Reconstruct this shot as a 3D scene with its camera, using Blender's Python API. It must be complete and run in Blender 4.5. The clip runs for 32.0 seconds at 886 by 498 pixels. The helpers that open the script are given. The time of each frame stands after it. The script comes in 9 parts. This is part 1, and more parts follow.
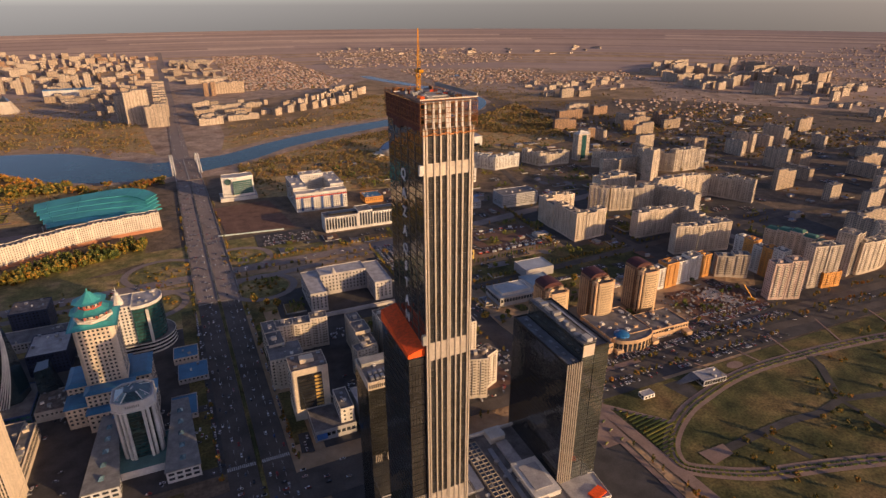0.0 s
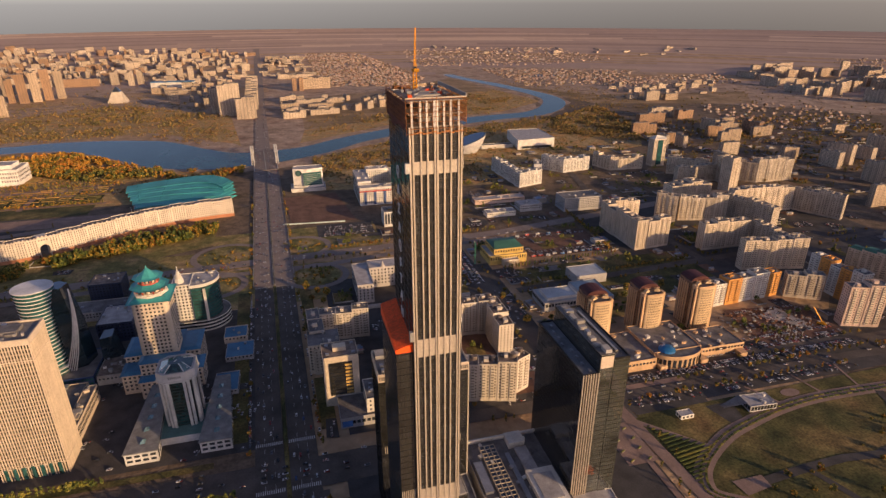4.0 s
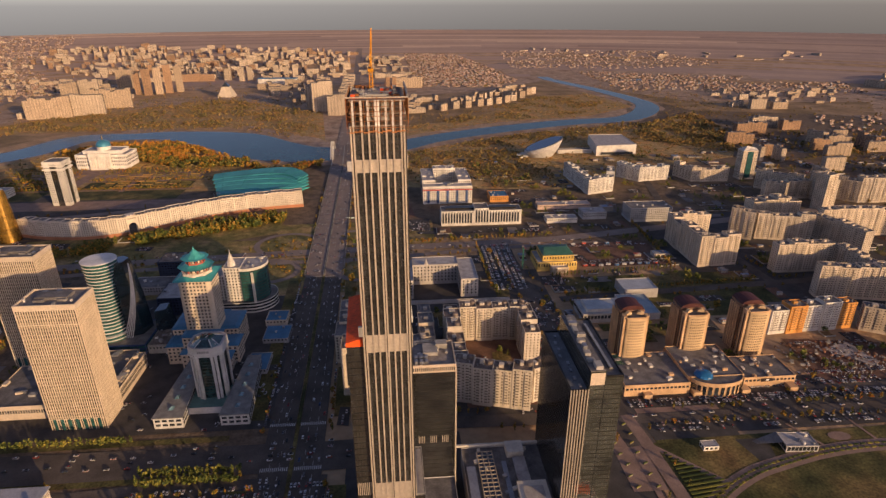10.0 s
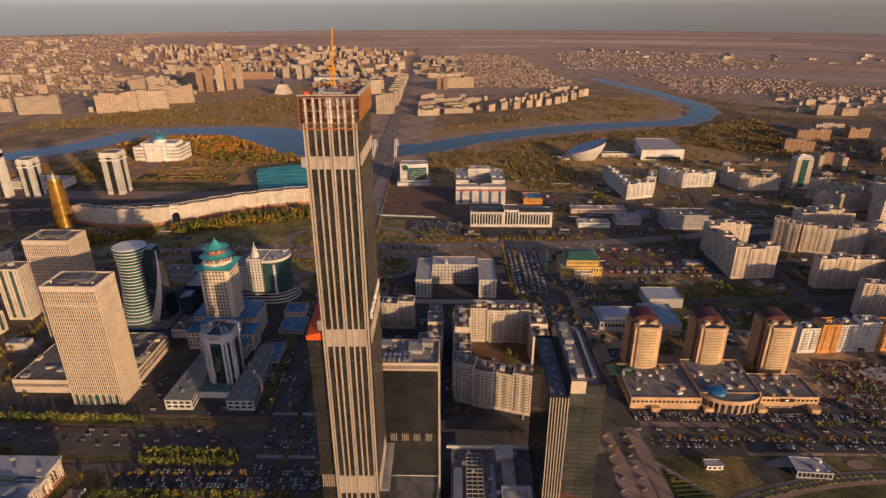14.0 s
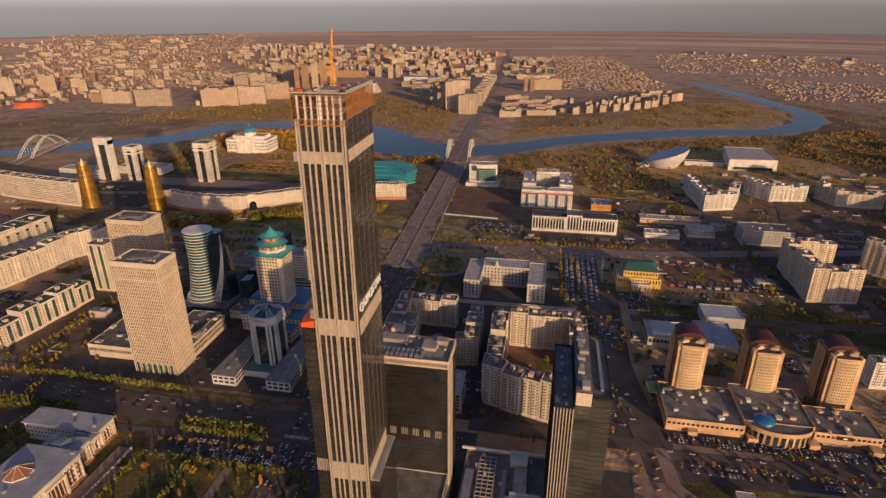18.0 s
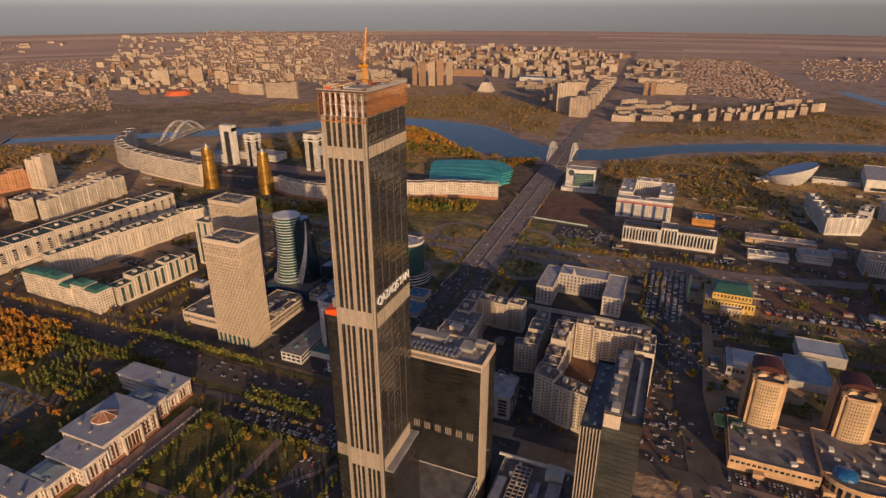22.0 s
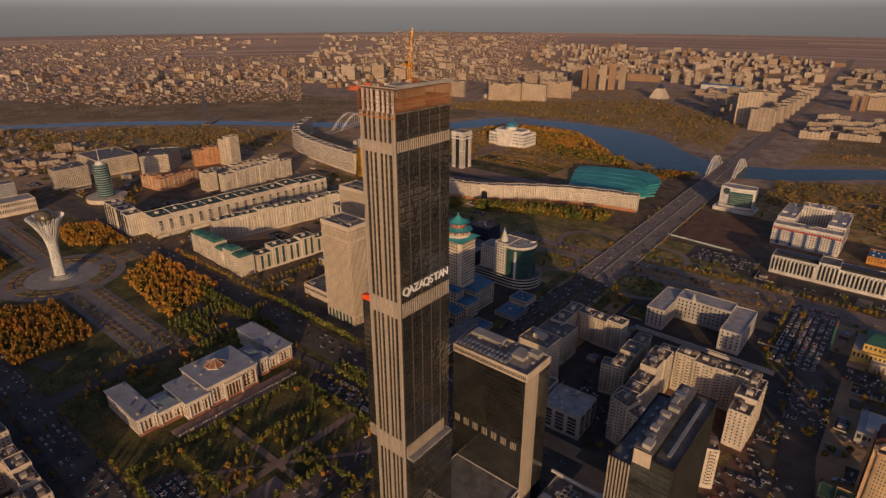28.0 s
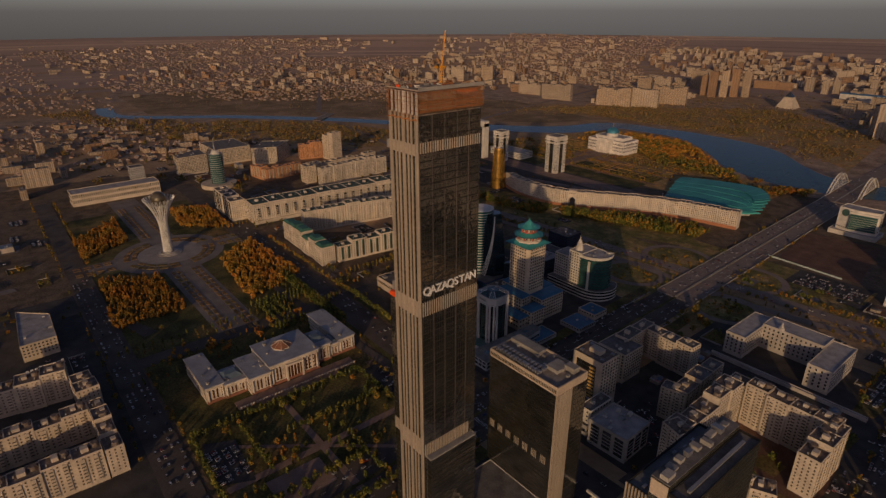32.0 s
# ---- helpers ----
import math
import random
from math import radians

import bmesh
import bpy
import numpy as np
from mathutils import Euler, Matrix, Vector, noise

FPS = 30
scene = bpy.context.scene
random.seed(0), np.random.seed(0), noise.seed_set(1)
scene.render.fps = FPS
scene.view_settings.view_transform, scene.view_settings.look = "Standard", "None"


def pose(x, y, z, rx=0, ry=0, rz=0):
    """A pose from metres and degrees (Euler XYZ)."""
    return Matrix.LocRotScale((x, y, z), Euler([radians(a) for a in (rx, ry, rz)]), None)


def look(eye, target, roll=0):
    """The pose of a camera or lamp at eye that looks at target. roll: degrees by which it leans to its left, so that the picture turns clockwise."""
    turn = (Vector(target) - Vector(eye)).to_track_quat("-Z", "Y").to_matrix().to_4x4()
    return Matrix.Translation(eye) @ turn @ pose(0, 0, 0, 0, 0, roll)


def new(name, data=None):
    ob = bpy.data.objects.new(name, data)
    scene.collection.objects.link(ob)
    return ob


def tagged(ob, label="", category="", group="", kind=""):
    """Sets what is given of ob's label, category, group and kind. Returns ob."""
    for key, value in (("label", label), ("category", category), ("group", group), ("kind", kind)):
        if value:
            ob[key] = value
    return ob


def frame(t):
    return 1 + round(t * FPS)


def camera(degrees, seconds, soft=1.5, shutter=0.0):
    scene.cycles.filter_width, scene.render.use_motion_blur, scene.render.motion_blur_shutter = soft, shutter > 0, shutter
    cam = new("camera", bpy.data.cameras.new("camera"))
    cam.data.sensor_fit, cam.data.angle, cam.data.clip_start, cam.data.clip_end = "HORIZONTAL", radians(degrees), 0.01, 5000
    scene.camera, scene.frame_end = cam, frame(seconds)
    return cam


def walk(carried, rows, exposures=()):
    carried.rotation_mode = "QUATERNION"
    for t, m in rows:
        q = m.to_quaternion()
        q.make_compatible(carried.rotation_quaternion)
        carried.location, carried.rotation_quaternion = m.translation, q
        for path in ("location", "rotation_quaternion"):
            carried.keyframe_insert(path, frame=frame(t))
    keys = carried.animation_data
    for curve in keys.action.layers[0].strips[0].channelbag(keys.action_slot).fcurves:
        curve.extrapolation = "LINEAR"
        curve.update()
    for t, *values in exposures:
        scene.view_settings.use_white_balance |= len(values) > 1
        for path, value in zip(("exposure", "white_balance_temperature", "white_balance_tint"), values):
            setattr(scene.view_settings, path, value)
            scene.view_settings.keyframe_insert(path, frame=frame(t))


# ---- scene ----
cam = camera(75.1, 32.0, 1.42)
PATH = [
    (0, (-17.51, -10.393, 342.462), (-16.781, -8.701, 341.683), -0.2),
    (0.5, (-13.223, -12.24, 342.554), (-12.522, -10.537, 341.775), -0.2),
    (1, (-9.295, -14.583, 342.558), (-8.626, -12.868, 341.778), -0.2),
    (1.5, (-4.74, -16.423, 342.553), (-4.104, -14.694, 341.773), -0.2),
    (2, (-0.185, -17.998, 342.391), (0.418, -16.258, 341.611), -0.2),
    (2.5, (4.941, -19.563, 342.436), (5.51, -17.812, 341.655), -0.2),
    (3, (9.163, -21.368, 342.358), (9.701, -19.607, 341.578), -0.1),
    (3.5, (14.367, -23.093, 342.692), (14.87, -21.322, 341.911), -0.1),
    (5.5, (35.018, -27.779, 342.518), (35.395, -25.976, 341.738), -0.1),
    (6, (40.121, -29.39, 342.618), (40.471, -27.582, 341.838), -0.1),
    (6.5, (45.675, -30.381, 342.397), (46.006, -28.569, 341.618), -0.1),
    (7, (50.969, -31.314, 342.36), (51.285, -29.499, 341.581), -0.1),
    (7.5, (56.34, -32.265, 342.525), (56.632, -30.447, 341.745), -0.1),
    (8, (62.007, -33.522, 342.54), (62.268, -31.698, 341.762), -0.2),
    (8.5, (67.376, -34.246, 342.399), (67.608, -32.419, 341.621), -0.2),
    (9, (73.071, -34.931, 342.479), (73.274, -33.1, 341.701), -0.2),
    (9.5, (78.349, -35.428, 342.556), (78.523, -33.594, 341.778), -0.1),
    (10, (83.767, -36.287, 342.495), (83.916, -34.45, 341.718), -0.1),
    (10.5, (89.211, -36.665, 342.44), (89.334, -34.826, 341.664), -0.1),
    (11, (94.572, -36.975, 342.432), (94.671, -35.135, 341.655), -0.1),
    (11.5, (100.131, -37.417, 342.437), (100.209, -35.575, 341.661), -0.1),
    (12, (105.711, -37.647, 342.231), (105.766, -35.804, 341.455), -0.1),
    (12.5, (111.395, -37.809, 342.208), (111.428, -35.966, 341.433), -0.1),
    (13, (117.136, -37.723, 342.283), (117.145, -35.88, 341.507), -0.1),
    (13.5, (122.82, -37.933, 342.489), (122.802, -36.091, 341.712), -0.1),
    (14, (128.3, -38.121, 342.072), (128.26, -36.278, 341.296), -0.1),
    (14.5, (133.903, -37.968, 342.155), (133.844, -36.126, 341.378), -0.1),
    (16.5, (157.421, -37.078, 342.055), (157.232, -35.244, 341.28), -0.1),
    (17, (163.395, -36.936, 342.188), (163.157, -35.108, 341.413), -0.1),
    (17.5, (169.009, -36.286, 341.983), (168.723, -34.464, 341.209), -0.1),
    (18, (174.586, -35.699, 342.069), (174.247, -33.886, 341.296), -0.2),
    (18.5, (180.431, -35.024, 342.05), (180.036, -33.222, 341.278), -0.1),
    (19, (186.103, -33.931, 342.278), (185.655, -32.142, 341.506), -0.1),
    (19.5, (191.491, -32.61, 342.349), (190.997, -30.831, 341.578), -0.0),
    (20, (196.721, -30.336, 342.278), (196.185, -28.57, 341.506), -0.1),
    (20.5, (201.78, -28.903, 342.643), (201.2, -27.152, 341.87), -0.0),
    (21, (206.134, -26.738, 342.628), (205.511, -25.003, 341.853), -0.0),
    (21.5, (211.672, -24.777, 342.617), (211.007, -23.057, 341.843), -0.0),
    (22, (217.007, -22.663, 342.551), (216.303, -20.958, 341.777), -0.0),
    (22.5, (222.595, -21.099, 342.231), (221.847, -19.413, 341.458), -0.1),
    (23, (227.283, -18.087, 342.038), (226.493, -16.421, 341.265), -0.0),
    (23.5, (232.797, -15.874, 342.179), (231.965, -14.227, 341.406), 0.0),
    (24, (237.942, -13.542, 341.969), (237.067, -11.917, 341.197), 0.0),
    (24.5, (242.721, -11.218, 342.152), (241.805, -9.616, 341.38), 0.0),
    (25, (247.614, -8.443, 341.866), (246.655, -6.867, 341.095), 0.0),
    (25.5, (252.492, -4.943, 342.221), (251.489, -3.394, 341.448), 0.1),
    (27.5, (271.073, 7.2, 342.087), (269.926, 8.646, 341.318), 0.0),
    (28, (275.948, 10.356, 342.063), (274.765, 11.773, 341.294), -0.0),
    (28.5, (280.513, 13.728, 342.169), (279.291, 15.113, 341.401), -0.0),
    (29, (284.544, 17.292, 342.195), (283.289, 18.648, 341.428), -0.1),
    (29.5, (288.802, 20.943, 342.42), (287.515, 22.268, 341.653), -0.1),
    (30, (292.544, 25.012, 342.125), (291.22, 26.301, 341.359), -0.1),
    (30.5, (295.963, 28.646, 342.864), (294.604, 29.898, 342.098), -0.1),
    (31, (299.414, 32.78, 342.23), (298.024, 33.999, 341.467), -0.1),
    (31.5, (302.637, 35.558, 342.638), (301.224, 36.75, 341.875), -0.0),
    (32, (306.009, 39.701, 342.487), (304.572, 40.864, 341.724), -0.1),
]
walk(cam, [(t, look(eye, target, roll)) for t, eye, target, roll in PATH], [(0, 0.52, 6800, 22), (8, 0.36, 6800, 22), (14, 0.25, 6800, 22), (20, 0.15, 6800, 22), (24, -0.03, 6800, 22), (28, -0.43, 6800, 22), (29, -0.57, 6800, 22), (30, -0.74, 6800, 22), (31, -0.94, 6800, 22), (32, -1.16, 6800, 22)])

# ---- light ----
SUN_AZ, SUN_EL = 40.0, 10.5
sun_dir = Vector((math.sin(radians(SUN_AZ)) * math.cos(radians(SUN_EL)), -math.cos(radians(SUN_AZ)) * math.cos(radians(SUN_EL)), math.sin(radians(SUN_EL))))
sun_data = bpy.data.lights.new("sun", "SUN")
sun_data.energy, sun_data.angle, sun_data.color = 3.5, radians(0.6), (1.0, 0.705, 0.36)
sun = new("sun", sun_data)
sun.matrix_world = look(sun_dir * 900, (0, 0, 0))
world = bpy.data.worlds.new("world")
world.use_nodes = True
scene.world = world
wn = world.node_tree.nodes
sky = wn.new("ShaderNodeTexSky")
sky.sky_type, sky.sun_disc = "NISHITA", False
sky.sun_elevation, sky.sun_rotation = radians(SUN_EL), radians(180 - SUN_AZ)
sky.air_density, sky.dust_density, sky.ozone_density, sky.altitude = 0.6, 1.35, 1.0, 350
wn["Background"].inputs["Strength"].default_value = 0.122
haze = wn.new("ShaderNodeVectorMath")
haze.operation = "MULTIPLY"
haze.inputs[1].default_value = (0.97, 0.90, 0.96)
world.node_tree.links.new(sky.outputs["Color"], haze.inputs[0])
world.node_tree.links.new(haze.outputs["Vector"], wn["Background"].inputs["Color"])


# ---- materials ----
MATS = {}


def mat(name, base, rough=0.8, metal=0.0, big=0.18, fine=0.12, size=12.0, small=1.2, vary=0.08, bump=0.0, island=0.0, spec=0.3, tints=None):
    """A procedural surface: broad stains, fine grain, a shift per object or per island."""
    if name in MATS:
        return MATS[name]
    m = bpy.data.materials.new(name)
    m.use_nodes = True
    nt = m.node_tree
    n, ln = nt.nodes, nt.links
    bsdf = n["Principled BSDF"]
    bsdf.inputs["Roughness"].default_value, bsdf.inputs["Metallic"].default_value = rough, metal
    bsdf.inputs["Specular IOR Level"].default_value = spec
    geo = n.new("ShaderNodeNewGeometry")
    info = n.new("ShaderNodeObjectInfo")

    def noise_of(scale, detail):
        t = n.new("ShaderNodeTexNoise")
        t.inputs["Scale"].default_value, t.inputs["Detail"].default_value = scale, detail
        ln.new(geo.outputs["Position"], t.inputs["Vector"])
        return t.outputs["Fac"]

    def span(src, lo, hi, a=0.3, b=0.7):
        r = n.new("ShaderNodeMapRange")
        r.inputs["From Min"].default_value, r.inputs["From Max"].default_value = a, b
        r.inputs["To Min"].default_value, r.inputs["To Max"].default_value = lo, hi
        ln.new(src, r.inputs["Value"])
        return r.outputs["Result"]

    def times(a, b):
        r = n.new("ShaderNodeMath")
        r.operation = "MULTIPLY"
        ln.new(a, r.inputs[0])
        ln.new(b, r.inputs[1])
        return r.outputs[0]

    coarse, grain = noise_of(1.0 / size, 4), noise_of(1.0 / small, 3)
    k = times(span(coarse, 1 - big, 1 + big), span(grain, 1 - fine, 1 + fine))
    if vary:
        k = times(k, span(info.outputs["Random"], 1 - vary, 1 + vary, 0, 1))
    if island:
        k = times(k, span(geo.outputs["Random Per Island"], 1 - island, 1 + island, 0, 1))
    if tints:
        ramp = n.new("ShaderNodeValToRGB")
        while len(ramp.color_ramp.elements) < len(tints):
            ramp.color_ramp.elements.new(0.5)
        for e, (p, c) in zip(ramp.color_ramp.elements, tints):
            e.position, e.color = p, (*c, 1)
        src = noise_of(1.0 / (size * 3), 5)
        if island or vary:
            add = n.new("ShaderNodeMath")
            add.operation = "ADD"
            ln.new(src, add.inputs[0])
            ln.new(span(geo.outputs["Random Per Island"] if island else info.outputs["Random"], -0.2, 0.2, 0, 1), add.inputs[1])
            src = add.outputs[0]
        ln.new(src, ramp.inputs["Fac"])
        colour = ramp.outputs["Color"]
    else:
        rgb = n.new("ShaderNodeRGB")
        rgb.outputs[0].default_value = (*base, 1)
        colour = rgb.outputs[0]
    mul = n.new("ShaderNodeVectorMath")
    mul.operation = "SCALE"
    ln.new(colour, mul.inputs[0])
    ln.new(k, mul.inputs["Scale"])
    ln.new(mul.outputs["Vector"], bsdf.inputs["Base Color"])
    if bump:
        b = n.new("ShaderNodeBump")
        b.inputs["Strength"].default_value, b.inputs["Distance"].default_value = 0.6, bump
        ln.new(grain, b.inputs["Height"])
        ln.new(b.outputs["Normal"], bsdf.inputs["Normal"])
    MATS[name] = m
    return m


def glass_mat(name, base, rough=0.06, wave=0.0, spec=0.6, metal=0.0, scale=0.3, ior=1.8, streak=0.3):
    """Facade glass: dark and glossy, each pane a little out of true."""
    m = mat(name, base, rough, metal, streak, 0.25, 9.0, 2.5, 0.15, 0.0, 0.2, spec)
    m.node_tree.nodes["Principled BSDF"].inputs["IOR"].default_value = ior
    if wave:
        n, ln = m.node_tree.nodes, m.node_tree.links
        geo = n.new("ShaderNodeNewGeometry")
        t = n.new("ShaderNodeTexNoise")
        t.inputs["Scale"].default_value = scale
        ln.new(geo.outputs["Position"], t.inputs["Vector"])
        b = n.new("ShaderNodeBump")
        b.inputs["Strength"].default_value, b.inputs["Distance"].default_value = 1.0, wave
        ln.new(t.outputs["Fac"], b.inputs["Height"])
        ln.new(b.outputs["Normal"], n["Principled BSDF"].inputs["Normal"])
    return m


def facade_mat(name, wall, pane, bay=3.2, floor=3.0):
    """Wall of a far block: rows of small panes in plaster, too far off to be picked apart."""
    if name in MATS:
        return MATS[name]
    m = mat(name, wall, 0.85, 0, 0.12, 0.06, 30, 3, 0.14, island=0.12)
    n, ln = m.node_tree.nodes, m.node_tree.links
    bsdf = n["Principled BSDF"]
    src = bsdf.inputs["Base Color"].links[0].from_socket
    geo = n.new("ShaderNodeNewGeometry")
    sep = n.new("ShaderNodeSeparateXYZ")
    ln.new(geo.outputs["Position"], sep.inputs[0])

    def math2(op, a, b):
        r = n.new("ShaderNodeMath")
        r.operation = op
        for s, v in zip(r.inputs, (a, b)):
            if isinstance(v, (int, float)):
                s.default_value = v
            else:
                ln.new(v, s)
        return r.outputs[0]

    along = math2("ADD", sep.outputs["X"], sep.outputs["Y"])
    fx = math2("FRACT", math2("DIVIDE", along, bay), 0)
    fz = math2("FRACT", math2("DIVIDE", sep.outputs["Z"], floor), 0)
    hit = math2("MULTIPLY", math2("GREATER_THAN", fx, 0.5), math2("GREATER_THAN", fz, 0.5))
    bays = math2("FRACT", math2("DIVIDE", along, bay * 3.3), 0)
    loggia = math2("MULTIPLY", math2("GREATER_THAN", bays, 0.66), math2("GREATER_THAN", fz, 0.28))
    hit = math2("MAXIMUM", hit, math2("MULTIPLY", loggia, 0.5))
    sepn = n.new("ShaderNodeSeparateXYZ")
    ln.new(geo.outputs["True Normal"], sepn.inputs[0])
    hit = math2("MULTIPLY", hit, math2("LESS_THAN", sepn.outputs["Z"], 0.5))
    mix = n.new("ShaderNodeMix")
    mix.data_type = "RGBA"
    ln.new(hit, mix.inputs["Factor"])
    ln.new(src, mix.inputs["A"])
    mix.inputs["B"].default_value = (*pane, 1)
    ln.new(mix.outputs["Result"], bsdf.inputs["Base Color"])
    return m


CREAM = mat("cream_plaster", (0.57, 0.475, 0.36), 0.85, vary=0.1)
WHITE = mat("white_panel", (0.62, 0.58, 0.51), 0.75, vary=0.06)
BEIGE = mat("beige_stone", (0.52, 0.42, 0.32), 0.8)
GREY = mat("grey_stone", (0.40, 0.38, 0.36), 0.8)
PINK = mat("pink_plaster", (0.55, 0.40, 0.31), 0.85)
ORANGE = mat("orange_panel", (0.62, 0.28, 0.07), 0.7)
YELLOW = mat("yellow_plaster", (0.62, 0.42, 0.12), 0.8)
ROOF = mat("bitumen_roof", (0.16, 0.15, 0.145), 0.9, big=0.35, fine=0.2, size=9)
ROOF_L = mat("pale_roof", (0.36, 0.34, 0.33), 0.8, big=0.25, size=8)
ROOF_C = mat("brown_roof_felt", (0.19, 0.15, 0.125), 0.9, big=0.4, fine=0.25, size=5)
ROOF_G = mat("green_roof", (0.05, 0.15, 0.11), 0.6)
ROOF_B = mat("blue_roof", (0.04, 0.16, 0.28), 0.5)
METAL = mat("roof_metal", (0.35, 0.35, 0.36), 0.45, 0.7)
CONC = mat("concrete", (0.34, 0.32, 0.29), 0.9, big=0.25)
GLASS = glass_mat("window_glass", (0.035, 0.042, 0.05), 0.08)
FLATG = glass_mat("curtained_window", (0.12, 0.098, 0.078), 0.15)
TEALG = glass_mat("green_tinted_glass", (0.03, 0.10, 0.095), 0.07)
# strong streak: blotches in the base colour mimic mottled reflections
DARKG = glass_mat("dark_curtain_glass", (0.030, 0.030, 0.027), 0.04, 0.12, 0.8, ior=2.4, streak=0.6)
TEAL = mat("turquoise_metal_roof", (0.05, 0.33, 0.32), 0.5, 0.1, size=25)
GOLD = glass_mat("gold_glass", (0.45, 0.25, 0.05), 0.25, 0.0, 0.5, 0.7)
ASPHALT = mat("asphalt", (0.10, 0.083, 0.07), 0.9, big=0.3, fine=0.15, size=22)
PAVING = mat("paving", (0.20, 0.175, 0.16), 0.9, big=0.2, size=18)
PINKPAVE = mat("reddish_paving", (0.28, 0.19, 0.15), 0.9, big=0.2, size=14)
LAWN = mat("autumn_lawn", (0.07, 0.075, 0.025), 0.95, big=0.4, fine=0.4, size=16, small=2.2, bump=0.6, tints=[(0.28, (0.045, 0.05, 0.016)), (0.42, (0.10, 0.09, 0.03)), (0.54, (0.18, 0.13, 0.048)), (0.68, (0.22, 0.13, 0.055))])
SOIL = mat("bare_soil", (0.16, 0.088, 0.06), 0.95, big=0.25, fine=0.2, size=15)
SAND = mat("river_bank_sand", (0.33, 0.235, 0.175), 0.95, big=0.25, size=30)
STEPPE = mat("dry_steppe_ground", (0.12, 0.085, 0.06), 0.95, big=0.3, fine=0.25, size=14, small=3, bump=1.2, tints=[(0.3, (0.075, 0.058, 0.04)), (0.45, (0.125, 0.09, 0.06)), (0.6, (0.17, 0.12, 0.08)), (0.75, (0.10, 0.075, 0.045))])
# distance haze is mixed into this far stubble colour
HAZED_STUBBLE = mat("hazed_stubble", (0.50, 0.36, 0.265), 0.95, big=0.05, fine=0.05, size=300, small=40)
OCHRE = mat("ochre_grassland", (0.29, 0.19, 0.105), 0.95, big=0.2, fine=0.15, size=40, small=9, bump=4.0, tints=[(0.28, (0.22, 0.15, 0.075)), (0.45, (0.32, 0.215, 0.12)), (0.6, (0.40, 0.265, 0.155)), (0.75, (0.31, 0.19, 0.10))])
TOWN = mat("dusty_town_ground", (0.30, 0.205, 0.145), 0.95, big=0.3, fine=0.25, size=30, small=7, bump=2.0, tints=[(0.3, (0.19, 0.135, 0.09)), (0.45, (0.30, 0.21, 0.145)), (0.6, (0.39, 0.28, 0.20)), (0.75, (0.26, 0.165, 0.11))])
# three more far field colours, paled and mauve to carry distance haze
HAZED_FALLOW = mat("hazed_fallow", (0.345, 0.25, 0.205), 0.95, big=0.06, fine=0.05, size=300, small=40)
HAZED_PLOUGH = mat("hazed_ploughland", (0.29, 0.205, 0.17), 0.95, big=0.06, fine=0.05, size=300, small=40)
HAZED_PASTURE = mat("hazed_pasture", (0.40, 0.285, 0.22), 0.95, big=0.06, fine=0.05, size=300, small=40)
GRASS_TINTS = [(0.27, (0.17, 0.15, 0.05)), (0.4, (0.27, 0.205, 0.075)), (0.52, (0.42, 0.28, 0.125)), (0.62, (0.31, 0.215, 0.09)), (0.75, (0.44, 0.24, 0.09))]
WATER = mat("river_water", (0.026, 0.075, 0.082), 0.16, big=0.2, fine=0.1, size=80, small=9, bump=0.1, spec=0.05)
MARK = mat("road_paint", (0.55, 0.53, 0.5), 0.8)
TRUNK = mat("bark", (0.09, 0.065, 0.045), 0.95)
LEAF_Y = mat("yellowing_leaves", (0.2, 0.15, 0.03), 0.7, island=0.35, vary=0.25, size=10, tints=[(0.25, (0.06, 0.075, 0.018)), (0.45, (0.13, 0.115, 0.02)), (0.6, (0.25, 0.15, 0.022)), (0.78, (0.30, 0.10, 0.015))])
LEAF_G = mat("green_leaves", (0.08, 0.1, 0.02), 0.7, island=0.35, vary=0.2, size=10, tints=[(0.3, (0.05, 0.075, 0.016)), (0.5, (0.10, 0.115, 0.022)), (0.72, (0.19, 0.155, 0.025))])
LEAF_O = mat("orange_leaves", (0.25, 0.12, 0.02), 0.7, island=0.35, vary=0.2, size=10, tints=[(0.3, (0.20, 0.14, 0.022)), (0.45, (0.36, 0.19, 0.025)), (0.6, (0.42, 0.20, 0.03)), (0.75, (0.38, 0.13, 0.02))])
SCRUB = mat("river_scrub_leaves", (0.1, 0.08, 0.03), 0.85, island=0.3, size=18, tints=[(0.3, (0.12, 0.105, 0.038)), (0.48, (0.20, 0.15, 0.05)), (0.62, (0.30, 0.175, 0.05)), (0.8, (0.24, 0.13, 0.05))])
CAR = mat("car_paint", (0.3, 0.3, 0.3), 0.3, 0.2, vary=0.0, island=0.3, big=0, fine=0, size=3, tints=[(0.30, (0.02, 0.02, 0.022)), (0.42, (0.12, 0.12, 0.13)), (0.5, (0.5, 0.5, 0.5)), (0.62, (0.65, 0.63, 0.6)), (0.72, (0.25, 0.03, 0.02))])
TYRE = mat("tyre_rubber", (0.015, 0.015, 0.015), 0.9)
STEEL = mat("galvanised_steel", (0.45, 0.43, 0.4), 0.5, 0.6)
SCAFF = mat("rusty_scaffold", (0.30, 0.12, 0.04), 0.8)
CRANE = mat("crane_yellow", (0.75, 0.33, 0.02), 0.55)
TARP = mat("orange_tarpaulin", (0.85, 0.10, 0.015), 0.6, fine=0.2)
NET = mat("brown_safety_net", (0.13, 0.045, 0.03), 0.9, fine=0.3)
PIER = mat("beige_aluminium_pier", (0.47, 0.40, 0.32), 0.45, 0.25, big=0.08)
LETTER = mat("white_sign_letters", (0.75, 0.74, 0.72), 0.5)
BLUEP = mat("blue_panel", (0.05, 0.09, 0.2), 0.5)


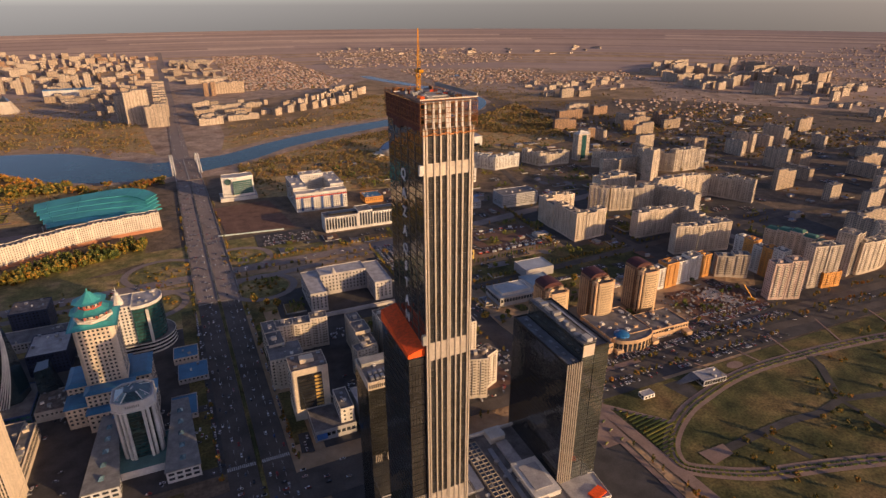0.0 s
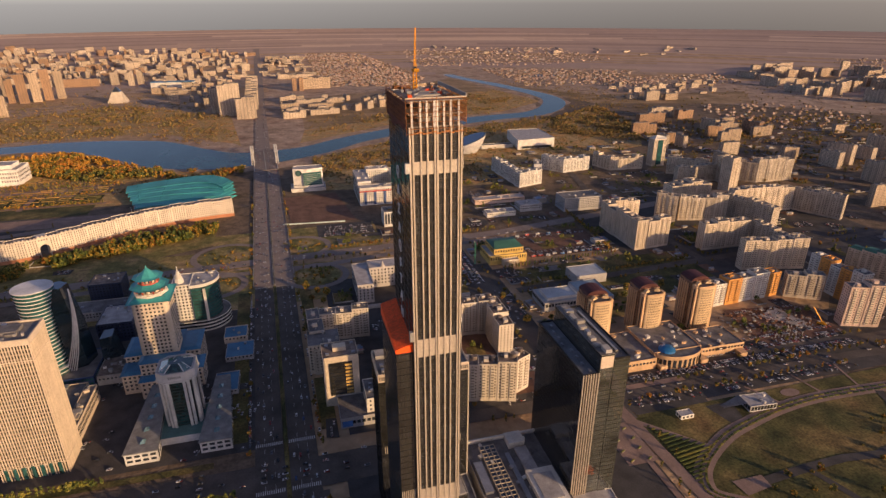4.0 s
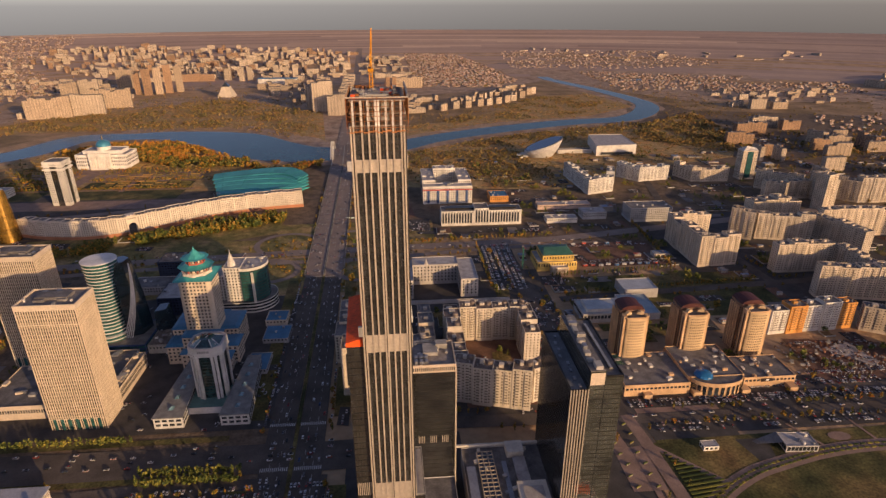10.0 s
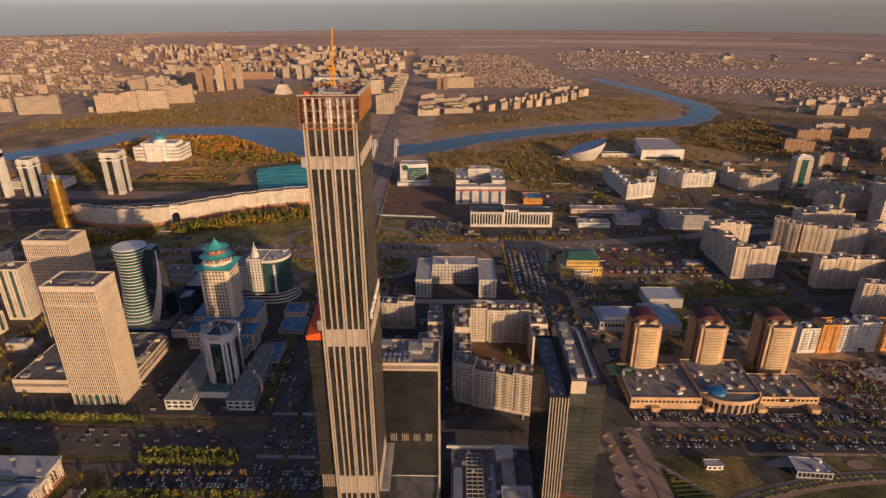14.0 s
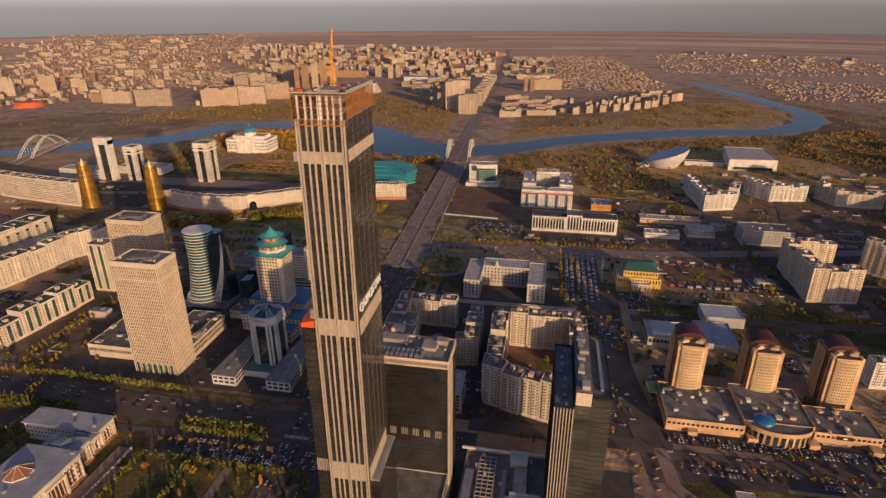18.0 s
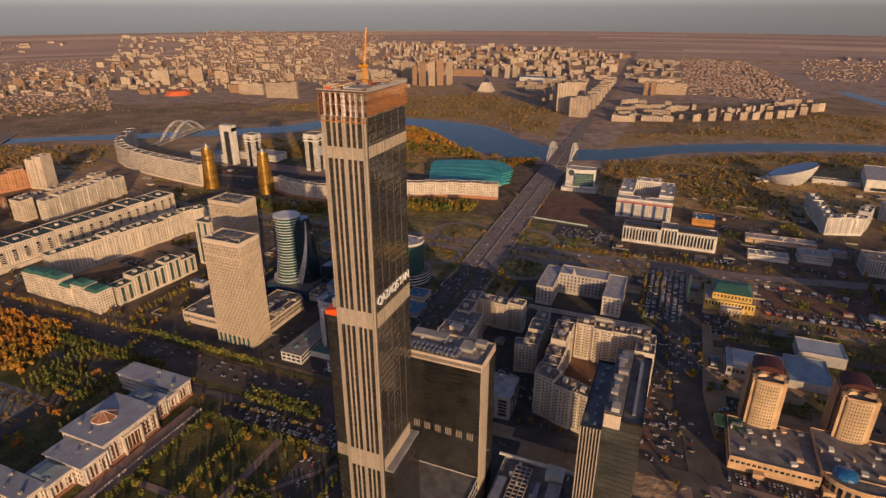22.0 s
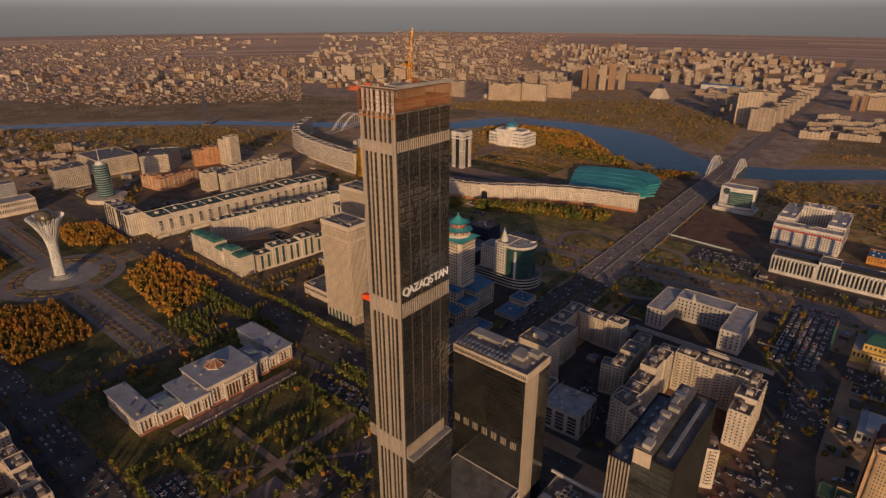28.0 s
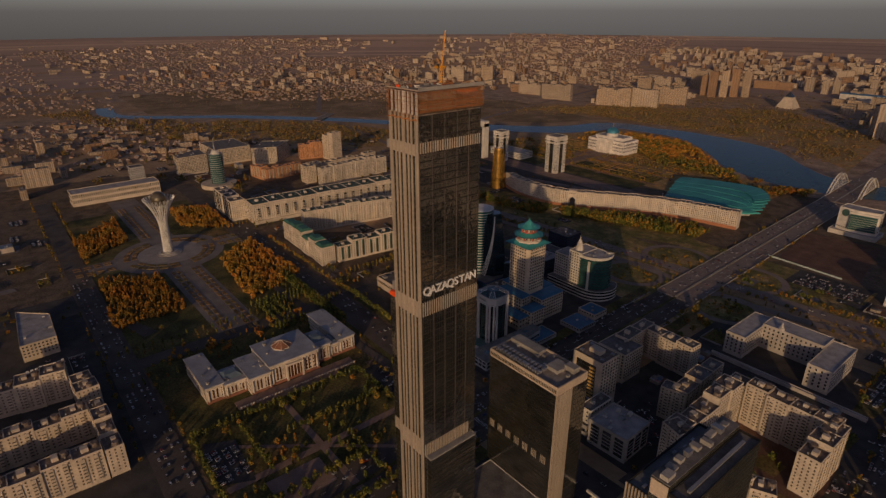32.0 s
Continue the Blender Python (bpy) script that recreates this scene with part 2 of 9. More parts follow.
# ---- kit ----
class Shape:
    """Collects faces for one mesh."""

    def __init__(self):
        self.v, self.f, self.m = [], [], []

    def add(self, vs, fs, mi=0):
        k = len(self.v)
        self.v += vs
        self.f += [tuple(i + k for i in q) for q in fs]
        self.m += [mi] * len(fs)
        return self

    def box(self, x0, y0, z0, x1, y1, z1, mi=0):
        vs = [(x, y, z) for z in (z0, z1) for x, y in ((x0, y0), (x1, y0), (x1, y1), (x0, y1))]
        return self.add(vs, [(3, 2, 1, 0), (4, 5, 6, 7), (0, 1, 5, 4), (1, 2, 6, 5), (2, 3, 7, 6), (3, 0, 4, 7)], mi)

    def rbox(self, cx, cy, z0, sx, sy, sz, ang=0.0, mi=0):
        c, s = math.cos(ang), math.sin(ang)
        vs = [(cx + a * c - b * s, cy + a * s + b * c, z) for z in (z0, z0 + sz) for a, b in ((-sx / 2, -sy / 2), (sx / 2, -sy / 2), (sx / 2, sy / 2), (-sx / 2, sy / 2))]
        return self.add(vs, [(3, 2, 1, 0), (4, 5, 6, 7), (0, 1, 5, 4), (1, 2, 6, 5), (2, 3, 7, 6), (3, 0, 4, 7)], mi)

    def pane(self, cx, cy, z0, w, d, h, ang):
        """A window box that stands proud of a wall: front, sides and head only."""
        c, s = math.cos(ang), math.sin(ang)
        vs = [(cx + a * c - b * s, cy + a * s + b * c, z) for z in (z0, z0 + h) for a, b in ((-w / 2, d / 2), (-w / 2, -d / 2), (w / 2, -d / 2), (w / 2, d / 2))]
        return self.add(vs, [(1, 2, 6, 5), (0, 1, 5, 4), (2, 3, 7, 6), (4, 5, 6, 7)])

    def hut(self, cx, cy, z0, sx, sy, sz, ang=0.0):
        """Four walls only."""
        c, s = math.cos(ang), math.sin(ang)
        vs = [(cx + a * c - b * s, cy + a * s + b * c, z) for z in (z0, z0 + sz) for a, b in ((-sx / 2, -sy / 2), (sx / 2, -sy / 2), (sx / 2, sy / 2), (-sx / 2, sy / 2))]
        return self.add(vs, [(0, 1, 5, 4), (1, 2, 6, 5), (2, 3, 7, 6), (3, 0, 4, 7)])

    def lid(self, cx, cy, z0, sx, sy, sz, ang=0.0):
        """Four walls and a top."""
        self.hut(cx, cy, z0, sx, sy, sz, ang)
        k = len(self.v)
        self.f.append((k - 4, k - 3, k - 2, k - 1))
        self.m.append(0)
        return self

    def prism(self, poly, z0, z1, mi=0, top=None, bottom=False):
        k = len(poly)
        vs = [(x, y, z0) for x, y in poly] + [(x, y, z1) for x, y in (top or poly)]
        fs = [(i, (i + 1) % k, (i + 1) % k + k, i + k) for i in range(k)] + [tuple(range(k, 2 * k))]
        if bottom:
            fs.append(tuple(range(k - 1, -1, -1)))
        return self.add(vs, fs, mi)

    def flat(self, poly, z, mi=0):
        return self.add([(x, y, z) for x, y in poly], [tuple(range(len(poly)))], mi)

    def cyl(self, cx, cy, z0, z1, r0, r1=None, n=12, mi=0):
        r1 = r0 if r1 is None else r1
        ring = lambda r: [(cx + r * math.cos(2 * math.pi * i / n), cy + r * math.sin(2 * math.pi * i / n)) for i in range(n)]
        return self.prism(ring(r0), z0, z1, mi, ring(max(r1, 0.01)), True)

    def bar(self, p, q, w, mi=0):
        p, q = Vector(p), Vector(q)
        d = (q - p).normalized()
        a = d.orthogonal().normalized() * w / 2
        b = d.cross(a)
        vs = [tuple(e + a * i + b * j) for e in (p, q) for i, j in ((-1, -1), (1, -1), (1, 1), (-1, 1))]
        return self.add(vs, [(3, 2, 1, 0), (4, 5, 6, 7), (0, 1, 5, 4), (1, 2, 6, 5), (2, 3, 7, 6), (3, 0, 4, 7)], mi)

    def mesh(self, name, *mats):
        me = bpy.data.meshes.new(name)
        me.from_pydata(self.v, [], self.f)
        for m in mats:
            me.materials.append(m)
        if len(mats) > 1:
            me.polygons.foreach_set("material_index", self.m)
        return me

    def part(self, name, parent, *mats, label="", at=None, rot=0.0, kind=""):
        ob = new(name, self.mesh(name, *mats))
        ob.parent = parent
        if at is not None:
            ob.location = at
        ob.rotation_euler[2] = rot
        return tagged(ob, label, kind=kind)

    def setting(self, name, *mats, label="", kind="structure", category=""):
        return tagged(new(name, self.mesh(name, *mats)), label, category, kind=kind)


def thing(name, x, y, z=0.0, rot=0.0, label="", category="", group=""):
    ob = new(name)
    ob.empty_display_size = 1
    ob.matrix_basis = pose(x, y, z, 0, 0, rot)
    return tagged(ob, label, category, group)


def area(poly):
    return sum(a[0] * b[1] - b[0] * a[1] for a, b in zip(poly, poly[1:] + poly[:1])) / 2


def ccw(poly):
    return list(poly) if area(poly) > 0 else list(poly)[::-1]


def inset(poly, d):
    out, k = [], len(poly)
    for i in range(k):
        p0, p1, p2 = Vector(poly[i - 1]), Vector(poly[i]), Vector(poly[(i + 1) % k])
        a, b = (p1 - p0).normalized(), (p2 - p1).normalized()
        n1, n2 = Vector((-a.y, a.x)), Vector((-b.y, b.x))
        m = n1 + n2
        out.append(tuple(p1 + m * (d / max(0.35, 1 + n1.dot(n2)))))
    return out


def around(poly, cx, cy):
    return [(x - cx, y - cy) for x, y in poly]


PANES = {}


def pane_mesh(w, h, m):
    key = (round(w, 1), round(h, 1), m.name)
    if key not in PANES:
        s = Shape().box(-w / 2, -0.12, -h / 2, w / 2, 0.12, h / 2)
        PANES[key] = s.mesh("window", m)
    return PANES[key]


def windows(parent, poly, z0, z1, floor=3.1, bay=3.2, w=1.5, h=1.6, glass=None, singles=8, skip=(), margin=0.6, joined=None):
    """Window rows round a footprint: the first ones are parts, the rest one mesh."""
    glass = glass or GLASS
    rest = joined if joined is not None else Shape()
    k, n = len(poly), 0
    rows = max(1, int((z1 - z0) / floor))
    order = sorted(range(k), key=lambda i: (poly[i][1] + poly[(i + 1) % k][1]))
    for i in order:
        if i in skip:
            continue
        a, b = Vector(poly[i]), Vector(poly[(i + 1) % k])
        L = (b - a).length
        cols = int((L - 2 * margin) / bay)
        if cols < 1:
            continue
        d = (b - a) / L
        out = Vector((d.y, -d.x))
        ang = math.atan2(d.y, d.x)
        for r in range(rows):
            z = z0 + (r + 0.55) * (z1 - z0) / rows
            for c in range(cols):
                p = a + d * (margin + (c + 0.5) * (L - 2 * margin) / cols) + out * 0.04
                if n < singles and rows - 4 <= r:
                    ob = new("window", pane_mesh(w, h, glass))
                    ob.parent, ob.location, ob.rotation_euler[2] = parent, (p.x, p.y, z), ang
                    n += 1
                else:
                    rest.pane(p.x, p.y, z - h / 2, w, 0.24, h, ang)
    if joined is None and rest.f:
        rest.part("windows", parent, glass, kind="stuff")
    return n


def body(parent, poly, h, wall, roof=None, z0=0.0, lip=0.9, thick=0.4, label="", name="wall", roof_name="roof"):
    """Outer walls with a parapet, and a roof slab inside it."""
    inner = inset(poly, thick)
    k = len(poly)
    s = Shape()
    vs = [(x, y, z0) for x, y in poly] + [(x, y, h) for x, y in poly] + [(x, y, h) for x, y in inner] + [(x, y, h - lip) for x, y in inner]
    fs = []
    for i in range(k):
        j = (i + 1) % k
        fs += [(i, j, j + k, i + k), (i + k, j + k, j + 2 * k, i + 2 * k), (i + 2 * k, j + 2 * k, j + 3 * k, i + 3 * k)]
    s.add(vs, fs)
    w = s.part(name, parent, wall, label=label)
    Shape().prism(inset(poly, thick + 0.003), h - lip - 0.4, h - lip, bottom=True).part(roof_name, parent, roof or ROOF)
    return w


def roof_units(parent, poly, z, count, rng, mats=None, big=3.5):
    mats = mats or (CONC, METAL, WHITE)
    xs, ys = [p[0] for p in poly], [p[1] for p in poly]
    tries, placed = 0, 0
    while placed < count and tries < count * 12:
        tries += 1
        x, y = rng.uniform(min(xs), max(xs)), rng.uniform(min(ys), max(ys))
        inner = inset(poly, 2.6)
        if not inside(inner, x, y):
            continue
        sx, sy, sz = rng.uniform(1.2, big), rng.uniform(1.2, big), rng.uniform(0.8, 2.6)
        s = Shape().box(-sx / 2, -sy / 2, 0, sx / 2, sy / 2, sz)
        s.box(-sx / 2 - 0.15, -sy / 2 - 0.15, sz, sx / 2 + 0.15, sy / 2 + 0.15, sz + 0.2)
        s.part("roof_unit", parent, rng.choice(mats), at=(x, y, z), rot=rng.choice((0, 0, 0.3)))
        placed += 1


def inside(poly, x, y):
    hit, j = False, len(poly) - 1
    for i in range(len(poly)):
        (xi, yi), (xj, yj) = poly[i], poly[j]
        if (yi > y) != (yj > y) and x < (xj - xi) * (y - yi) / (yj - yi) + xi:
            hit = not hit
        j = i
    return hit


def building(name, poly, h, wall, roof=None, label="", category="building", floor=3.2, bay=3.4, w=1.6, wh=1.7, glass=None, singles=10, units=4, seed=1, group="", z0=4.0, skip=()):
    poly = ccw(poly)
    cx, cy = sum(p[0] for p in poly) / len(poly), sum(p[1] for p in poly) / len(poly)
    e = thing(name, cx, cy, label=label, category=category, group=group)
    loc = around(poly, cx, cy)
    body(e, loc, h, wall, roof)
    if bay:
        windows(e, loc, z0, h - 1.4, floor, bay, w, wh, glass, singles, skip)
    roof_units(e, loc, h - 0.9, units, random.Random(seed))
    return e


def rect(x0, y0, x1, y1):
    return [(x0, y0), (x1, y0), (x1, y1), (x0, y1)]


def strip(pts, width):
    """A band of even width along a line of points."""
    left, right = [], []
    for i, p in enumerate(pts):
        a = Vector(pts[max(0, i - 1)])
        b = Vector(pts[min(len(pts) - 1, i + 1)])
        d = (b - a).normalized()
        n = Vector((-d.y, d.x)) * width / 2
        left.append(tuple(Vector(p) + n))
        right.append(tuple(Vector(p) - n))
    return left, right


LINES = []


def ribbon(s, pts, width, z, mi=0):
    LINES.append((pts, width))
    z += 0.004 * (len(LINES) % 40)
    left, right = strip(pts, width)
    for i in range(len(pts) - 1):
        s.add([(*right[i], z), (*right[i + 1], z), (*left[i + 1], z), (*left[i], z)], [(0, 1, 2, 3)], mi)


def curve(pts, n=6):
    """A smooth line through points."""
    out = []
    p = [Vector(q) for q in pts]
    for i in range(len(p) - 1):
        a, b, c, d = p[max(0, i - 1)], p[i], p[i + 1], p[min(len(p) - 1, i + 2)]
        for k in range(n):
            t = k / n
            out.append(tuple(0.5 * ((2 * b) + (c - a) * t + (2 * a - 5 * b + 4 * c - d) * t * t + (3 * b - a - 3 * c + d) * t ** 3)))
    return out + [tuple(p[-1])]


def ground_z(x, y):
    """The far land rises gently to the skyline."""
    r = math.hypot(x - 150, y - 20)
    t = max(0.0, (r - 3000) / 1900)
    return 168 * min(1.0, t * t * (1.35 - 0.35 * t))


# ---- ground ----
def make_ground():
    """City ground, then long plots of steppe and haze-paled farmland out to the skyline."""
    s = Shape()
    radii = [0, 150, 400, 800, 1300, 1900, 2300, 2600, 2800, 3000, 3100, 3200, 3300, 3400, 3500] + list(range(3560, 4880, 40)) + [4900]
    n = 240
    rng = random.Random(21)
    vs = [(150.0, 20.0, 0.0)]
    for r in radii[1:]:
        for i in range(n):
            a = 2 * math.pi * i / n
            x, y = 150 + r * math.cos(a), 20 + r * math.sin(a)
            vs.append((x, y, ground_z(x, y)))
    fs = [(0, 1 + i, 1 + (i + 1) % n) for i in range(n)]
    for k in range(len(radii) - 2):
        a, b = 1 + k * n, 1 + (k + 1) * n
        fs += [(a + i, b + i, b + (i + 1) % n, a + (i + 1) % n) for i in range(n)]
    s.add(vs, fs)
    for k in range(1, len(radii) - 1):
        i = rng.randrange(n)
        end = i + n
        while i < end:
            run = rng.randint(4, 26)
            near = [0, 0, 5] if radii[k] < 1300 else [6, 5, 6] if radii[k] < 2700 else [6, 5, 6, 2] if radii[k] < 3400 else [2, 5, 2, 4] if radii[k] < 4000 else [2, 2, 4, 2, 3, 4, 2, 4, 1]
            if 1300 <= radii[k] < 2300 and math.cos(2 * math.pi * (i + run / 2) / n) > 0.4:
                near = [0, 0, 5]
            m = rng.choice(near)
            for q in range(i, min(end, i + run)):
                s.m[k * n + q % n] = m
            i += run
    return s.setting("ground", STEPPE, HAZED_STUBBLE, HAZED_FALLOW, HAZED_PLOUGH, HAZED_PASTURE, OCHRE, TOWN, label="dry brown autumn steppe, city ground and far fields paled by painted haze")


make_ground()

RIVER_A = [(-2262, 445), (-2003, 449), (-1748, 758), (-1474, 1004), (-1220, 1176), (-884, 1435), (-804, 1641), (-683, 1666), (-556, 1675), (-379, 1604), (-240.7, 1463), (-111.1, 1410), (60.6, 1461), (183.8, 1565), (371, 1671), (623, 1771), (837, 1823), (981, 1992), (1027, 2192), (967, 2538), (862, 2935), (869, 3207)]
RIVER_W = [60, 55, 60, 62, 70, 110, 105, 85, 110, 190, 190, 150, 100, 85, 90, 85, 80, 85, 75, 65, 60, 55]


def make_river():
    pts = curve(RIVER_A, 6)
    ws = [w for a, b in zip(RIVER_W, RIVER_W[1:]) for w in [a + (b - a) * k / 6 for k in range(6)]] + [RIVER_W[-1]]
    for name, extra, z, m, label in (("river_bank", 36, 0.35, SAND, "pale sandy river bank"), ("river", 0, 0.7, WATER, "calm blue-grey river water")):
        s = Shape()
        left, right = [], []
        for i, p in enumerate(pts):
            a, b = Vector(pts[max(0, i - 1)]), Vector(pts[min(len(pts) - 1, i + 1)])
            d = (b - a).normalized()
            w = ws[i] / 2 + extra * (0.3 + 0.7 * noise.noise((p[0] / 90, p[1] / 90, 3.0)))
            nrm = Vector((-d.y, d.x)) * w
            left.append(tuple(Vector(p) + nrm))
            right.append(tuple(Vector(p) - nrm))
        for i in range(len(pts) - 1):
            s.add([(*right[i], z), (*right[i + 1], z), (*left[i + 1], z), (*left[i], z)], [(0, 1, 2, 3)])
        s.setting(name, m, label=label)
    s = Shape()
    for blob in ([(668, 3566), (854, 3538), (988, 3596), (790, 3624)], [(1135, 2830), (1357, 2811), (1415, 2884), (1215, 2915)]):
        s.flat([(x, y) for x, y in blob], ground_z(*blob[0]) + 2)
    s.setting("pond", WATER, label="small distant pond")


make_river()


def avenue_x(y):
    return -8.5 - 0.0345 * (y - 305)


def make_roads():
    s = Shape()
    axis = [(avenue_x(y), y) for y in (-700, 0, 310, 600, 690)]
    ribbon(s, [(x - 13.5, y) for x, y in axis], 23, 0.62)
    ribbon(s, [(x + 13.5, y) for x, y in axis], 23, 0.62)
    s.setting("road_avenue", ASPHALT, label="wide asphalt avenue of two carriageways")
    # sunlight put into the asphalt colour, for roads beyond the towers' shade
    SUNLIT_ROAD = mat("sunlit_asphalt", (0.235, 0.185, 0.155), 0.9, big=0.15, fine=0.12, size=18)
    s = Shape()
    axis = [(avenue_x(y), y) for y in (690, 896, 1100, 1300)]
    ribbon(s, [(x - 13.5, y) for x, y in axis], 24, 1.3)
    ribbon(s, [(x + 13.5, y) for x, y in axis], 24, 1.3)
    s.setting("road_overpass", SUNLIT_ROAD, label="overpass carriageways in sunlit-toned asphalt leading to the bridge")
    s = Shape()
    for side in (-26.6, -0.9, 0.9, 26.6):
        for y in range(692, 1290, 20):
            s.rbox(avenue_x(y + 10) + side, y + 10, 0.3, 0.6, 19.9, 2.0, math.atan(0.0345))
    s.setting("road_parapet", CONC, label="low concrete parapets along the overpass")
    s = Shape()
    ribbon(s, [(-878, 754), (-496, 741), (-302, 757), (-94.9, 774), (54.6, 783), (195.4, 788), (338, 799), (523, 835), (922, 912)], 22, 0.7)
    ribbon(s, [(-878, 714), (-496, 706), (-300, 730), (-203.8, 738), (54.2, 744), (195.2, 765), (337, 778)], 12, 0.66)
    for cx, cy, r in ((13.9, 820, 44), (-88.8, 811, 48), (34, 710, 40), (-100.3, 713, 40)):
        ring = [(cx + r * math.cos(a * math.pi / 16), cy + 0.92 * r * math.sin(a * math.pi / 16)) for a in range(33)]
        ribbon(s, ring, 9, 0.74)
    s.setting("road_interchange", SUNLIT_ROAD, label="asphalt cross street with loop ramps")
    s = Shape()
    ribbon(s, [(-968, 354), (-400, 348), (16, 343), (130.4, 346)], 34, 0.5)
    ribbon(s, [(-400, 301), (-137, 316), (20.7, 317)], 10, 0.46)
    ribbon(s, [(282.7, 333), (272.5, 402), (259.6, 498), (249.7, 598), (238.4, 742), (230.9, 791)], 26, 0.5)
    ribbon(s, [(-293, 115), (-293, 347), (-302, 697)], 22, 0.54)
    ribbon(s, [(-1000, 106), (-519, 103), (-289, 101.5), (-110, 98.5), (-22, 96)], 27, 0.56)
    ribbon(s, [(276.8, 422), (597, 390), (909, 385), (1443, 419)], 14, 0.5)
    ribbon(s, [(276, 366), (576, 366), (908, 341), (1440, 346)], 12, 0.5)
    ribbon(s, [(120.7, 375), (273.1, 372)], 16, 0.46)
    ribbon(s, [(-457, -285.6), (-467, 103), (-351, 140.6)], 16, 0.4)
    ribbon(s, [(-629, 365), (-631, 755), (-612, 895)], 22, 0.44)
    ribbon(s, [(581, 618), (565, 908), (634, 1223)], 14, 0.44)
    ribbon(s, [(284.1, 597), (560, 618), (915, 639), (1558, 598)], 14, 0.48)
    s.setting("road_streets", ASPHALT, label="asphalt side streets between the blocks")
    s = Shape()
    ys = [1480, 1700, 1900, 2150, 2600, 3000] + list(range(3100, 4300, 100))
    for ya, yb in zip(ys, ys[1:]):
        s.add([(avenue_x(y) - 6 + side, y, ground_z(avenue_x(y), y) + 1.0) for y, side in ((ya, -19), (ya, 19), (yb, 19), (yb, -19))], [(0, 1, 2, 3)])
    ribbon(s, [(-1138, 1317), (-1266, 1766), (-1468, 2598), (-1570, 3008)], 20, 0.8)
    ribbon(s, [(-1575, 1041), (-1656, 1040), (-2426, 1449)], 20, 0.8)
    ribbon(s, [(-1419, 985), (-1161, 949), (-986, 915), (-785, 924), (-555, 956), (-331, 1010), (-123.1, 1064)], 18, 0.8)
    s.setting("road_far_bank", SUNLIT_ROAD, label="straight roads on the far bank")
    s = Shape()
    for y in range(-100, 1250, 14):
        for off in (-17.3, -9.7, 9.7, 17.3):
            s.rbox(avenue_x(y) + off, y, 0.79 if y < 690 else 1.48, 0.25, 5, 0.02)
    for y in (330, 384, 690, 760):
        for k in range(14):
            for side in (-24 + k * 1.6, 3 + k * 1.6):
                s.rbox(avenue_x(y) + side, y, 0.64, 0.7, 4, 0.025)
    s.setting("road_markings", MARK, label="worn white lane lines and crossings")


make_roads()


def make_lawns():
    s = Shape()
    ribbon(s, [(avenue_x(y), y) for y in (-700, 310, 600, 690)], 3.4, 0.75)
    for y0, y1 in ((20, 310), (392, 470), (480, 560), (570, 680)):
        for side in (-38, 38):
            s.flat([(avenue_x(y0) + side - 7, y0), (avenue_x(y0) + side + 7, y0), (avenue_x(y1) + side + 7, y1), (avenue_x(y1) + side - 7, y1)], 0.5)
    s.flat(rect(-419, 323, -53.3, 329), 0.55)
    s.flat(rect(-273.5, 367, -67.8, 374), 0.55)
    s.flat(rect(-147.3, 116.7, 29.7, 301), 0.3)
    s.flat(rect(-419, 117, -240.1, 318), 0.3)
    s.flat(rect(-240, 117, -147.4, 312), 0.29)
    s.flat([(286.6, 21.7), (1536, 0.1), (1548, 324), (637, 341), (290.8, 338)], 0.3)
    s.flat(rect(294.3, 541, 560, 659), 0.28)
    s.flat(rect(-855, 95, -303, 330), 0.25)
    s.setting("lawn", LAWN, label="patchy green and brown autumn lawns", kind="structure")
    s = Shape()
    s.flat(rect(-708, 757, -114.6, 832), 0.3)
    s.flat(rect(-300, 640, 60, 756), 0.2)
    s.flat([(-114, 757), (140, 790), (140, 905), (-114, 900)], 0.22)
    s.flat([(-554, 756), (-302, 788), (-114.3, 860), (-113.7, 962), (-321, 888), (-554, 846)], 0.34)
    for cx, cy, r in ((13.9, 820, 34), (-88.8, 811, 40), (34, 710, 33), (-100.3, 713, 33)):
        s.flat([(cx + r * math.cos(a * math.pi / 12), cy + 0.92 * r * math.sin(a * math.pi / 12)) for a in range(24)], 0.6)
    s.setting("verge", mat("rough_autumn_grass", (0.2, 0.14, 0.06), 0.95, big=0.35, fine=0.3, size=11, small=2.5, bump=1.4, tints=GRASS_TINTS), label="trodden tan and olive verges round the interchange")
    s = Shape()
    s.flat([(-8.1, 1076), (92.5, 1088), (114.1, 919), (5.7, 928)], 0.6)
    s.flat(rect(342, 690, 470, 777), 0.5)
    s.flat([(494, 400), (606, 407), (606, 468), (504, 484)], 0.64)
    s.flat([(196.9, 394), (236.1, 394), (224.5, 516), (207.4, 516)], 0.4)
    s.flat(rect(141.5, 394, 206.7, 516), 0.36)
    s.setting("bare_ground", SOIL, label="bare reddish building plots and yards")
    s = Shape()
    s.flat(rect(274.4, 369, 909, 417), 0.4)
    s.flat(rect(290, 343, 909, 368.9), 0.38)
    # dark sheet that stands in for shadows between the apartment blocks
    s.flat([(480, 545), (930, 530), (935, 900), (480, 900)], 0.2)
    s.flat(rect(199.5, 617, 253.1, 791), 0.4)
    s.flat(rect(-239.4, 384, -52.9, 392), 0.4)
    s.flat(rect(-137, 291.8, 20.6, 314), 0.36)
    s.flat(rect(45.4, 852, 135.9, 908), 0.56)
    s.flat(rect(-292.6, 381, -32.3, 637), 0.3)
    s.flat(rect(42.4, 379, 273.2, 689), 0.26)
    s.flat(rect(34.8, 113.6, 279.2, 339), 0.26)
    s.flat(rect(140.6, 838, 328, 865), 0.4)
    # tarmac round the corner blocks, laid dark to stand in for shade
    s.flat(rect(-520, -90, -60, 87), 0.2)
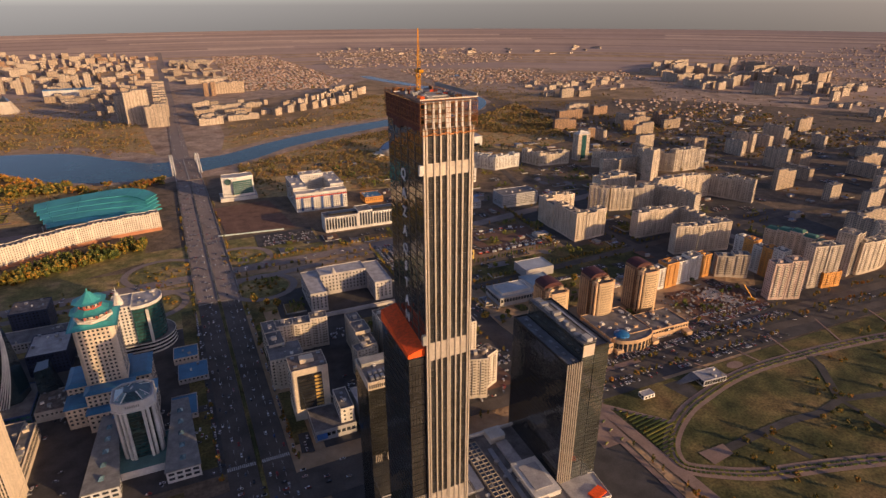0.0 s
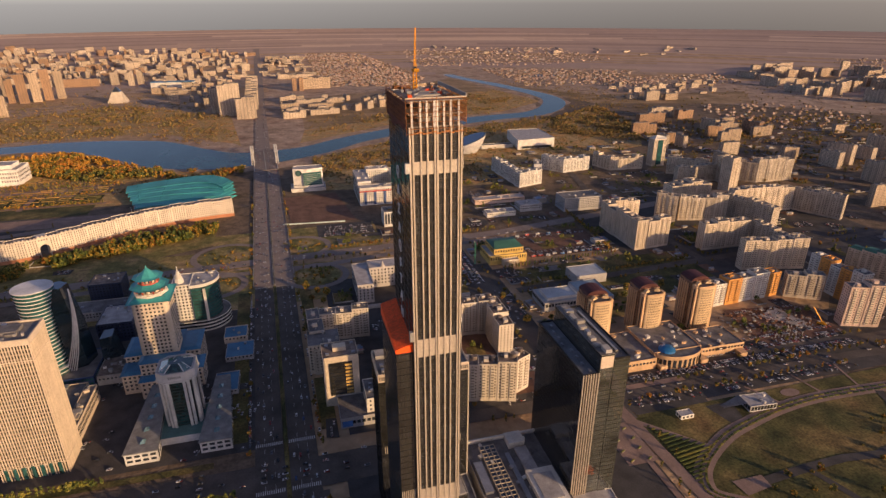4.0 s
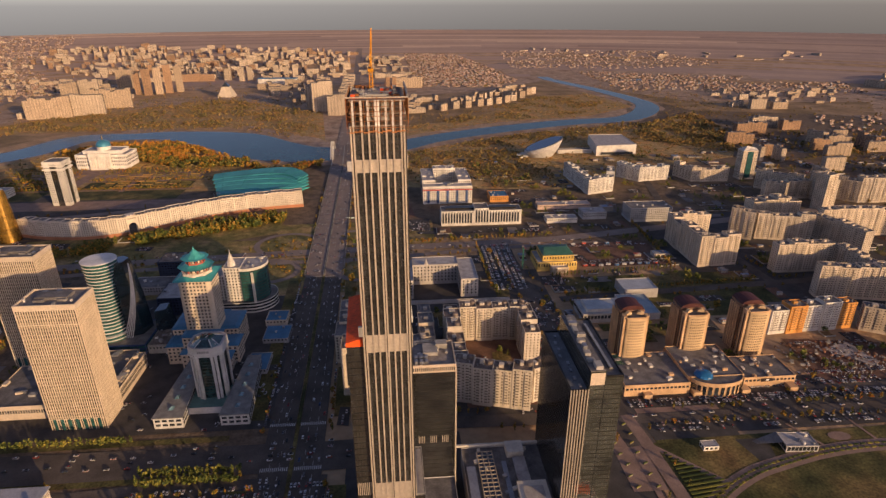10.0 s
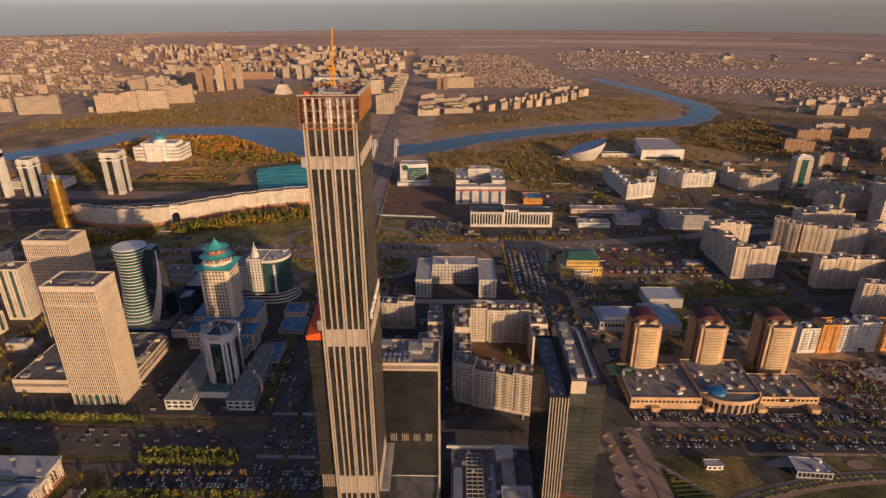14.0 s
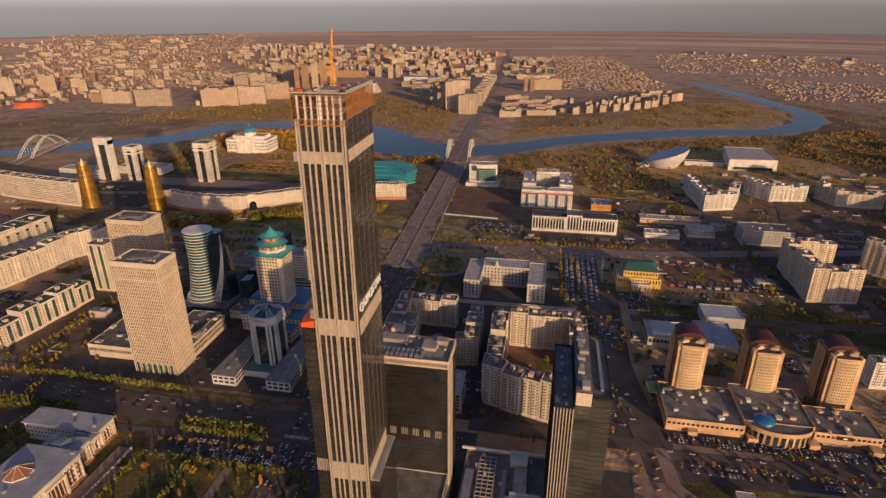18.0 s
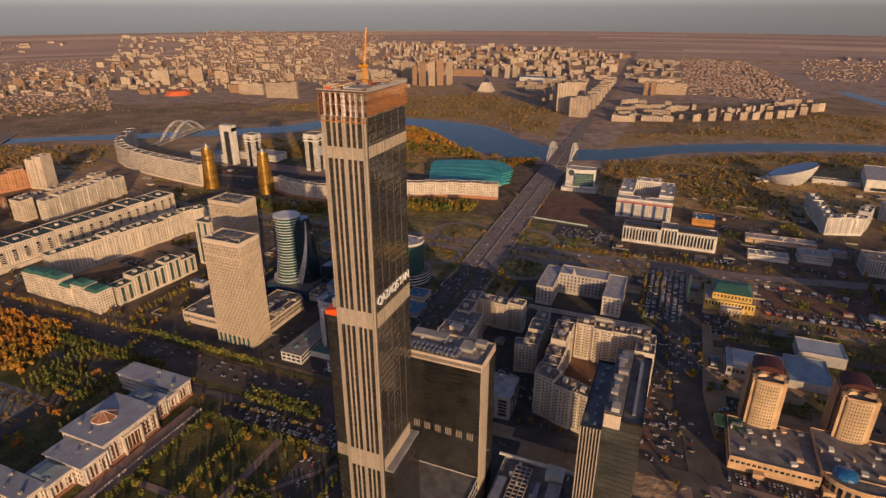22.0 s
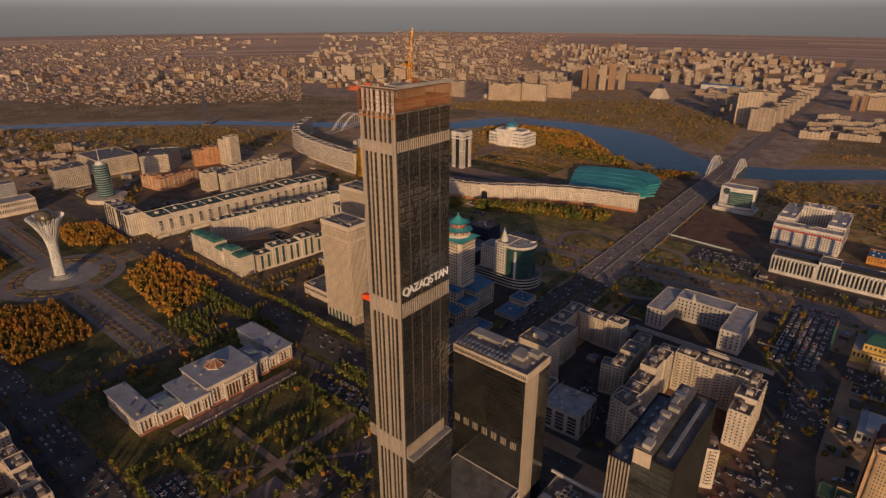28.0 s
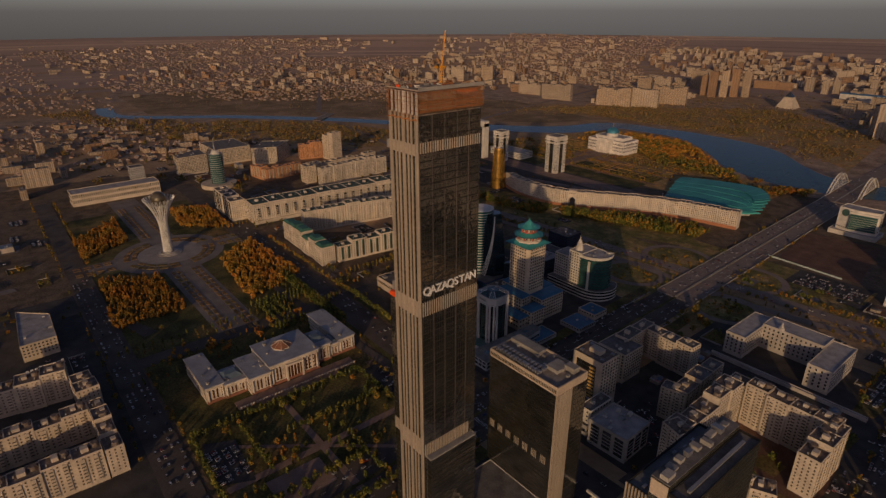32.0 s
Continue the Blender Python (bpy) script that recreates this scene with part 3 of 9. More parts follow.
    s.flat(rect(-747, 866, -419, 1107), 0.34)
    s.setting("pavement", mat("worn_tarmac", (0.066, 0.06, 0.056), 0.9, big=0.3, size=14), label="worn tarmac yards and parking lots, plus dark sheets for yard shade")
    s = Shape()
    cx, cy = -593, 227.9
    s.flat([(cx + 78 * math.cos(a * math.pi / 20), cy + 78 * math.sin(a * math.pi / 20)) for a in range(40)], 0.36)
    s.flat(rect(-591, 200.7, -288.5, 249.8), 0.4)
    s.flat(rect(-929, 204.5, -591, 253.1), 0.4)
    s.flat(rect(-615, 95.2, -572, 340), 0.38)
    s.setting("plaza", PAVING, label="round grey paved plaza and axial promenade")
    s = Shape()
    for r0, r1, cuts in ((47, 53, 20), (57, 64, 24)):
        for k in range(cuts):
            if k % (cuts // 4) == 0:
                continue
            a0, a1 = 2 * math.pi * k / cuts + 0.02, 2 * math.pi * (k + 0.86) / cuts
            arc = [a0 + (a1 - a0) * i / 4 for i in range(5)]
            poly = [(cx + r1 * math.cos(a), cy + r1 * math.sin(a)) for a in arc] + [(cx + r0 * math.cos(a), cy + r0 * math.sin(a)) for a in arc[::-1]]
            s.prism(poly, 0.3, 1.1)
    for x0 in range(-512, -300, 15):
        for y in (207, 214, 234, 241):
            s.box(x0, y, 0.3, x0 + 10, y + 4, 1.1)
    for x0 in range(-870, -680, 15):
        for y in (210, 217, 237, 244):
            s.box(x0, y, 0.3, x0 + 10, y + 4, 1.1)
    for y0 in list(range(100, 150, 13)) + list(range(298, 336, 13)):
        for x in (-611, -603, -586, -579):
            s.box(x, y0, 0.3, x + 4, y0 + 9, 1.1)
    s.setting("flower_beds", LAWN, label="low planted beds ringing the plaza and promenade", kind="stuff", category="flower beds")
    s = Shape()
    s.flat([(cx + 46 * math.cos(a * math.pi / 20), cy + 46 * math.sin(a * math.pi / 20)) for a in range(40)], 0.46)
    s.setting("plaza_circle", mat("pale_paving", (0.30, 0.27, 0.25), 0.9, big=0.15, size=12), label="pale round paved circle")
    s = Shape()
    for r, z0, z1 in ((17, 0.47, 1.3), (13.5, 1.3, 2.2), (10.5, 2.2, 3.2)):
        s.cyl(cx, cy, z0, z1, r, n=28)
    s.setting("plaza_steps", GREY, label="round stepped stone base of the monument")
    s = Shape()
    ring = curve([(620, 148), (520, 166), (433, 190), (396, 200), (353, 211), (323, 226), (302, 242), (307, 261), (326, 278), (358, 295), (391, 304.5), (427, 312.6), (472, 317), (529, 315.5), (602, 310), (690, 296), (780, 262), (840, 205)], 4)
    ribbon(s, ring, 14, 0.5)
    ribbon(s, [(283, 372), (286.5, 339.3), (289.6, 297), (292.4, 257), (296, 226), (300, 150), (305, 20)], 11, 0.52)
    ribbon(s, [(289, 332), (311, 309), (335, 284)], 5, 0.53)
    ribbon(s, [(274, 330), (274.3, 287), (276, 200)], 5, 0.5)
    s.flat([(324, 249), (351, 249), (350, 237), (326, 233.7)], 0.72)
    for line in ([(420, 349), (436, 318)], [(479, 353), (485, 324)], [(537, 359), (529, 322)], [(620, 361), (600, 316)], [(700, 350), (680, 300)]):
        ribbon(s, line, 2.2, 0.5)
    s.flat(rect(256, 284, 283, 372), 0.43)
    s.flat(rect(294, 373, 372, 380), 0.43)
    s.flat([(456 + 10 * math.cos(a), 330 + 5.5 * math.sin(a)) for a in [k * math.pi / 8 for k in range(16)]], 0.56)
    ribbon(s, [(-135, 205), (-20, 205), (8, 206)], 6, 0.5)
    ribbon(s, [(-62, 124), (-62, 287)], 7, 0.5)
    ribbon(s, [(-120, 130), (-62, 205), (0, 280)], 4, 0.5)
    s.flat(rect(-52, 150, -20, 196), 0.66)
    s.setting("park_path", PINKPAVE, label="pinkish paved park paths and ring walk")
    s = Shape()
    for k in range(len(ring) - 1):
        (ax, ay), (bx, by) = ring[k], ring[k + 1]
        ang = math.atan2(by - ay, bx - ax)
        nx, ny = -math.sin(ang), math.cos(ang)
        L = math.hypot(bx - ax, by - ay)
        for t in (0.25, 0.75):
            for off in (-2.2, 2.2):
                s.rbox(ax + (bx - ax) * t + nx * off, ay + (by - ay) * t + ny * off, 0.4, L * 0.34, 1.7, 0.9, ang)
    for k in range(17):
        y = 322 - k * 4.2
        x1 = 296 + (324 - y) if y > 284 else 335 - (284 - y) * 1.12
        s.rbox((297 + x1) / 2, y, 0.3, max(2, x1 - 299), 1.5, 1.0, 0.12)
    s.setting("clipped_beds", LEAF_G, label="clipped hedge strips and beds along the paths", kind="stuff", category="hedges")
    s = Shape()
    s.flat(rect(296, 338, 372, 346), 0.42)
    s.flat([(364, 333), (373, 301), (386, 308), (392, 333)], 0.44)
    ribbon(s, [(350, 243), (391, 246), (430, 247), (462, 243), (499, 249), (535, 294), (540, 310)], 8, 0.5)
    ribbon(s, [(391, 246), (399, 226), (405, 208)], 6, 0.5)
    ribbon(s, [(499, 249), (560, 235), (640, 240), (720, 280)], 7, 0.5)
    ribbon(s, [(499, 249), (500, 200), (480, 178)], 5, 0.5)
    s.flat([(-128, 125), (-72, 119), (-60, 146), (-116, 150)], 0.7)
    s.setting("park_lot", mat("worn_tarmac", (0.066, 0.06, 0.056)), label="small tarmac lot by the grey pavilion")


make_lawns()


# ---- main tower ----
TW, TD, TROT = 23.3, 40.0, 1.2
PIERS = (0.55, 1.75, 5.1, 7.9, 11.0, 12.1, 15.1, 17.9, 21.2, 22.4)
BANDS = ((278.0, 283.5), (189.5, 199.0), (95.5, 107.5))


def letters(parent, text, size, step, at, rx, rz, vertical=False, label="white sign letter"):
    """Letters of the built-in font, one mesh each, on a face."""
    for i, ch in enumerate(text):
        cu = bpy.data.curves.new("letter", "FONT")
        cu.body, cu.size, cu.extrude, cu.offset, cu.align_x, cu.align_y = ch, size, 0.2, 0.09, "CENTER", "CENTER"
        tmp = new("letter_curve", cu)
        bpy.context.view_layer.update()
        me = bpy.data.meshes.new_from_object(tmp.evaluated_get(bpy.context.evaluated_depsgraph_get()))
        bpy.data.objects.remove(tmp)
        me.materials.clear()
        me.materials.append(LETTER)
        ob = new("letter", me)
        ob.parent = parent
        off = Vector((0, 0, -step * i)) if vertical else Vector((math.cos(radians(rz)), math.sin(radians(rz)), 0)) * step * i
        ob.matrix_basis = Matrix.Translation(Vector(at) + off) @ pose(0, 0, 0, rx, 0, rz)
        tagged(ob, label)


def make_tower():
    e = thing("skyscraper", 76.0, 221.4, rot=TROT, label="unfinished dark glass skyscraper with beige vertical piers and scaffolded crown", category="skyscraper")
    x0, x1, y0, y1 = -TW / 2, TW / 2, -TD / 2, TD / 2
    Shape().prism(rect(x0, y0, x1, y1), 0, 297.0, bottom=True).part("core", e, DARKG, label="dark glass curtain wall")
    # floors as thin spandrel lines
    s = Shape()
    for k in range(1, 78):
        z = k * 3.82
        if z > 296:
            break
        s.box(x0 - 0.05, y0 - 0.05, z, x1 + 0.05, y1 + 0.05, z + 0.5)
    s.part("spandrels", e, mat("dark_spandrel", (0.03, 0.028, 0.025), 0.35, 0.2), kind="stuff")
    # front piers
    for px in PIERS:
        Shape().box(-0.36, -0.75, 0, 0.36, 0.0, 297.5).part("pier", e, PIER, at=(x0 + px, y0 - 0.05, 0))
    for a, b in BANDS:
        for k in range(len(PIERS) - 1):
            w = PIERS[k + 1] - PIERS[k] - 0.72
            if w > 0.8:
                Shape().box(-w / 2, -0.35, a, w / 2, 0.0, b).part("band_panel", e, PIER, at=(x0 + (PIERS[k] + PIERS[k + 1]) / 2, y0 - 0.06, 0))
    # window bays between the piers: those near the crown one by one
    s = Shape()
    BAY = glass_mat("bay_glass", (0.036, 0.036, 0.034), 0.06)
    for k in range(0, 78):
        z = k * 3.82
        for a, b in zip(PIERS, PIERS[1:]):
            if b - a > 2 and z < 294:
                for u, v in ((a + 0.5, (a + b) / 2 - 0.15), ((a + b) / 2 + 0.15, b - 0.5)):
                    if k > 66:
                        Shape().box(u, -0.1, 0, v, -0.02, 2.6).part("window", e, BAY, at=(x0, y0, z + 0.9))
                    else:
                        s.box(x0 + u, y0 - 0.1, z + 0.9, x0 + v, y0 - 0.02, z + 3.5)
    s.part("windows", e, BAY, kind="stuff")
    # side curtain walls
    for sx, xx in ((1, x1), (-1, x0)):
        s = Shape()
        for k in range(25):
            y = y0 + (k + 0.5) * TD / 25
            s.box(xx - 0.08, y - 0.05, 0, xx + 0.08, y + 0.05, 297)
        s.part("mullions", e, mat("dark_mullion", (0.06, 0.055, 0.05), 0.5, 0.4), kind="stuff")
        for k in range(1, 5):
            y = y0 + k * TD / 5
            Shape().box(-0.14, -0.2, 0, 0.14, 0.2, 297.0).part("mullion", e, mat("bronze_mullion", (0.16, 0.14, 0.12), 0.5, 0.5), at=(xx, y, 0))
        if sx > 0:
            for a, b in ((279.3, 284.6), (190.7, 199.2)):
                for k in range(26):
                    y = y0 + 0.7 + k * (TD - 1.4) / 25
                    Shape().box(-0.18, -0.26, a, 0.18, 0.26, b).part("louvre_fin", e, PIER, at=(xx + 0.2, y, 0))
    letters(e, "QAZAQSTAN", 6.6, 4.1, (x1 + 0.45, y0 + 3.4, 205.2), 90, 90)
    letters(e, "QAZAQSTAN", 6.6, 8.9, (x0 - 0.45, y0 + 21, 274.5), 90, 270, vertical=True)
    # crown: slabs, columns, scaffolds
    for z in (297.2, 302.2, 307.4):
        Shape().box(x0 + 0.3, y0 + 0.3, z, x1 - 0.3, y1 - 0.3, z + 0.45).part("floor_slab", e, mat("dusty_deck", (0.23, 0.185, 0.15), 0.95, big=0.4, fine=0.3, size=4))
    Shape().box(-5, -9, 297, 5, 9, 308.5).part("lift_core", e, CONC)
    for k, px in enumerate(PIERS):
        if k in (1, 4, 5, 8, 2, 3, 6, 7):
            Shape().box(-0.42, -0.42, 0, 0.42, 0.42, 10.2).part("steel_column", e, mat("white_primed_steel", (0.6, 0.57, 0.53), 0.6), at=(x0 + px, y0 + 0.4, 297.4))
    rng = random.Random(4)
    s = Shape()
    for side in range(4):
        if side in (0, 2):
            yy = y0 - 0.9 if side == 0 else y1 + 0.9
            n, m = 14, TW + 1.6
            pts = [(x0 - 0.8 + k * m / n, yy) for k in range(n + 1)]
        else:
            xx = x1 + 0.9 if side == 1 else x0 - 0.9
            n, m = 20, TD + 1.6
            pts = [(xx, y0 - 0.8 + k * m / n) for k in range(n + 1)]
        zb = 294.5 if side == 0 else 298.5
        for x, y in pts:
            s.bar((x, y, zb), (x, y, 309.0 + rng.uniform(-1.5, 0.8)), 0.12)
        for z in (zb + 0.6, zb + 2.4, 299.5, 301.5, 303.4, 305.4, 307.3, 308.6):
            s.bar((*pts[0], z), (*pts[-1], z), 0.14)
        for k in range(0, n - 1, 2):
            s.bar((*pts[k], 300 + rng.uniform(0, 3)), (*pts[k + 1], 303 + rng.uniform(0, 4)), 0.08)
    s.part("scaffold", e, SCAFF, label="rust-orange tube scaffold")
    for k in range(12):
        Shape().box(-0.9, -0.6, 0, 0.9, 0.6, 0.3).part("work_platform", e, mat("orange_plank", (0.5, 0.2, 0.06), 0.8), at=(x0 + 1 + k * 1.92, y0 - 0.9, 294.8 + 0.35 * (k % 3)))
    s = Shape()
    for k in range(9):
        y = y0 + k * TD / 9
        s.box(x0 - 0.75, y + 0.15, 296.2 + rng.uniform(-2.5, 1), x0 - 0.68, y + TD / 9 - 0.15, 307.2)
    s.part("safety_net", e, NET, label="dark red-brown safety netting")
    s = Shape()
    for k in range(16):
        z = 298.6 + k * 0.62
        s.box(x1 + 0.95, y0, z, x1 + 1.0, y1, z + 0.16)
    for k in range(54):
        y = y0 + k * TD / 53
        s.box(x1 + 1.01, y - 0.07, 298.4, x1 + 1.06, y + 0.07, 308.2)
    s.part("guard_mesh", e, mat("orange_guard_mesh", (0.36, 0.15, 0.05), 0.85, fine=0.3), label="orange guard mesh strips")
    Shape().box(x0 - 1, y0 - 0.9, 308.7, x1 + 1, y0 - 0.6, 309.2).part("edge_beam", e, PIER)
    Shape().box(x1 + 0.5, y0 - 0.5, 308.5, x1 + 1.1, y1 + 1, 310.2).part("edge_beam", e, CONC)
    for k in range(44):
        sx, sy, sz = rng.uniform(0.4, 3.4), rng.uniform(0.4, 2.0), rng.uniform(0.3, 1.7)
        m = rng.choice((CONC, STEEL, SCAFF, NET, SCAFF, TARP if k % 3 == 0 else NET, ROOF))
        Shape().box(-sx / 2, -sy / 2, 0, sx / 2, sy / 2, sz).part("site_material", e, m, at=(rng.uniform(x0 + 2, x1 - 2), rng.uniform(y0 + 2, y1 - 2), 307.85), rot=rng.uniform(0, 1.5))
    # site hoist cage on the front left corner
    Shape().box(-0.9, -0.9, 0, 0.9, 0.9, 4.2).part("hoist_cage", e, STEEL, at=(x0 - 0.8, y0 - 0.3, 279))
    Shape().box(-0.9, -0.9, 0, 0.9, 0.9, 5).part("hoist_cage", e, STEEL, at=(x0 - 0.8, y0 - 0.3, 199))
    # lower wing with tarpaulin slope
    wx0, wx1 = x0 - 8.0, x0 - 0.02
    Shape().prism(rect(wx0, y0 + 1.5, wx1, y1 - 1), 0, 193.5, bottom=True).part("side_wing", e, DARKG, label="lower glass side wing")
    s = Shape()
    for k in range(1, 51):
        s.box(wx0 - 0.05, y0 + 1.45, k * 3.82, wx1 - 0.1, y1 - 0.95, k * 3.82 + 0.5)
    for k in range(6):
        s.box(wx0 + k * 1.55, y0 + 1.38, 0, wx0 + k * 1.55 + 0.12, y0 + 1.5, 193.4)
    s.part("wing_spandrels", e, mat("dark_spandrel", (0.05, 0.047, 0.043)), kind="stuff")
    for k in range(8):
        Shape().box(-0.22, -0.3, 98.5, 0.22, 0.1, 107).part("louvre_fin", e, PIER, at=(wx0 + 0.5 + k * 1.0, y0 + 1.4, 0))
    Shape().add([(wx0 - 0.3, y0 + 1.2, 194.4), (wx1, y0 + 1.2, 196.6), (wx1, y1 - 0.8, 201.5), (wx0 - 0.3, y1 - 0.8, 199.4), (wx0 - 0.3, y0 + 1.2, 192.2), (wx1, y0 + 1.2, 192.2), (wx0 - 0.3, y1 - 0.8, 193.4)],
                [(0, 1, 2, 3), (4, 5, 1, 0), (4, 0, 3, 6)]).part("tarpaulin", e, TARP, label="bright orange tarpaulin roof cover")
    # terrace wing on the other side
    tx1 = x1 + 5.2
    wedge = [(x1 + 0.02, y0 + 0.8), (tx1, y0 + 0.8), (tx1, y1 - 3), (x1 + 0.02, y1 - 3)]
    Shape().prism(wedge, 0, 95.5, bottom=True).part("terrace_wing", e, DARKG)
    s = Shape()
    for k in range(1, 25):
        s.prism(inset(wedge, -0.06), k * 3.82, k * 3.82 + 0.5, bottom=True)
    s.part("wing_spandrels", e, mat("dark_spandrel", (0.05, 0.047, 0.043)), kind="stuff")
    Shape().prism(inset(wedge, 0.35), 95.52, 95.9, bottom=True).part("terrace", e, CONC, label="bare concrete terrace slab")
    s = Shape()
    for (ax, ay), (bx, by) in ((wedge[0], wedge[1]), (wedge[1], wedge[2]), (wedge[2], wedge[3])):
        s.bar((ax, ay, 96.9), (bx, by, 96.9), 0.25)
        for k in range(8):
            t = k / 7
            s.bar((ax + (bx - ax) * t, ay + (by - ay) * t, 95.5), (ax + (bx - ax) * t, ay + (by - ay) * t, 96.9), 0.2)
    s.part("railing", e, STEEL)
    for k in range(28):
        Shape().box(-0.18, -0.26, 96, 0.18, 0.26, 104.5).part("louvre_fin", e, PIER, at=(x1 + 0.25, y0 + 0.8 + k * 1.25, 0))
    # crane on the roof
    c = thing("tower_crane", 73.6, 227, 307.85, label="yellow-orange lattice luffing crane on the tower roof", category="crane")
    s = Shape()
    for a in (-0.7, 0.7):
        for b in (-0.7, 0.7):
            s.bar((a, b, 0), (a, b, 8.5), 0.22)
    for k in range(6):
        z = k * 1.4
        for (a, b), (p, q) in (((-0.7, -0.7), (0.7, -0.7)), ((0.7, -0.7), (0.7, 0.7)), ((0.7, 0.7), (-0.7, 0.7)), ((-0.7, 0.7), (-0.7, -0.7))):
            s.bar((a, b, z), (p, q, z + 1.4), 0.12)
    s.part("mast", c, CRANE)
    Shape().box(-1.2, -1.4, 8.5, 1.2, 1.4, 9.7).part("slewing_deck", c, CRANE)
    Shape().box(-0.9, -2.4, 8.7, 0.3, -1.45, 10.6).part("cab", c, GLASS)
    s = Shape()
    top = Vector((0.9, 1.8, 26.0))
    for a, b in ((-0.5, 0.0), (0.5, 0.0), (0, 0.8)):
        s.bar((a, b, 9.7), (top.x + a * 0.3, top.y + b * 0.3, top.z), 0.16)
    for k in range(13):
        t0, t1 = k / 13, (k + 1) / 13
        p = lambda t, a: (top.x * t + a * (1 - 0.7 * t), top.y * t, 9.7 + (top.z - 9.7) * t)
        s.bar(p(t0, -0.5), p(t1, 0.5), 0.1)
        s.bar(p(t0, 0.5), p(t1, -0.5), 0.1)
    s.part("jib", c, CRANE)
    s = Shape()
    for a in (-0.7, 0.7):
        s.bar((a, -0.5, 9.7), (0, -2.8, 13.4), 0.14)
    s.bar((0, -2.8, 13.4), (top.x, top.y, top.z), 0.06)
    s.bar((-1.0, -3.4, 9.2), (1.0, -3.4, 9.2), 1.0)
    s.bar((0, -1, 9.0), (0, -3.4, 9.0), 0.4)
    s.part("counterweight", c, CRANE)


make_tower()


def curtain(parent, x0, y0, x1, y1, h, floor=3.7, bay=1.6, glass=None, name="glass_body", z0=0.0):
    Shape().prism(rect(x0, y0, x1, y1), z0, h, bottom=True).part(name, parent, glass or DARKG)
    s = Shape()
    k = 1
    while z0 + k * floor < h - 0.6:
        s.box(x0 - 0.05, y0 - 0.05, z0 + k * floor, x1 + 0.05, y1 + 0.05, z0 + k * floor + 0.32)
        k += 1
    for n, a, b in ((int((x1 - x0) / bay), 0, 1), (int((y1 - y0) / bay), 1, 0)):
        for i in range(1, n):
            if b:
                x = x0 + i * (x1 - x0) / n
                s.box(x - 0.04, y0 - 0.09, z0, x + 0.04, y0 - 0.01, h - 0.1)
            else:
                y = y0 + i * (y1 - y0) / n
                s.box(x1 + 0.01, y - 0.04, z0, x1 + 0.09, y + 0.04, h - 0.1)
                s.box(x0 - 0.09, y - 0.04, z0, x0 - 0.01, y + 0.04, h - 0.1)
    s.part("mullions", parent, mat("dark_spandrel", (0.05, 0.047, 0.043)), kind="stuff")


def make_mid_tower():
    e = thing("office_tower", 88, 298.5, label="dark glass office tower with beige top band and roof plant", category="office tower")
    x0, x1, y0, y1, h = -30.5, 30.5, -15, 15, 124.5
    curtain(e, x0, y0, x1, y1, h - 6)
    # top band with slots
    body(e, rect(x0, y0, x1, y1), h, BEIGE, mat("grey_brown_roof", (0.24, 0.21, 0.185), 0.85, big=0.35, size=6), z0=h - 6, lip=1.4, thick=0.8, label="beige stone top band")
    for k in range(44):
        Shape().box(-0.35, -0.2, 0, 0.35, 0.1, 2.6).part("slot", e, GLASS, at=(x0 + 1.2 + k * 1.36, y0 - 0.02, h - 4.6))
    Shape().box(-0.3, -0.4, 0, 0.3, 0.0, h - 6.02).part("pier", e, PIER, at=(x1 - 0.3, y0 - 0.02, 0))
    for k in range(10):
        Shape().box(0, -0.4, 0, 0.45, 0.4, h - 6.02).part("pier", e, PIER, at=(x1 + 0.02, y0 + 0.6 + k * 1.5, 0))
    for g in range(7):
        for k in range(4):
            Shape().box(-0.24, -0.2, 0, 0.24, 0.05, 6).part("louvre_fin", e, PIER, at=(x0 + 2.5 + g * 8.2 + k * 1.25, y0 - 0.1, 60))
    rng = random.Random(8)
    for k in range(24):
        s = Shape().box(-1.1, -1.8, 0.5, 1.1, 1.8, 2.6)
        for a in (-0.8, 0.8):
            for b in (-1.4, 1.4):
                s.box(a - 0.1, b - 0.1, 0, a + 0.1, b + 0.1, 0.5)
        s.cyl(0, 0, 2.6, 2.9, 0.8, n=10)
        s.part("cooling_unit", e, METAL, at=(x0 + 4 + (k % 12) * 3.4, y0 + 4 + (k // 12) * 5.2, h - 1.38))
    for x, y, sx, sy, sz in ((-16, 8, 26, 8, 3.2), (14, 4, 10, 12, 2.6), (22, 9, 8, 6, 4.0)):
        Shape().box(-sx / 2, -sy / 2, 0, sx / 2, sy / 2, sz).part("plant_room", e, CONC, at=(x, y, h - 1.38))
    roof_units(e, rect(x0, y0, x1, y1), h - 1.38, 18, rng, big=2.6)
    return e


make_mid_tower()


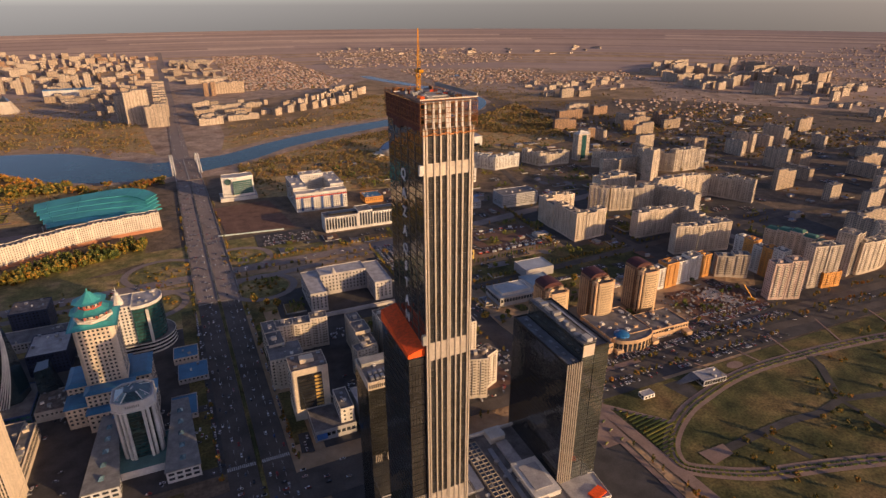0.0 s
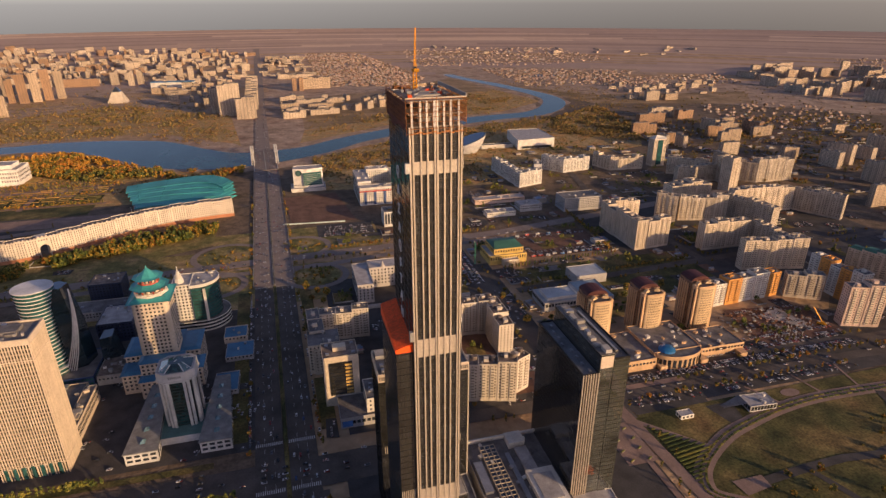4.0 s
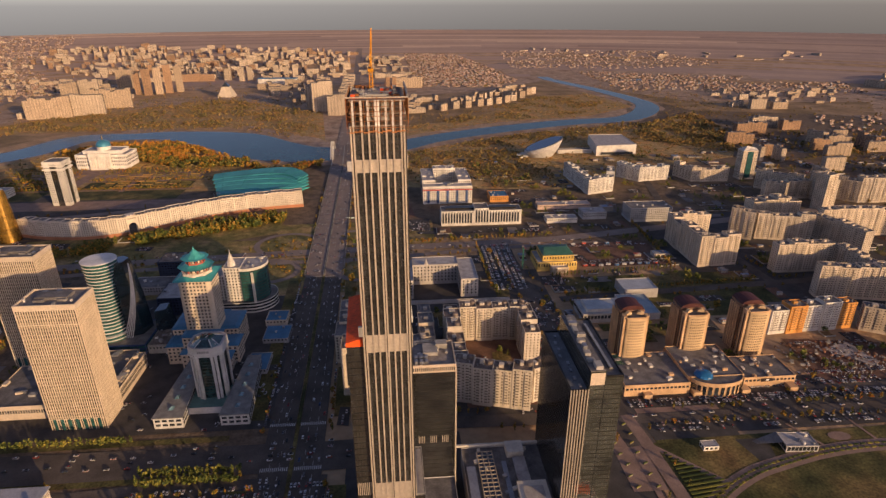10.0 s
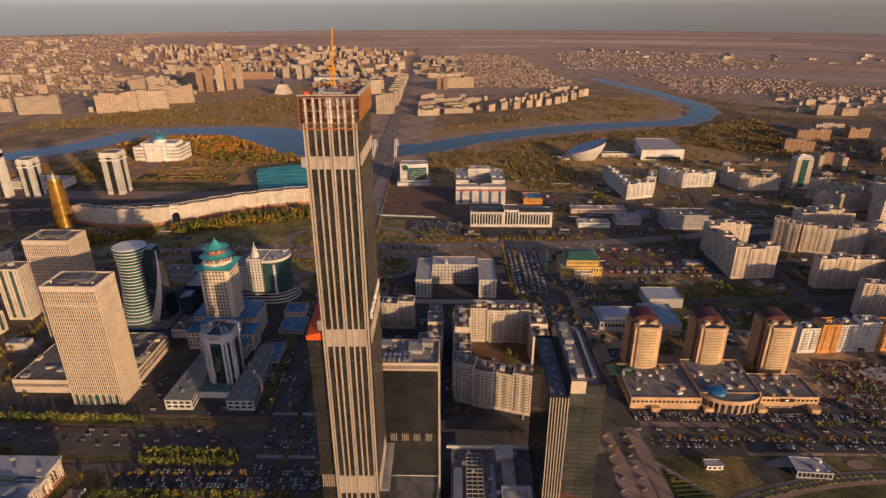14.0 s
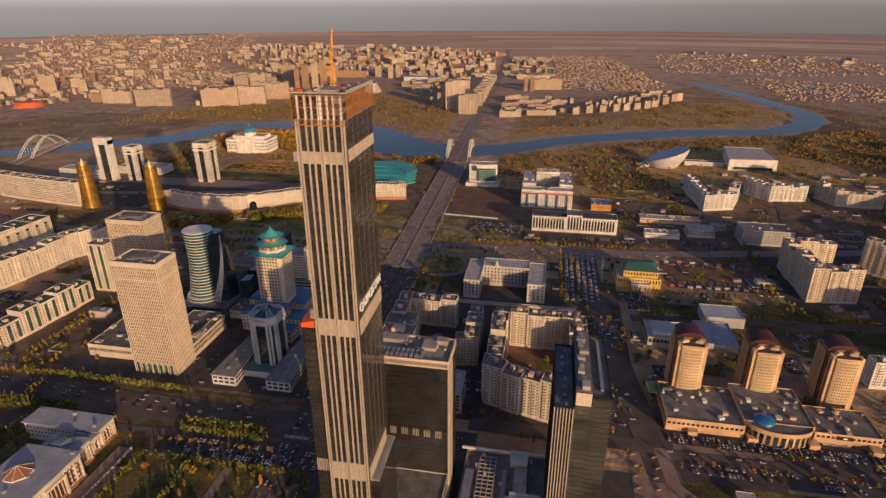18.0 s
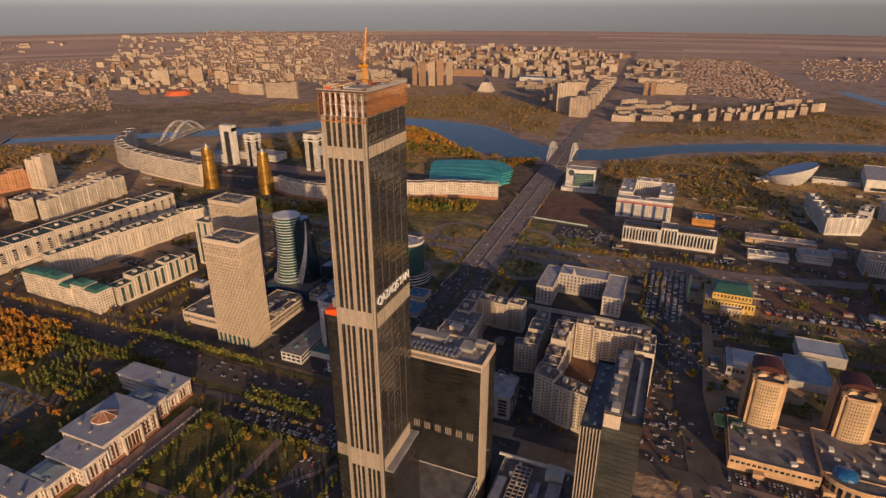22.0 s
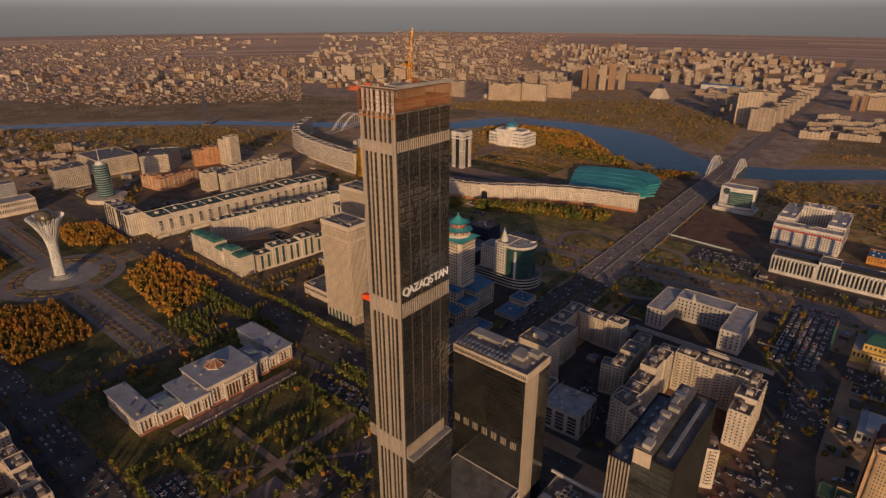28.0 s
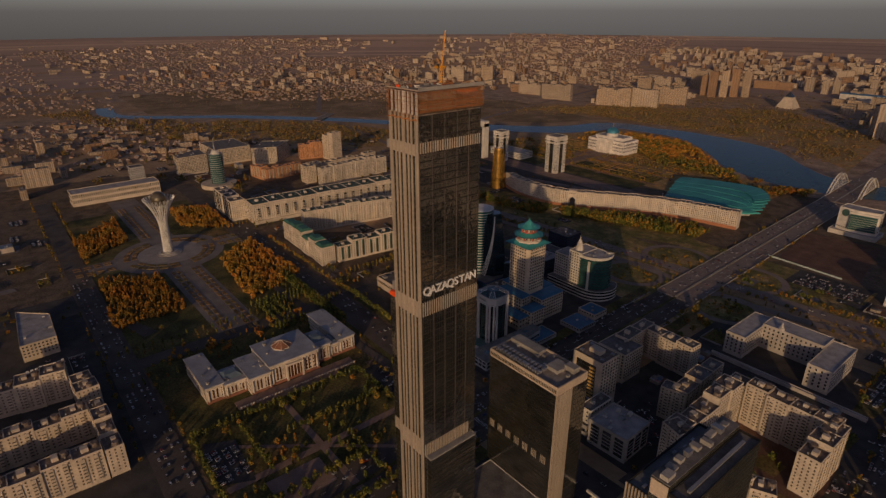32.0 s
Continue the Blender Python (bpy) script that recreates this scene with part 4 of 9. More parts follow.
def make_right_tower():
    e = thing("office_tower", 205, 292, label="dark glass office tower with stepped roof and beige striped edge", category="office tower")
    x0, x1, y0, y1 = -17, 16.5, -36, 36
    # paler, blotchy base colour stands in for sky reflected in these faces
    RG = glass_mat("grey_green_sky_sheen", (0.060, 0.064, 0.054), 0.05, 0.1, 0.8, ior=2.3, streak=0.6)
    curtain(e, x0, y0, -5, y1, 118.0)
    curtain(e, -4.98, y0 + 0.5, 5.0, y1 - 1, 132.0, name="glass_core", glass=RG)
    curtain(e, 5.02, y0, x1, y1, 127.5, name="glass_wing", glass=RG)
    for a, b, h, m in ((x0, -5, 118.0, mat("blue_grey_roof", (0.17, 0.18, 0.19), 0.8, big=0.3)), (5.02, x1, 127.5, ROOF)):
        body(e, rect(a, y0, b, y1), h + 1.6, mat("dark_spandrel", (0.05, 0.047, 0.043)), m, z0=h + 0.01, lip=1.3, thick=0.6, name="parapet")
    for k in range(7):
        Shape().box(-0.32, -0.7, 0, 0.32, 0, 119.5).part("pier", e, PIER, at=(x0 + 0.4 + k * 1.85, y0 - 0.02, 0))
    Shape().box(-4.6, y0 + 0.3, 122, 4.6, y0 + 0.5, 131).part("core_panel", e, BEIGE)
    rng = random.Random(5)
    Shape().box(-4.9, y0 + 0.6, 132.02, 4.9, y1 - 1.1, 132.5).part("core_roof", e, ROOF)
    for k in range(9):
        sx, sy, sz = rng.uniform(2, 6), rng.uniform(3, 8), rng.uniform(1, 3)
        Shape().box(-sx / 2, -sy / 2, 0, sx / 2, sy / 2, sz).part("plant_room", e, rng.choice((CONC, METAL)), at=(rng.uniform(-1.5, 1.5), y0 + 5 + k * 7.4, 132.5))
    Shape().box(-0.9, -28, 0, 0.9, 28, 1.2).part("cleaning_rail", e, STEEL, at=(11, 0, 128.2))
    for k in range(8):
        Shape().box(-0.8, -1.5, 0, 0.8, 1.5, 1.0).part("roof_unit", e, METAL, at=(-11 + rng.uniform(-2.5, 2.5), y0 + 5 + k * 8.5, 118.35))


make_right_tower()


def make_mall():
    e = thing("shopping_podium", 141, 265, label="low dark-roofed podium with glazed atrium between the towers", category="podium")
    poly = rect(-14, -60, 48, 58)
    body(e, poly, 18, GREY, ROOF, lip=0.8)
    Shape().box(-3, -50, 17.3, 10, 52, 18.6).part("atrium_base", e, CONC)
    TAN = mat("tan_skylight_frame", (0.42, 0.35, 0.26), 0.7)
    Shape().box(-2.6, -49.6, 18.6, 9.6, 51.6, 19.1).part("skylight_glazing", e, GLASS)
    for k in range(26):
        Shape().box(-2.8, -0.22, 0, 9.8, 0.22, 1.0).part("skylight_rib", e, TAN, at=(0, -49.2 + k * 4.0, 18.65))
    for x in (-2.6, 1.5, 5.5, 9.6):
        Shape().box(-0.25, -49.4, 0, 0.25, 51.4, 0.9).part("skylight_beam", e, TAN, at=(x, 0, 18.7))
    for x, y, sx, sy, sz, m in ((27, 51, 13, 12, 5.5, WHITE), (29, 30, 9, 26, 2.2, ROOF_L), (33, -2, 21, 36, 4.2, WHITE), (33, -2, 14, 24, 5.0, ROOF_L), (32, -40, 16, 24, 3.6, WHITE), (-9, 20, 6, 30, 2.4, METAL), (17, 10, 3, 60, 1.2, METAL)):
        Shape().box(-sx / 2, -sy / 2, 0, sx / 2, sy / 2, sz).box(-sx / 2 - 0.3, -sy / 2 - 0.3, sz, sx / 2 + 0.3, sy / 2 + 0.3, sz + 0.35).part("roof_pavilion", e, m, at=(x, y, 17.25))
    link = rect(-79, -22, -23, 18)
    body(e, link, 29, GREY, ROOF, name="link_wall", roof_name="link_roof")
    windows(e, link, 4, 28, 5, 4, 3.2, 3.4, GLASS, 12)
    foot = [(47, -32), (78, -34), (80, -10), (66, -6), (48, -8)]
    body(e, foot, 15, WHITE, ROOF_L, name="foot_wall", roof_name="foot_roof")
    Shape().box(-6, -4, 0, 6, 4, 1.4).part("red_canopy", e, TARP, at=(70, -28, 14.3), rot=0.3)
    roof_units(e, poly, 17.2, 24, random.Random(3))
    Shape().box(-18, 56, 20, 50, 57.5, 22).part("rail_beam", e, WHITE)


make_mall()


# ---- near buildings ----
def make_ministry(cx, cy, h, label):
    e = thing("ministry_tower", cx, cy, label=label, category="office tower", group="twin ministry towers")
    a, b = 23.2, 15.0
    Shape().prism(rect(-a, -b, a, b), 0, h - 1, bottom=True).part("glass_body", e, glass_mat("ministry_glass", (0.04, 0.042, 0.034), 0.1))
    CS = mat("ministry_beige_stone", (0.56, 0.46, 0.35), 0.8, big=0.1)
    rib = Shape().box(-0.34, -0.3, 0, 0.34, 0.3, h - 1).mesh("pilaster", CS)
    for side in (-1, 1):
        for k in range(25):
            x = -a + k * 2 * a / 24
            ob = new("pilaster", rib)
            ob.parent, ob.location = e, (x, side * (b + 0.3), 0)
        for k in range(17):
            y = -b + k * 2 * b / 16
            ob = new("pilaster", rib)
            ob.parent, ob.location = e, (side * (a + 0.3), y, 0)
    SP = mat("ministry_spandrel_stone", (0.33, 0.26, 0.195), 0.8, big=0.1)
    for k in range(int((h - 14) / 3.75)):
        z = 13 + k * 3.75
        Shape().box(-a - 0.12, -b - 0.12, 0, a + 0.12, b + 0.12, 1.1).part("spandrel", e, SP, at=(0, 0, z))
    for z in (h - 17, 11):
        Shape().box(-a - 0.66, -b - 0.66, 0, a + 0.66, b + 0.66, 0.8).part("string_course", e, CS, at=(0, 0, z))
    body(e, rect(-a - 0.7, -b - 0.7, a + 0.7, b + 0.7), h + 1.5, CS, ROOF, z0=h - 3.5, lip=1.5, thick=1.0, name="crown")
    for x, y, sx, sy, sz in ((0, 2, 26, 12, 2.6), (-8, -5, 8, 5, 2), (9, -4, 6, 5, 1.8)):
        Shape().box(-sx / 2, -sy / 2, 0, sx / 2, sy / 2, sz).part("plant_room", e, ROOF, at=(x, y, h + 0.02))
    roof_units(e, rect(-a, -b, a, b), h + 0.02, 8, random.Random(int(-cx)))
    for k in range(7):
        Shape().box(-1.4, 0, 0, 1.4, 0.3, 11.5).part("entrance_bay", e, TEALG, at=(-a + 4 + k * 6.2, -b - 0.75, 0.3))


make_ministry(-201, 409, 122, "beige stone ministry tower with fine vertical ribs")
make_ministry(-289, 512, 122, "taller-looking beige ministry tower behind its twin")


def make_ministry_podium():
    CS = mat("ministry_beige_stone", (0.56, 0.46, 0.35))
    for name, poly, h in (("podium_wing", rect(-293, 411, -225.5, 477), 15), ("podium_wing", rect(-190, 427, -180, 491), 16), ("podium_hall", rect(-225.4, 427, -190.1, 500), 14)):
        poly = ccw(poly)
        cx, cy = (poly[0][0] + poly[2][0]) / 2, (poly[0][1] + poly[2][1]) / 2
        e = thing("ministry_podium", cx, cy, label="low beige ribbed podium with flat roof", category="podium")
        loc = around(poly, cx, cy)
        body(e, loc, h, CS, ROOF)
        windows(e, loc, 4, h - 2, 5, 2.2, 1.2, 3.6, GLASS, 20)
        roof_units(e, loc, h - 0.9, 14, random.Random(int(cx)), (CREAM, CONC, METAL), 7)


make_ministry_podium()


def make_pagoda():
    e = thing("pagoda_tower", -124.1, 518, label="cream office tower with turquoise tiered pagoda roof", category="tower")
    RED = mat("red_lacquer", (0.42, 0.10, 0.07), 0.6)
    BAL = mat("pale_stone_rail", (0.62, 0.55, 0.46), 0.8)
    for x0, y0, x1, y1, h in ((-34, -6, -16.1, 30, 30), (16.1, -8, 34, 30, 30), (-16, -30, 22, -16.1, 34), (-34, -28, -16.1, -6.1, 22), (22.1, -30, 38, -8.1, 22), (4, -46, 34, -30.1, 16), (-16, -40, 3.9, -30.1, 20), (-16, 16.1, 16, 34, 30)):
        poly = rect(x0, y0, x1, y1)
        body(e, poly, h, CREAM, ROOF_B, name="podium_wall", roof_name="podium_roof")
        windows(e, poly, 3, h - 1.5, 4, 4.0, 2, 2.1, GLASS, 8)
        a = 1.3
        s = Shape().add([(x0 - a, y0 - a, h + 0.02), (x1 + a, y0 - a, h + 0.02), (x1 + a, y1 + a, h + 0.02), (x0 - a, y1 + a, h + 0.02), (x0 + 3, y0 + 3, h + 2), (x1 - 3, y0 + 3, h + 2), (x1 - 3, y1 - 3, h + 2), (x0 + 3, y1 - 3, h + 2)], [(0, 1, 5, 4), (1, 2, 6, 5), (2, 3, 7, 6), (3, 0, 4, 7), (4, 5, 6, 7), (3, 2, 1, 0)])
        s.part("blue_eave", e, ROOF_B)
    sq = [(16, -13), (16, 13), (13, 16), (-13, 16), (-16, 13), (-16, -13), (-13, -16), (13, -16)]
    body(e, sq, 93, CREAM, ROOF, z0=0)
    windows(e, sq, 35, 92, 4.0, 3.25, 1.75, 1.9, GLASS, 30)

    def roof(z, r0, r1, rise, lift, n=8, turn=math.pi / 8):
        ring = []
        for t, k in ((0, 0), (0.3, 0.18), (0.65, 0.5), (1.0, 1.0)):
            r = r0 + (r1 - r0) * t
            for i in range(n):
                a = turn + i * 2 * math.pi / n
                ring.append((r * math.cos(a), r * math.sin(a), z + rise * k + (lift if t == 0 else 0)))
        fs = [(k * n + i, k * n + (i + 1) % n, (k + 1) * n + (i + 1) % n, (k + 1) * n + i) for k in range(3) for i in range(n)]
        return Shape().add(ring, fs + [tuple(range(3 * n, 4 * n)), tuple(range(n - 1, -1, -1))])

    roof(93.02, 27.5, 19, 3.4, 0.6, 4, math.pi / 4).part("eave_roof", e, TEAL)
    deck = Shape().cyl(0, 0, 96.3, 98.4, 15.2, n=8).part("balcony_deck", e, BAL)
    for z, r, rb in ((98.42, 11.0, 14.6), (107.6, 7.6, 9.4)):
        lantern = Shape().cyl(0, 0, z, z + 5.2, r, n=8).part("lantern_wall", e, CREAM)
        for i in range(8):
            a = math.pi / 8 + i * math.pi / 4
            Shape().box(-0.55, -0.55, 0, 0.55, 0.55, 5.3).part("red_column", lantern, RED, at=((r + 1) * math.cos(a), (r + 1) * math.sin(a), z))
            b = i * math.pi / 4
            Shape().box(-0.1, -r * 0.27, 1.2, 0.1, r * 0.27, 4.2).part("lantern_window", lantern, GLASS, at=(r * 0.93 * math.cos(b), r * 0.93 * math.sin(b), z), rot=b)
            Shape().box(-0.1, -rb * 0.375, 0, 0.1, rb * 0.375, 1.3).part("balustrade", deck, BAL if r > 9 else RED, at=(rb * 0.91 * math.cos(b), rb * 0.91 * math.sin(b), z), rot=b)
    roof(103.4, 18, 8.6, 4.3, 1.0).part("eave_roof", e, TEAL)
    roof(112.6, 14, 1.2, 9.6, 1.2).part("spire_roof", e, TEAL)
    Shape().cyl(0, 0, 122, 125.5, 1.0, 0.2, 8).part("finial", e, TEAL)
    e.scale[2] = 0.955


make_pagoda()
NAVY_P = mat("navy_cladding", (0.03, 0.04, 0.075), 0.45, 0.1)
building("office_cube", rect(-206, 595, -170, 640), 24, NAVY_P, ROOF_L, "navy clad office cube with pale grey roof", seed=301, singles=8, units=7)
building("office_cube", rect(-238, 690, -201, 722), 30, NAVY_P, ROOF_C, "navy clad office cube with brown gravel roof", seed=302, singles=8, units=6)
building("low_hall", rect(-262, 652, -182, 684), 12, GREY, ROOF, "long low grey hall with flat dark roof", seed=303, singles=8, units=10)
building("low_hall", rect(-187, 512, -157, 547), 11, CONC, ROOF_C, "half-finished low concrete block with cluttered roof", seed=304, singles=6, units=12)
building("kiosk", rect(-76, 464, -54, 496), 6, GREY, ROOF_B, "low kiosk with blue sheet roof", seed=305, singles=4, units=2)
building("kiosk", rect(-70, 522, -42, 552), 6, GREY, ROOF_B, "low kiosk with blue sheet roof", seed=306, singles=4, units=2)
building("kiosk", rect(-74, 560, -50, 584), 8, CREAM, ROOF_B, "small cream pavilion with blue sheet roof", seed=307, singles=4, units=2)


def make_spire_office():
    e = thing("spire_office", -112, 618, label="white office block with curved green glass front and stepped spire", category="office building")
    body(e, rect(-40, -14, -14.1, 12), 46, WHITE, ROOF_L, name="side_wing_wall")
    windows(e, rect(-40, -14, -14.1, 12), 4, 45, 3.6, 3.4, 1.7, 1.9, GLASS, 24)
    body(e, rect(-14, -18, 6, 14), 58, WHITE, ROOF_L)
    windows(e, rect(-14, -18, 6, 14), 4, 57, 3.6, 3.4, 1.7, 1.9, GLASS, 30)
    for r, z0, z1 in ((5.0, 57.2, 63), (3.6, 63, 67.5), (2.2, 67.5, 71)):
        Shape().cyl(0, 0, z0, z1, r, r * 0.86, 8).part("spire_step", e, WHITE, at=(-6, -8, 0))
    Shape().cyl(0, 0, 71, 78, 0.7, 0.1, 6).part("spire", e, WHITE, at=(-6, -8, 0))
    bow = [(6.02, 14), (6.02, -20)] + [(12 + 22 * math.sin(a), 2 - 22 * math.cos(a)) for a in [k * math.pi / 14 for k in range(11)]] + [(26, 14)]
    bow = ccw(bow)
    Shape().prism(bow, 10, 54, bottom=True).part("glass_front", e, TEALG)
    for k in range(11):
        Shape().prism(inset(bow, -0.25), 13.4 + k * 3.9, 14.0 + k * 3.9, bottom=True).part("glass_rail", e, mat("dark_spandrel", (0.05, 0.047, 0.043)))
    body(e, inset(bow, -0.8), 57.5, WHITE, ROOF_L, z0=54.02, name="crown")
    roof_units(e, bow, 56.6, 6, random.Random(3))
    Shape().box(-1.4, -1.0, 8, 1.4, 0.6, 52).part("white_pier", e, WHITE, at=(20, -20.6, 0))
    base = ccw([(-42, -24), (14, -24)] + [(14 + 28 * math.sin(a), 4 - 28 * math.cos(a)) for a in [k * math.pi / 14 for k in range(1, 12)]] + [(-42, 16)])
    body(e, base, 14, WHITE, ROOF, lip=0.6, name="base_wall", roof_name="base_roof")
    for k in range(3):
        Shape().prism(inset(base, -0.2), 2.4 + k * 4.2, 4.6 + k * 4.2, bottom=True).part("base_glazing", e, GLASS)


make_spire_office()


def make_grey_cube():
    e = thing("grey_cube_office", 94, 395, rot=2, label="small grey office with deep dark window bays", category="office building")
    body(e, rect(-18, -10, 18, 25), 24, GREY, ROOF_L, lip=1.2, thick=0.8)
    for k in range(3):
        Shape().box(-3.9, -0.5, 0, 3.9, 0.1, 17).part("window_bay", e, GLASS, at=(-11.5 + k * 11.5, -10.02, 4))
        for z in (7.4, 10.8, 14.2, 17.6):
            Shape().box(-3.9, -0.1, 0, 3.9, 0.12, 0.7).part("bay_rail", e, GREY, at=(-11.5 + k * 11.5, -10.6, z))
    for k in range(3):
        Shape().box(-0.1, -3.6, 0, 0.5, 3.6, 17).part("window_bay", e, GLASS, at=(18.02, -3 + k * 10.5, 4))
        for z in (7.4, 10.8, 14.2, 17.6):
            Shape().box(-0.1, -3.6, 0, 0.12, 3.6, 0.7).part("bay_rail", e, GREY, at=(18.6, -3 + k * 10.5, z))
    roof_units(e, rect(-18, -10, 18, 25), 22.8, 14, random.Random(12), big=4)


make_grey_cube()


def make_arch_tower():
    e = thing("arch_office", -95, 434, label="white framed office tower with glass pyramid cap and curved wings", category="office tower")
    W = mat("pale_grey_cladding", (0.5, 0.49, 0.47), 0.6)
    oc = [(14, -9), (14, 9), (8, 14), (-8, 14), (-14, 9), (-14, -9), (-8, -14), (8, -14)]
    G2 = glass_mat("dark_green_glass", (0.015, 0.04, 0.04), 0.06)
    Shape().prism(inset(oc, 1.5), 0, 60, bottom=True).part("glass_drum", e, G2)
    s = Shape()
    for k in range(15):
        s.prism(inset(oc, 1.4), 8 + k * 3.6, 8.5 + k * 3.6, bottom=True)
    s.part("floor_rails", e, mat("dark_spandrel", (0.05, 0.047, 0.043)), kind="stuff")
    for i in range(8):
        (ax, ay), (bx, by) = oc[i], oc[(i + 1) % 8]
        L = math.hypot(bx - ax, by - ay)
        for t in ((0.1, 0.9) if L > 10 else (0.2, 0.8)):
            Shape().box(-1.1, -1.0, 0, 1.1, 0.6, 56).part("corner_pier", e, W, at=(ax + (bx - ax) * t, ay + (by - ay) * t, 6), rot=math.atan2(by - ay, bx - ax))
    body(e, inset(oc, -1.2), 70, W, ROOF_L, z0=60.5, lip=0.6, thick=0.9, name="crown_wall")
    Shape().prism(inset(oc, -2.0), 60, 61.5, bottom=True).part("crown_lip", e, W)
    PG = glass_mat("pale_glass", (0.12, 0.2, 0.22), 0.1)
    deck = inset(oc, 1.2)
    for i in range(8):
        (ax, ay), (bx, by) = deck[i], deck[(i + 1) % 8]
        Shape().add([(ax, ay, 69.7), (bx, by, 69.7), (bx * 0.45, by * 0.45, 74), (ax * 0.45, ay * 0.45, 74)], [(0, 1, 2, 3)]).part("skylight_pane", e, PG if i % 2 else G2)
        Shape().bar((ax, ay, 69.8), (ax * 0.45, ay * 0.45, 74.1), 0.6).part("skylight_rib", e, W)
    Shape().prism([(x * 0.45, y * 0.45) for x, y in deck], 73.9, 74.3, bottom=True).part("skylight_cap", e, G2)
    for (ax, ay), (bx, by) in (((-10, -9), (0, 7)), ((0, 7), (10, -9)), ((-6, -10), (1, 0.5)), ((1, 0.5), (6.5, -10))):
        Shape().bar((ax, ay, 73.0 if abs(ay) < 8 else 70.6), (bx, by, 74.9 if abs(by) < 8 else 70.6), 0.8).part("triangle_bar", e, W)
    for k in range(7):
        Shape().box(-0.45, -0.12, 0, 0.45, 0.12, 2.4).part("sign_bar", e, mat("sign_grey", (0.2, 0.2, 0.2), 0.6), label="plain sign bar", at=(-4.5 + k * 1.5, -15.35, 64.5))
    body(e, rect(-22, -28, 22, 14), 8, W, mat("teal_terrace", (0.10, 0.20, 0.18), 0.7), name="base_wall")
    for sx in (-1, 1):
        poly = ccw([(sx * 16, -46), (sx * 41, -46), (sx * 34, 42), (sx * 22, 42)])
        hz = lambda y: 13 if y < 0 else 17
        Shape().add([(x, y, 0) for x, y in poly] + [(x, y, hz(y)) for x, y in poly], [(0, 1, 5, 4), (1, 2, 6, 5), (2, 3, 7, 6), (3, 0, 4, 7), (4, 5, 6, 7)]).part("wing", e, W)
        lip = inset(poly, -0.8)
        RG = mat("grey_sheet_roof", (0.20, 0.195, 0.185), 0.75, big=0.25, size=6)
        Shape().add([(x, y, hz(y) + 0.2) for x, y in lip] + [(x, y, hz(y) + 0.9) for x, y in lip], [(0, 1, 5, 4), (1, 2, 6, 5), (2, 3, 7, 6), (3, 0, 4, 7), (4, 5, 6, 7), (3, 2, 1, 0)]).part("wing_roof", e, RG)
        windows(e, poly, 2, 12, 5, 5, 4.2, 2.6, GLASS, 24)
        for k in range(5):
            y = -34 + k * 15
            Shape().add([(-2.2, -3, 0), (2.2, -3, 0), (2.2, 3, 0), (-2.2, 3, 0), (0, 0, 2.6)], [(0, 1, 4), (1, 2, 4), (2, 3, 4), (3, 0, 4)]).part("roof_light", e, PG, at=(sx * (28 - 0.02 * y), y, 14.0 + (y + 46) * 0.045))
    e.scale[2] = 0.87


make_arch_tower()


def make_glass_whale():
    e = thing("curved_office", -219.3, 542, label="green glass office block with white banded curving front", category="office tower")
    W = mat("white_band", (0.62, 0.6, 0.57), 0.6)
    NAVY = glass_mat("navy_glass", (0.01, 0.025, 0.035), 0.05, 0.04)
    n = 24
    for k in range(25):
        z = 6 + k * 3.8
        t = k / 24
        r = 18.5 - 4.5 * math.sin(t * math.pi * 0.9) + (3 if k < 3 else 0)
        ring = [(4.5 * t - 14 + r * math.cos(a), -4 + r * 0.95 * math.sin(a)) for a in [i * 2 * math.pi / n for i in range(n)]]
        storey = Shape().prism(ring, z, z + 2.9, bottom=True).part("glass_floor", e, TEALG)
        Shape().prism(inset(ccw(ring), -0.35), z + 2.9, z + 3.8, bottom=True).part("white_band", storey, W)
    sail = [(6, -12), (20, -6), (24, 12), (12, 20), (0, 14)]
    for k in range(8):
        f = lambda t: [(x * (1 - 0.28 * t * t) - 1.5 * t, y * (1 - 0.3 * t * t)) for x, y in sail]
        Shape().prism(f(k / 8), 97 * k / 8, 97 * (k + 1) / 8 - 0.35, top=f((k + 1) / 8), bottom=True).part("glass_sail", e, NAVY)
    for k in range(5):
        s = Shape()
        pts = [Vector((21 - 24 * (1 - t) ** 2 + k * 2.4 * (1 - t), -14 + 6 * t, 97 * t)) for t in [i / 14 for i in range(15)]]
        for a, b in zip(pts, pts[1:]):
            s.bar(a, b, 0.8)
        s.part("white_rib", e, W)
    body(e, rect(-34, -30, 30, 24), 12, mat("deep_blue_base", (0.03, 0.06, 0.16), 0.5), ROOF, name="base_wall")
    windows(e, rect(-34, -30, 30, 24), 2, 11, 4.5, 3.6, 3, 2.4, TEALG, 30)
    Shape().prism([(31, 0), (48, 4), (46, 26), (31, 24)], 0, 34, top=[(32, 2), (43, 6), (41, 22), (32, 20)], bottom=True).part("rear_block", e, NAVY)


make_glass_whale()


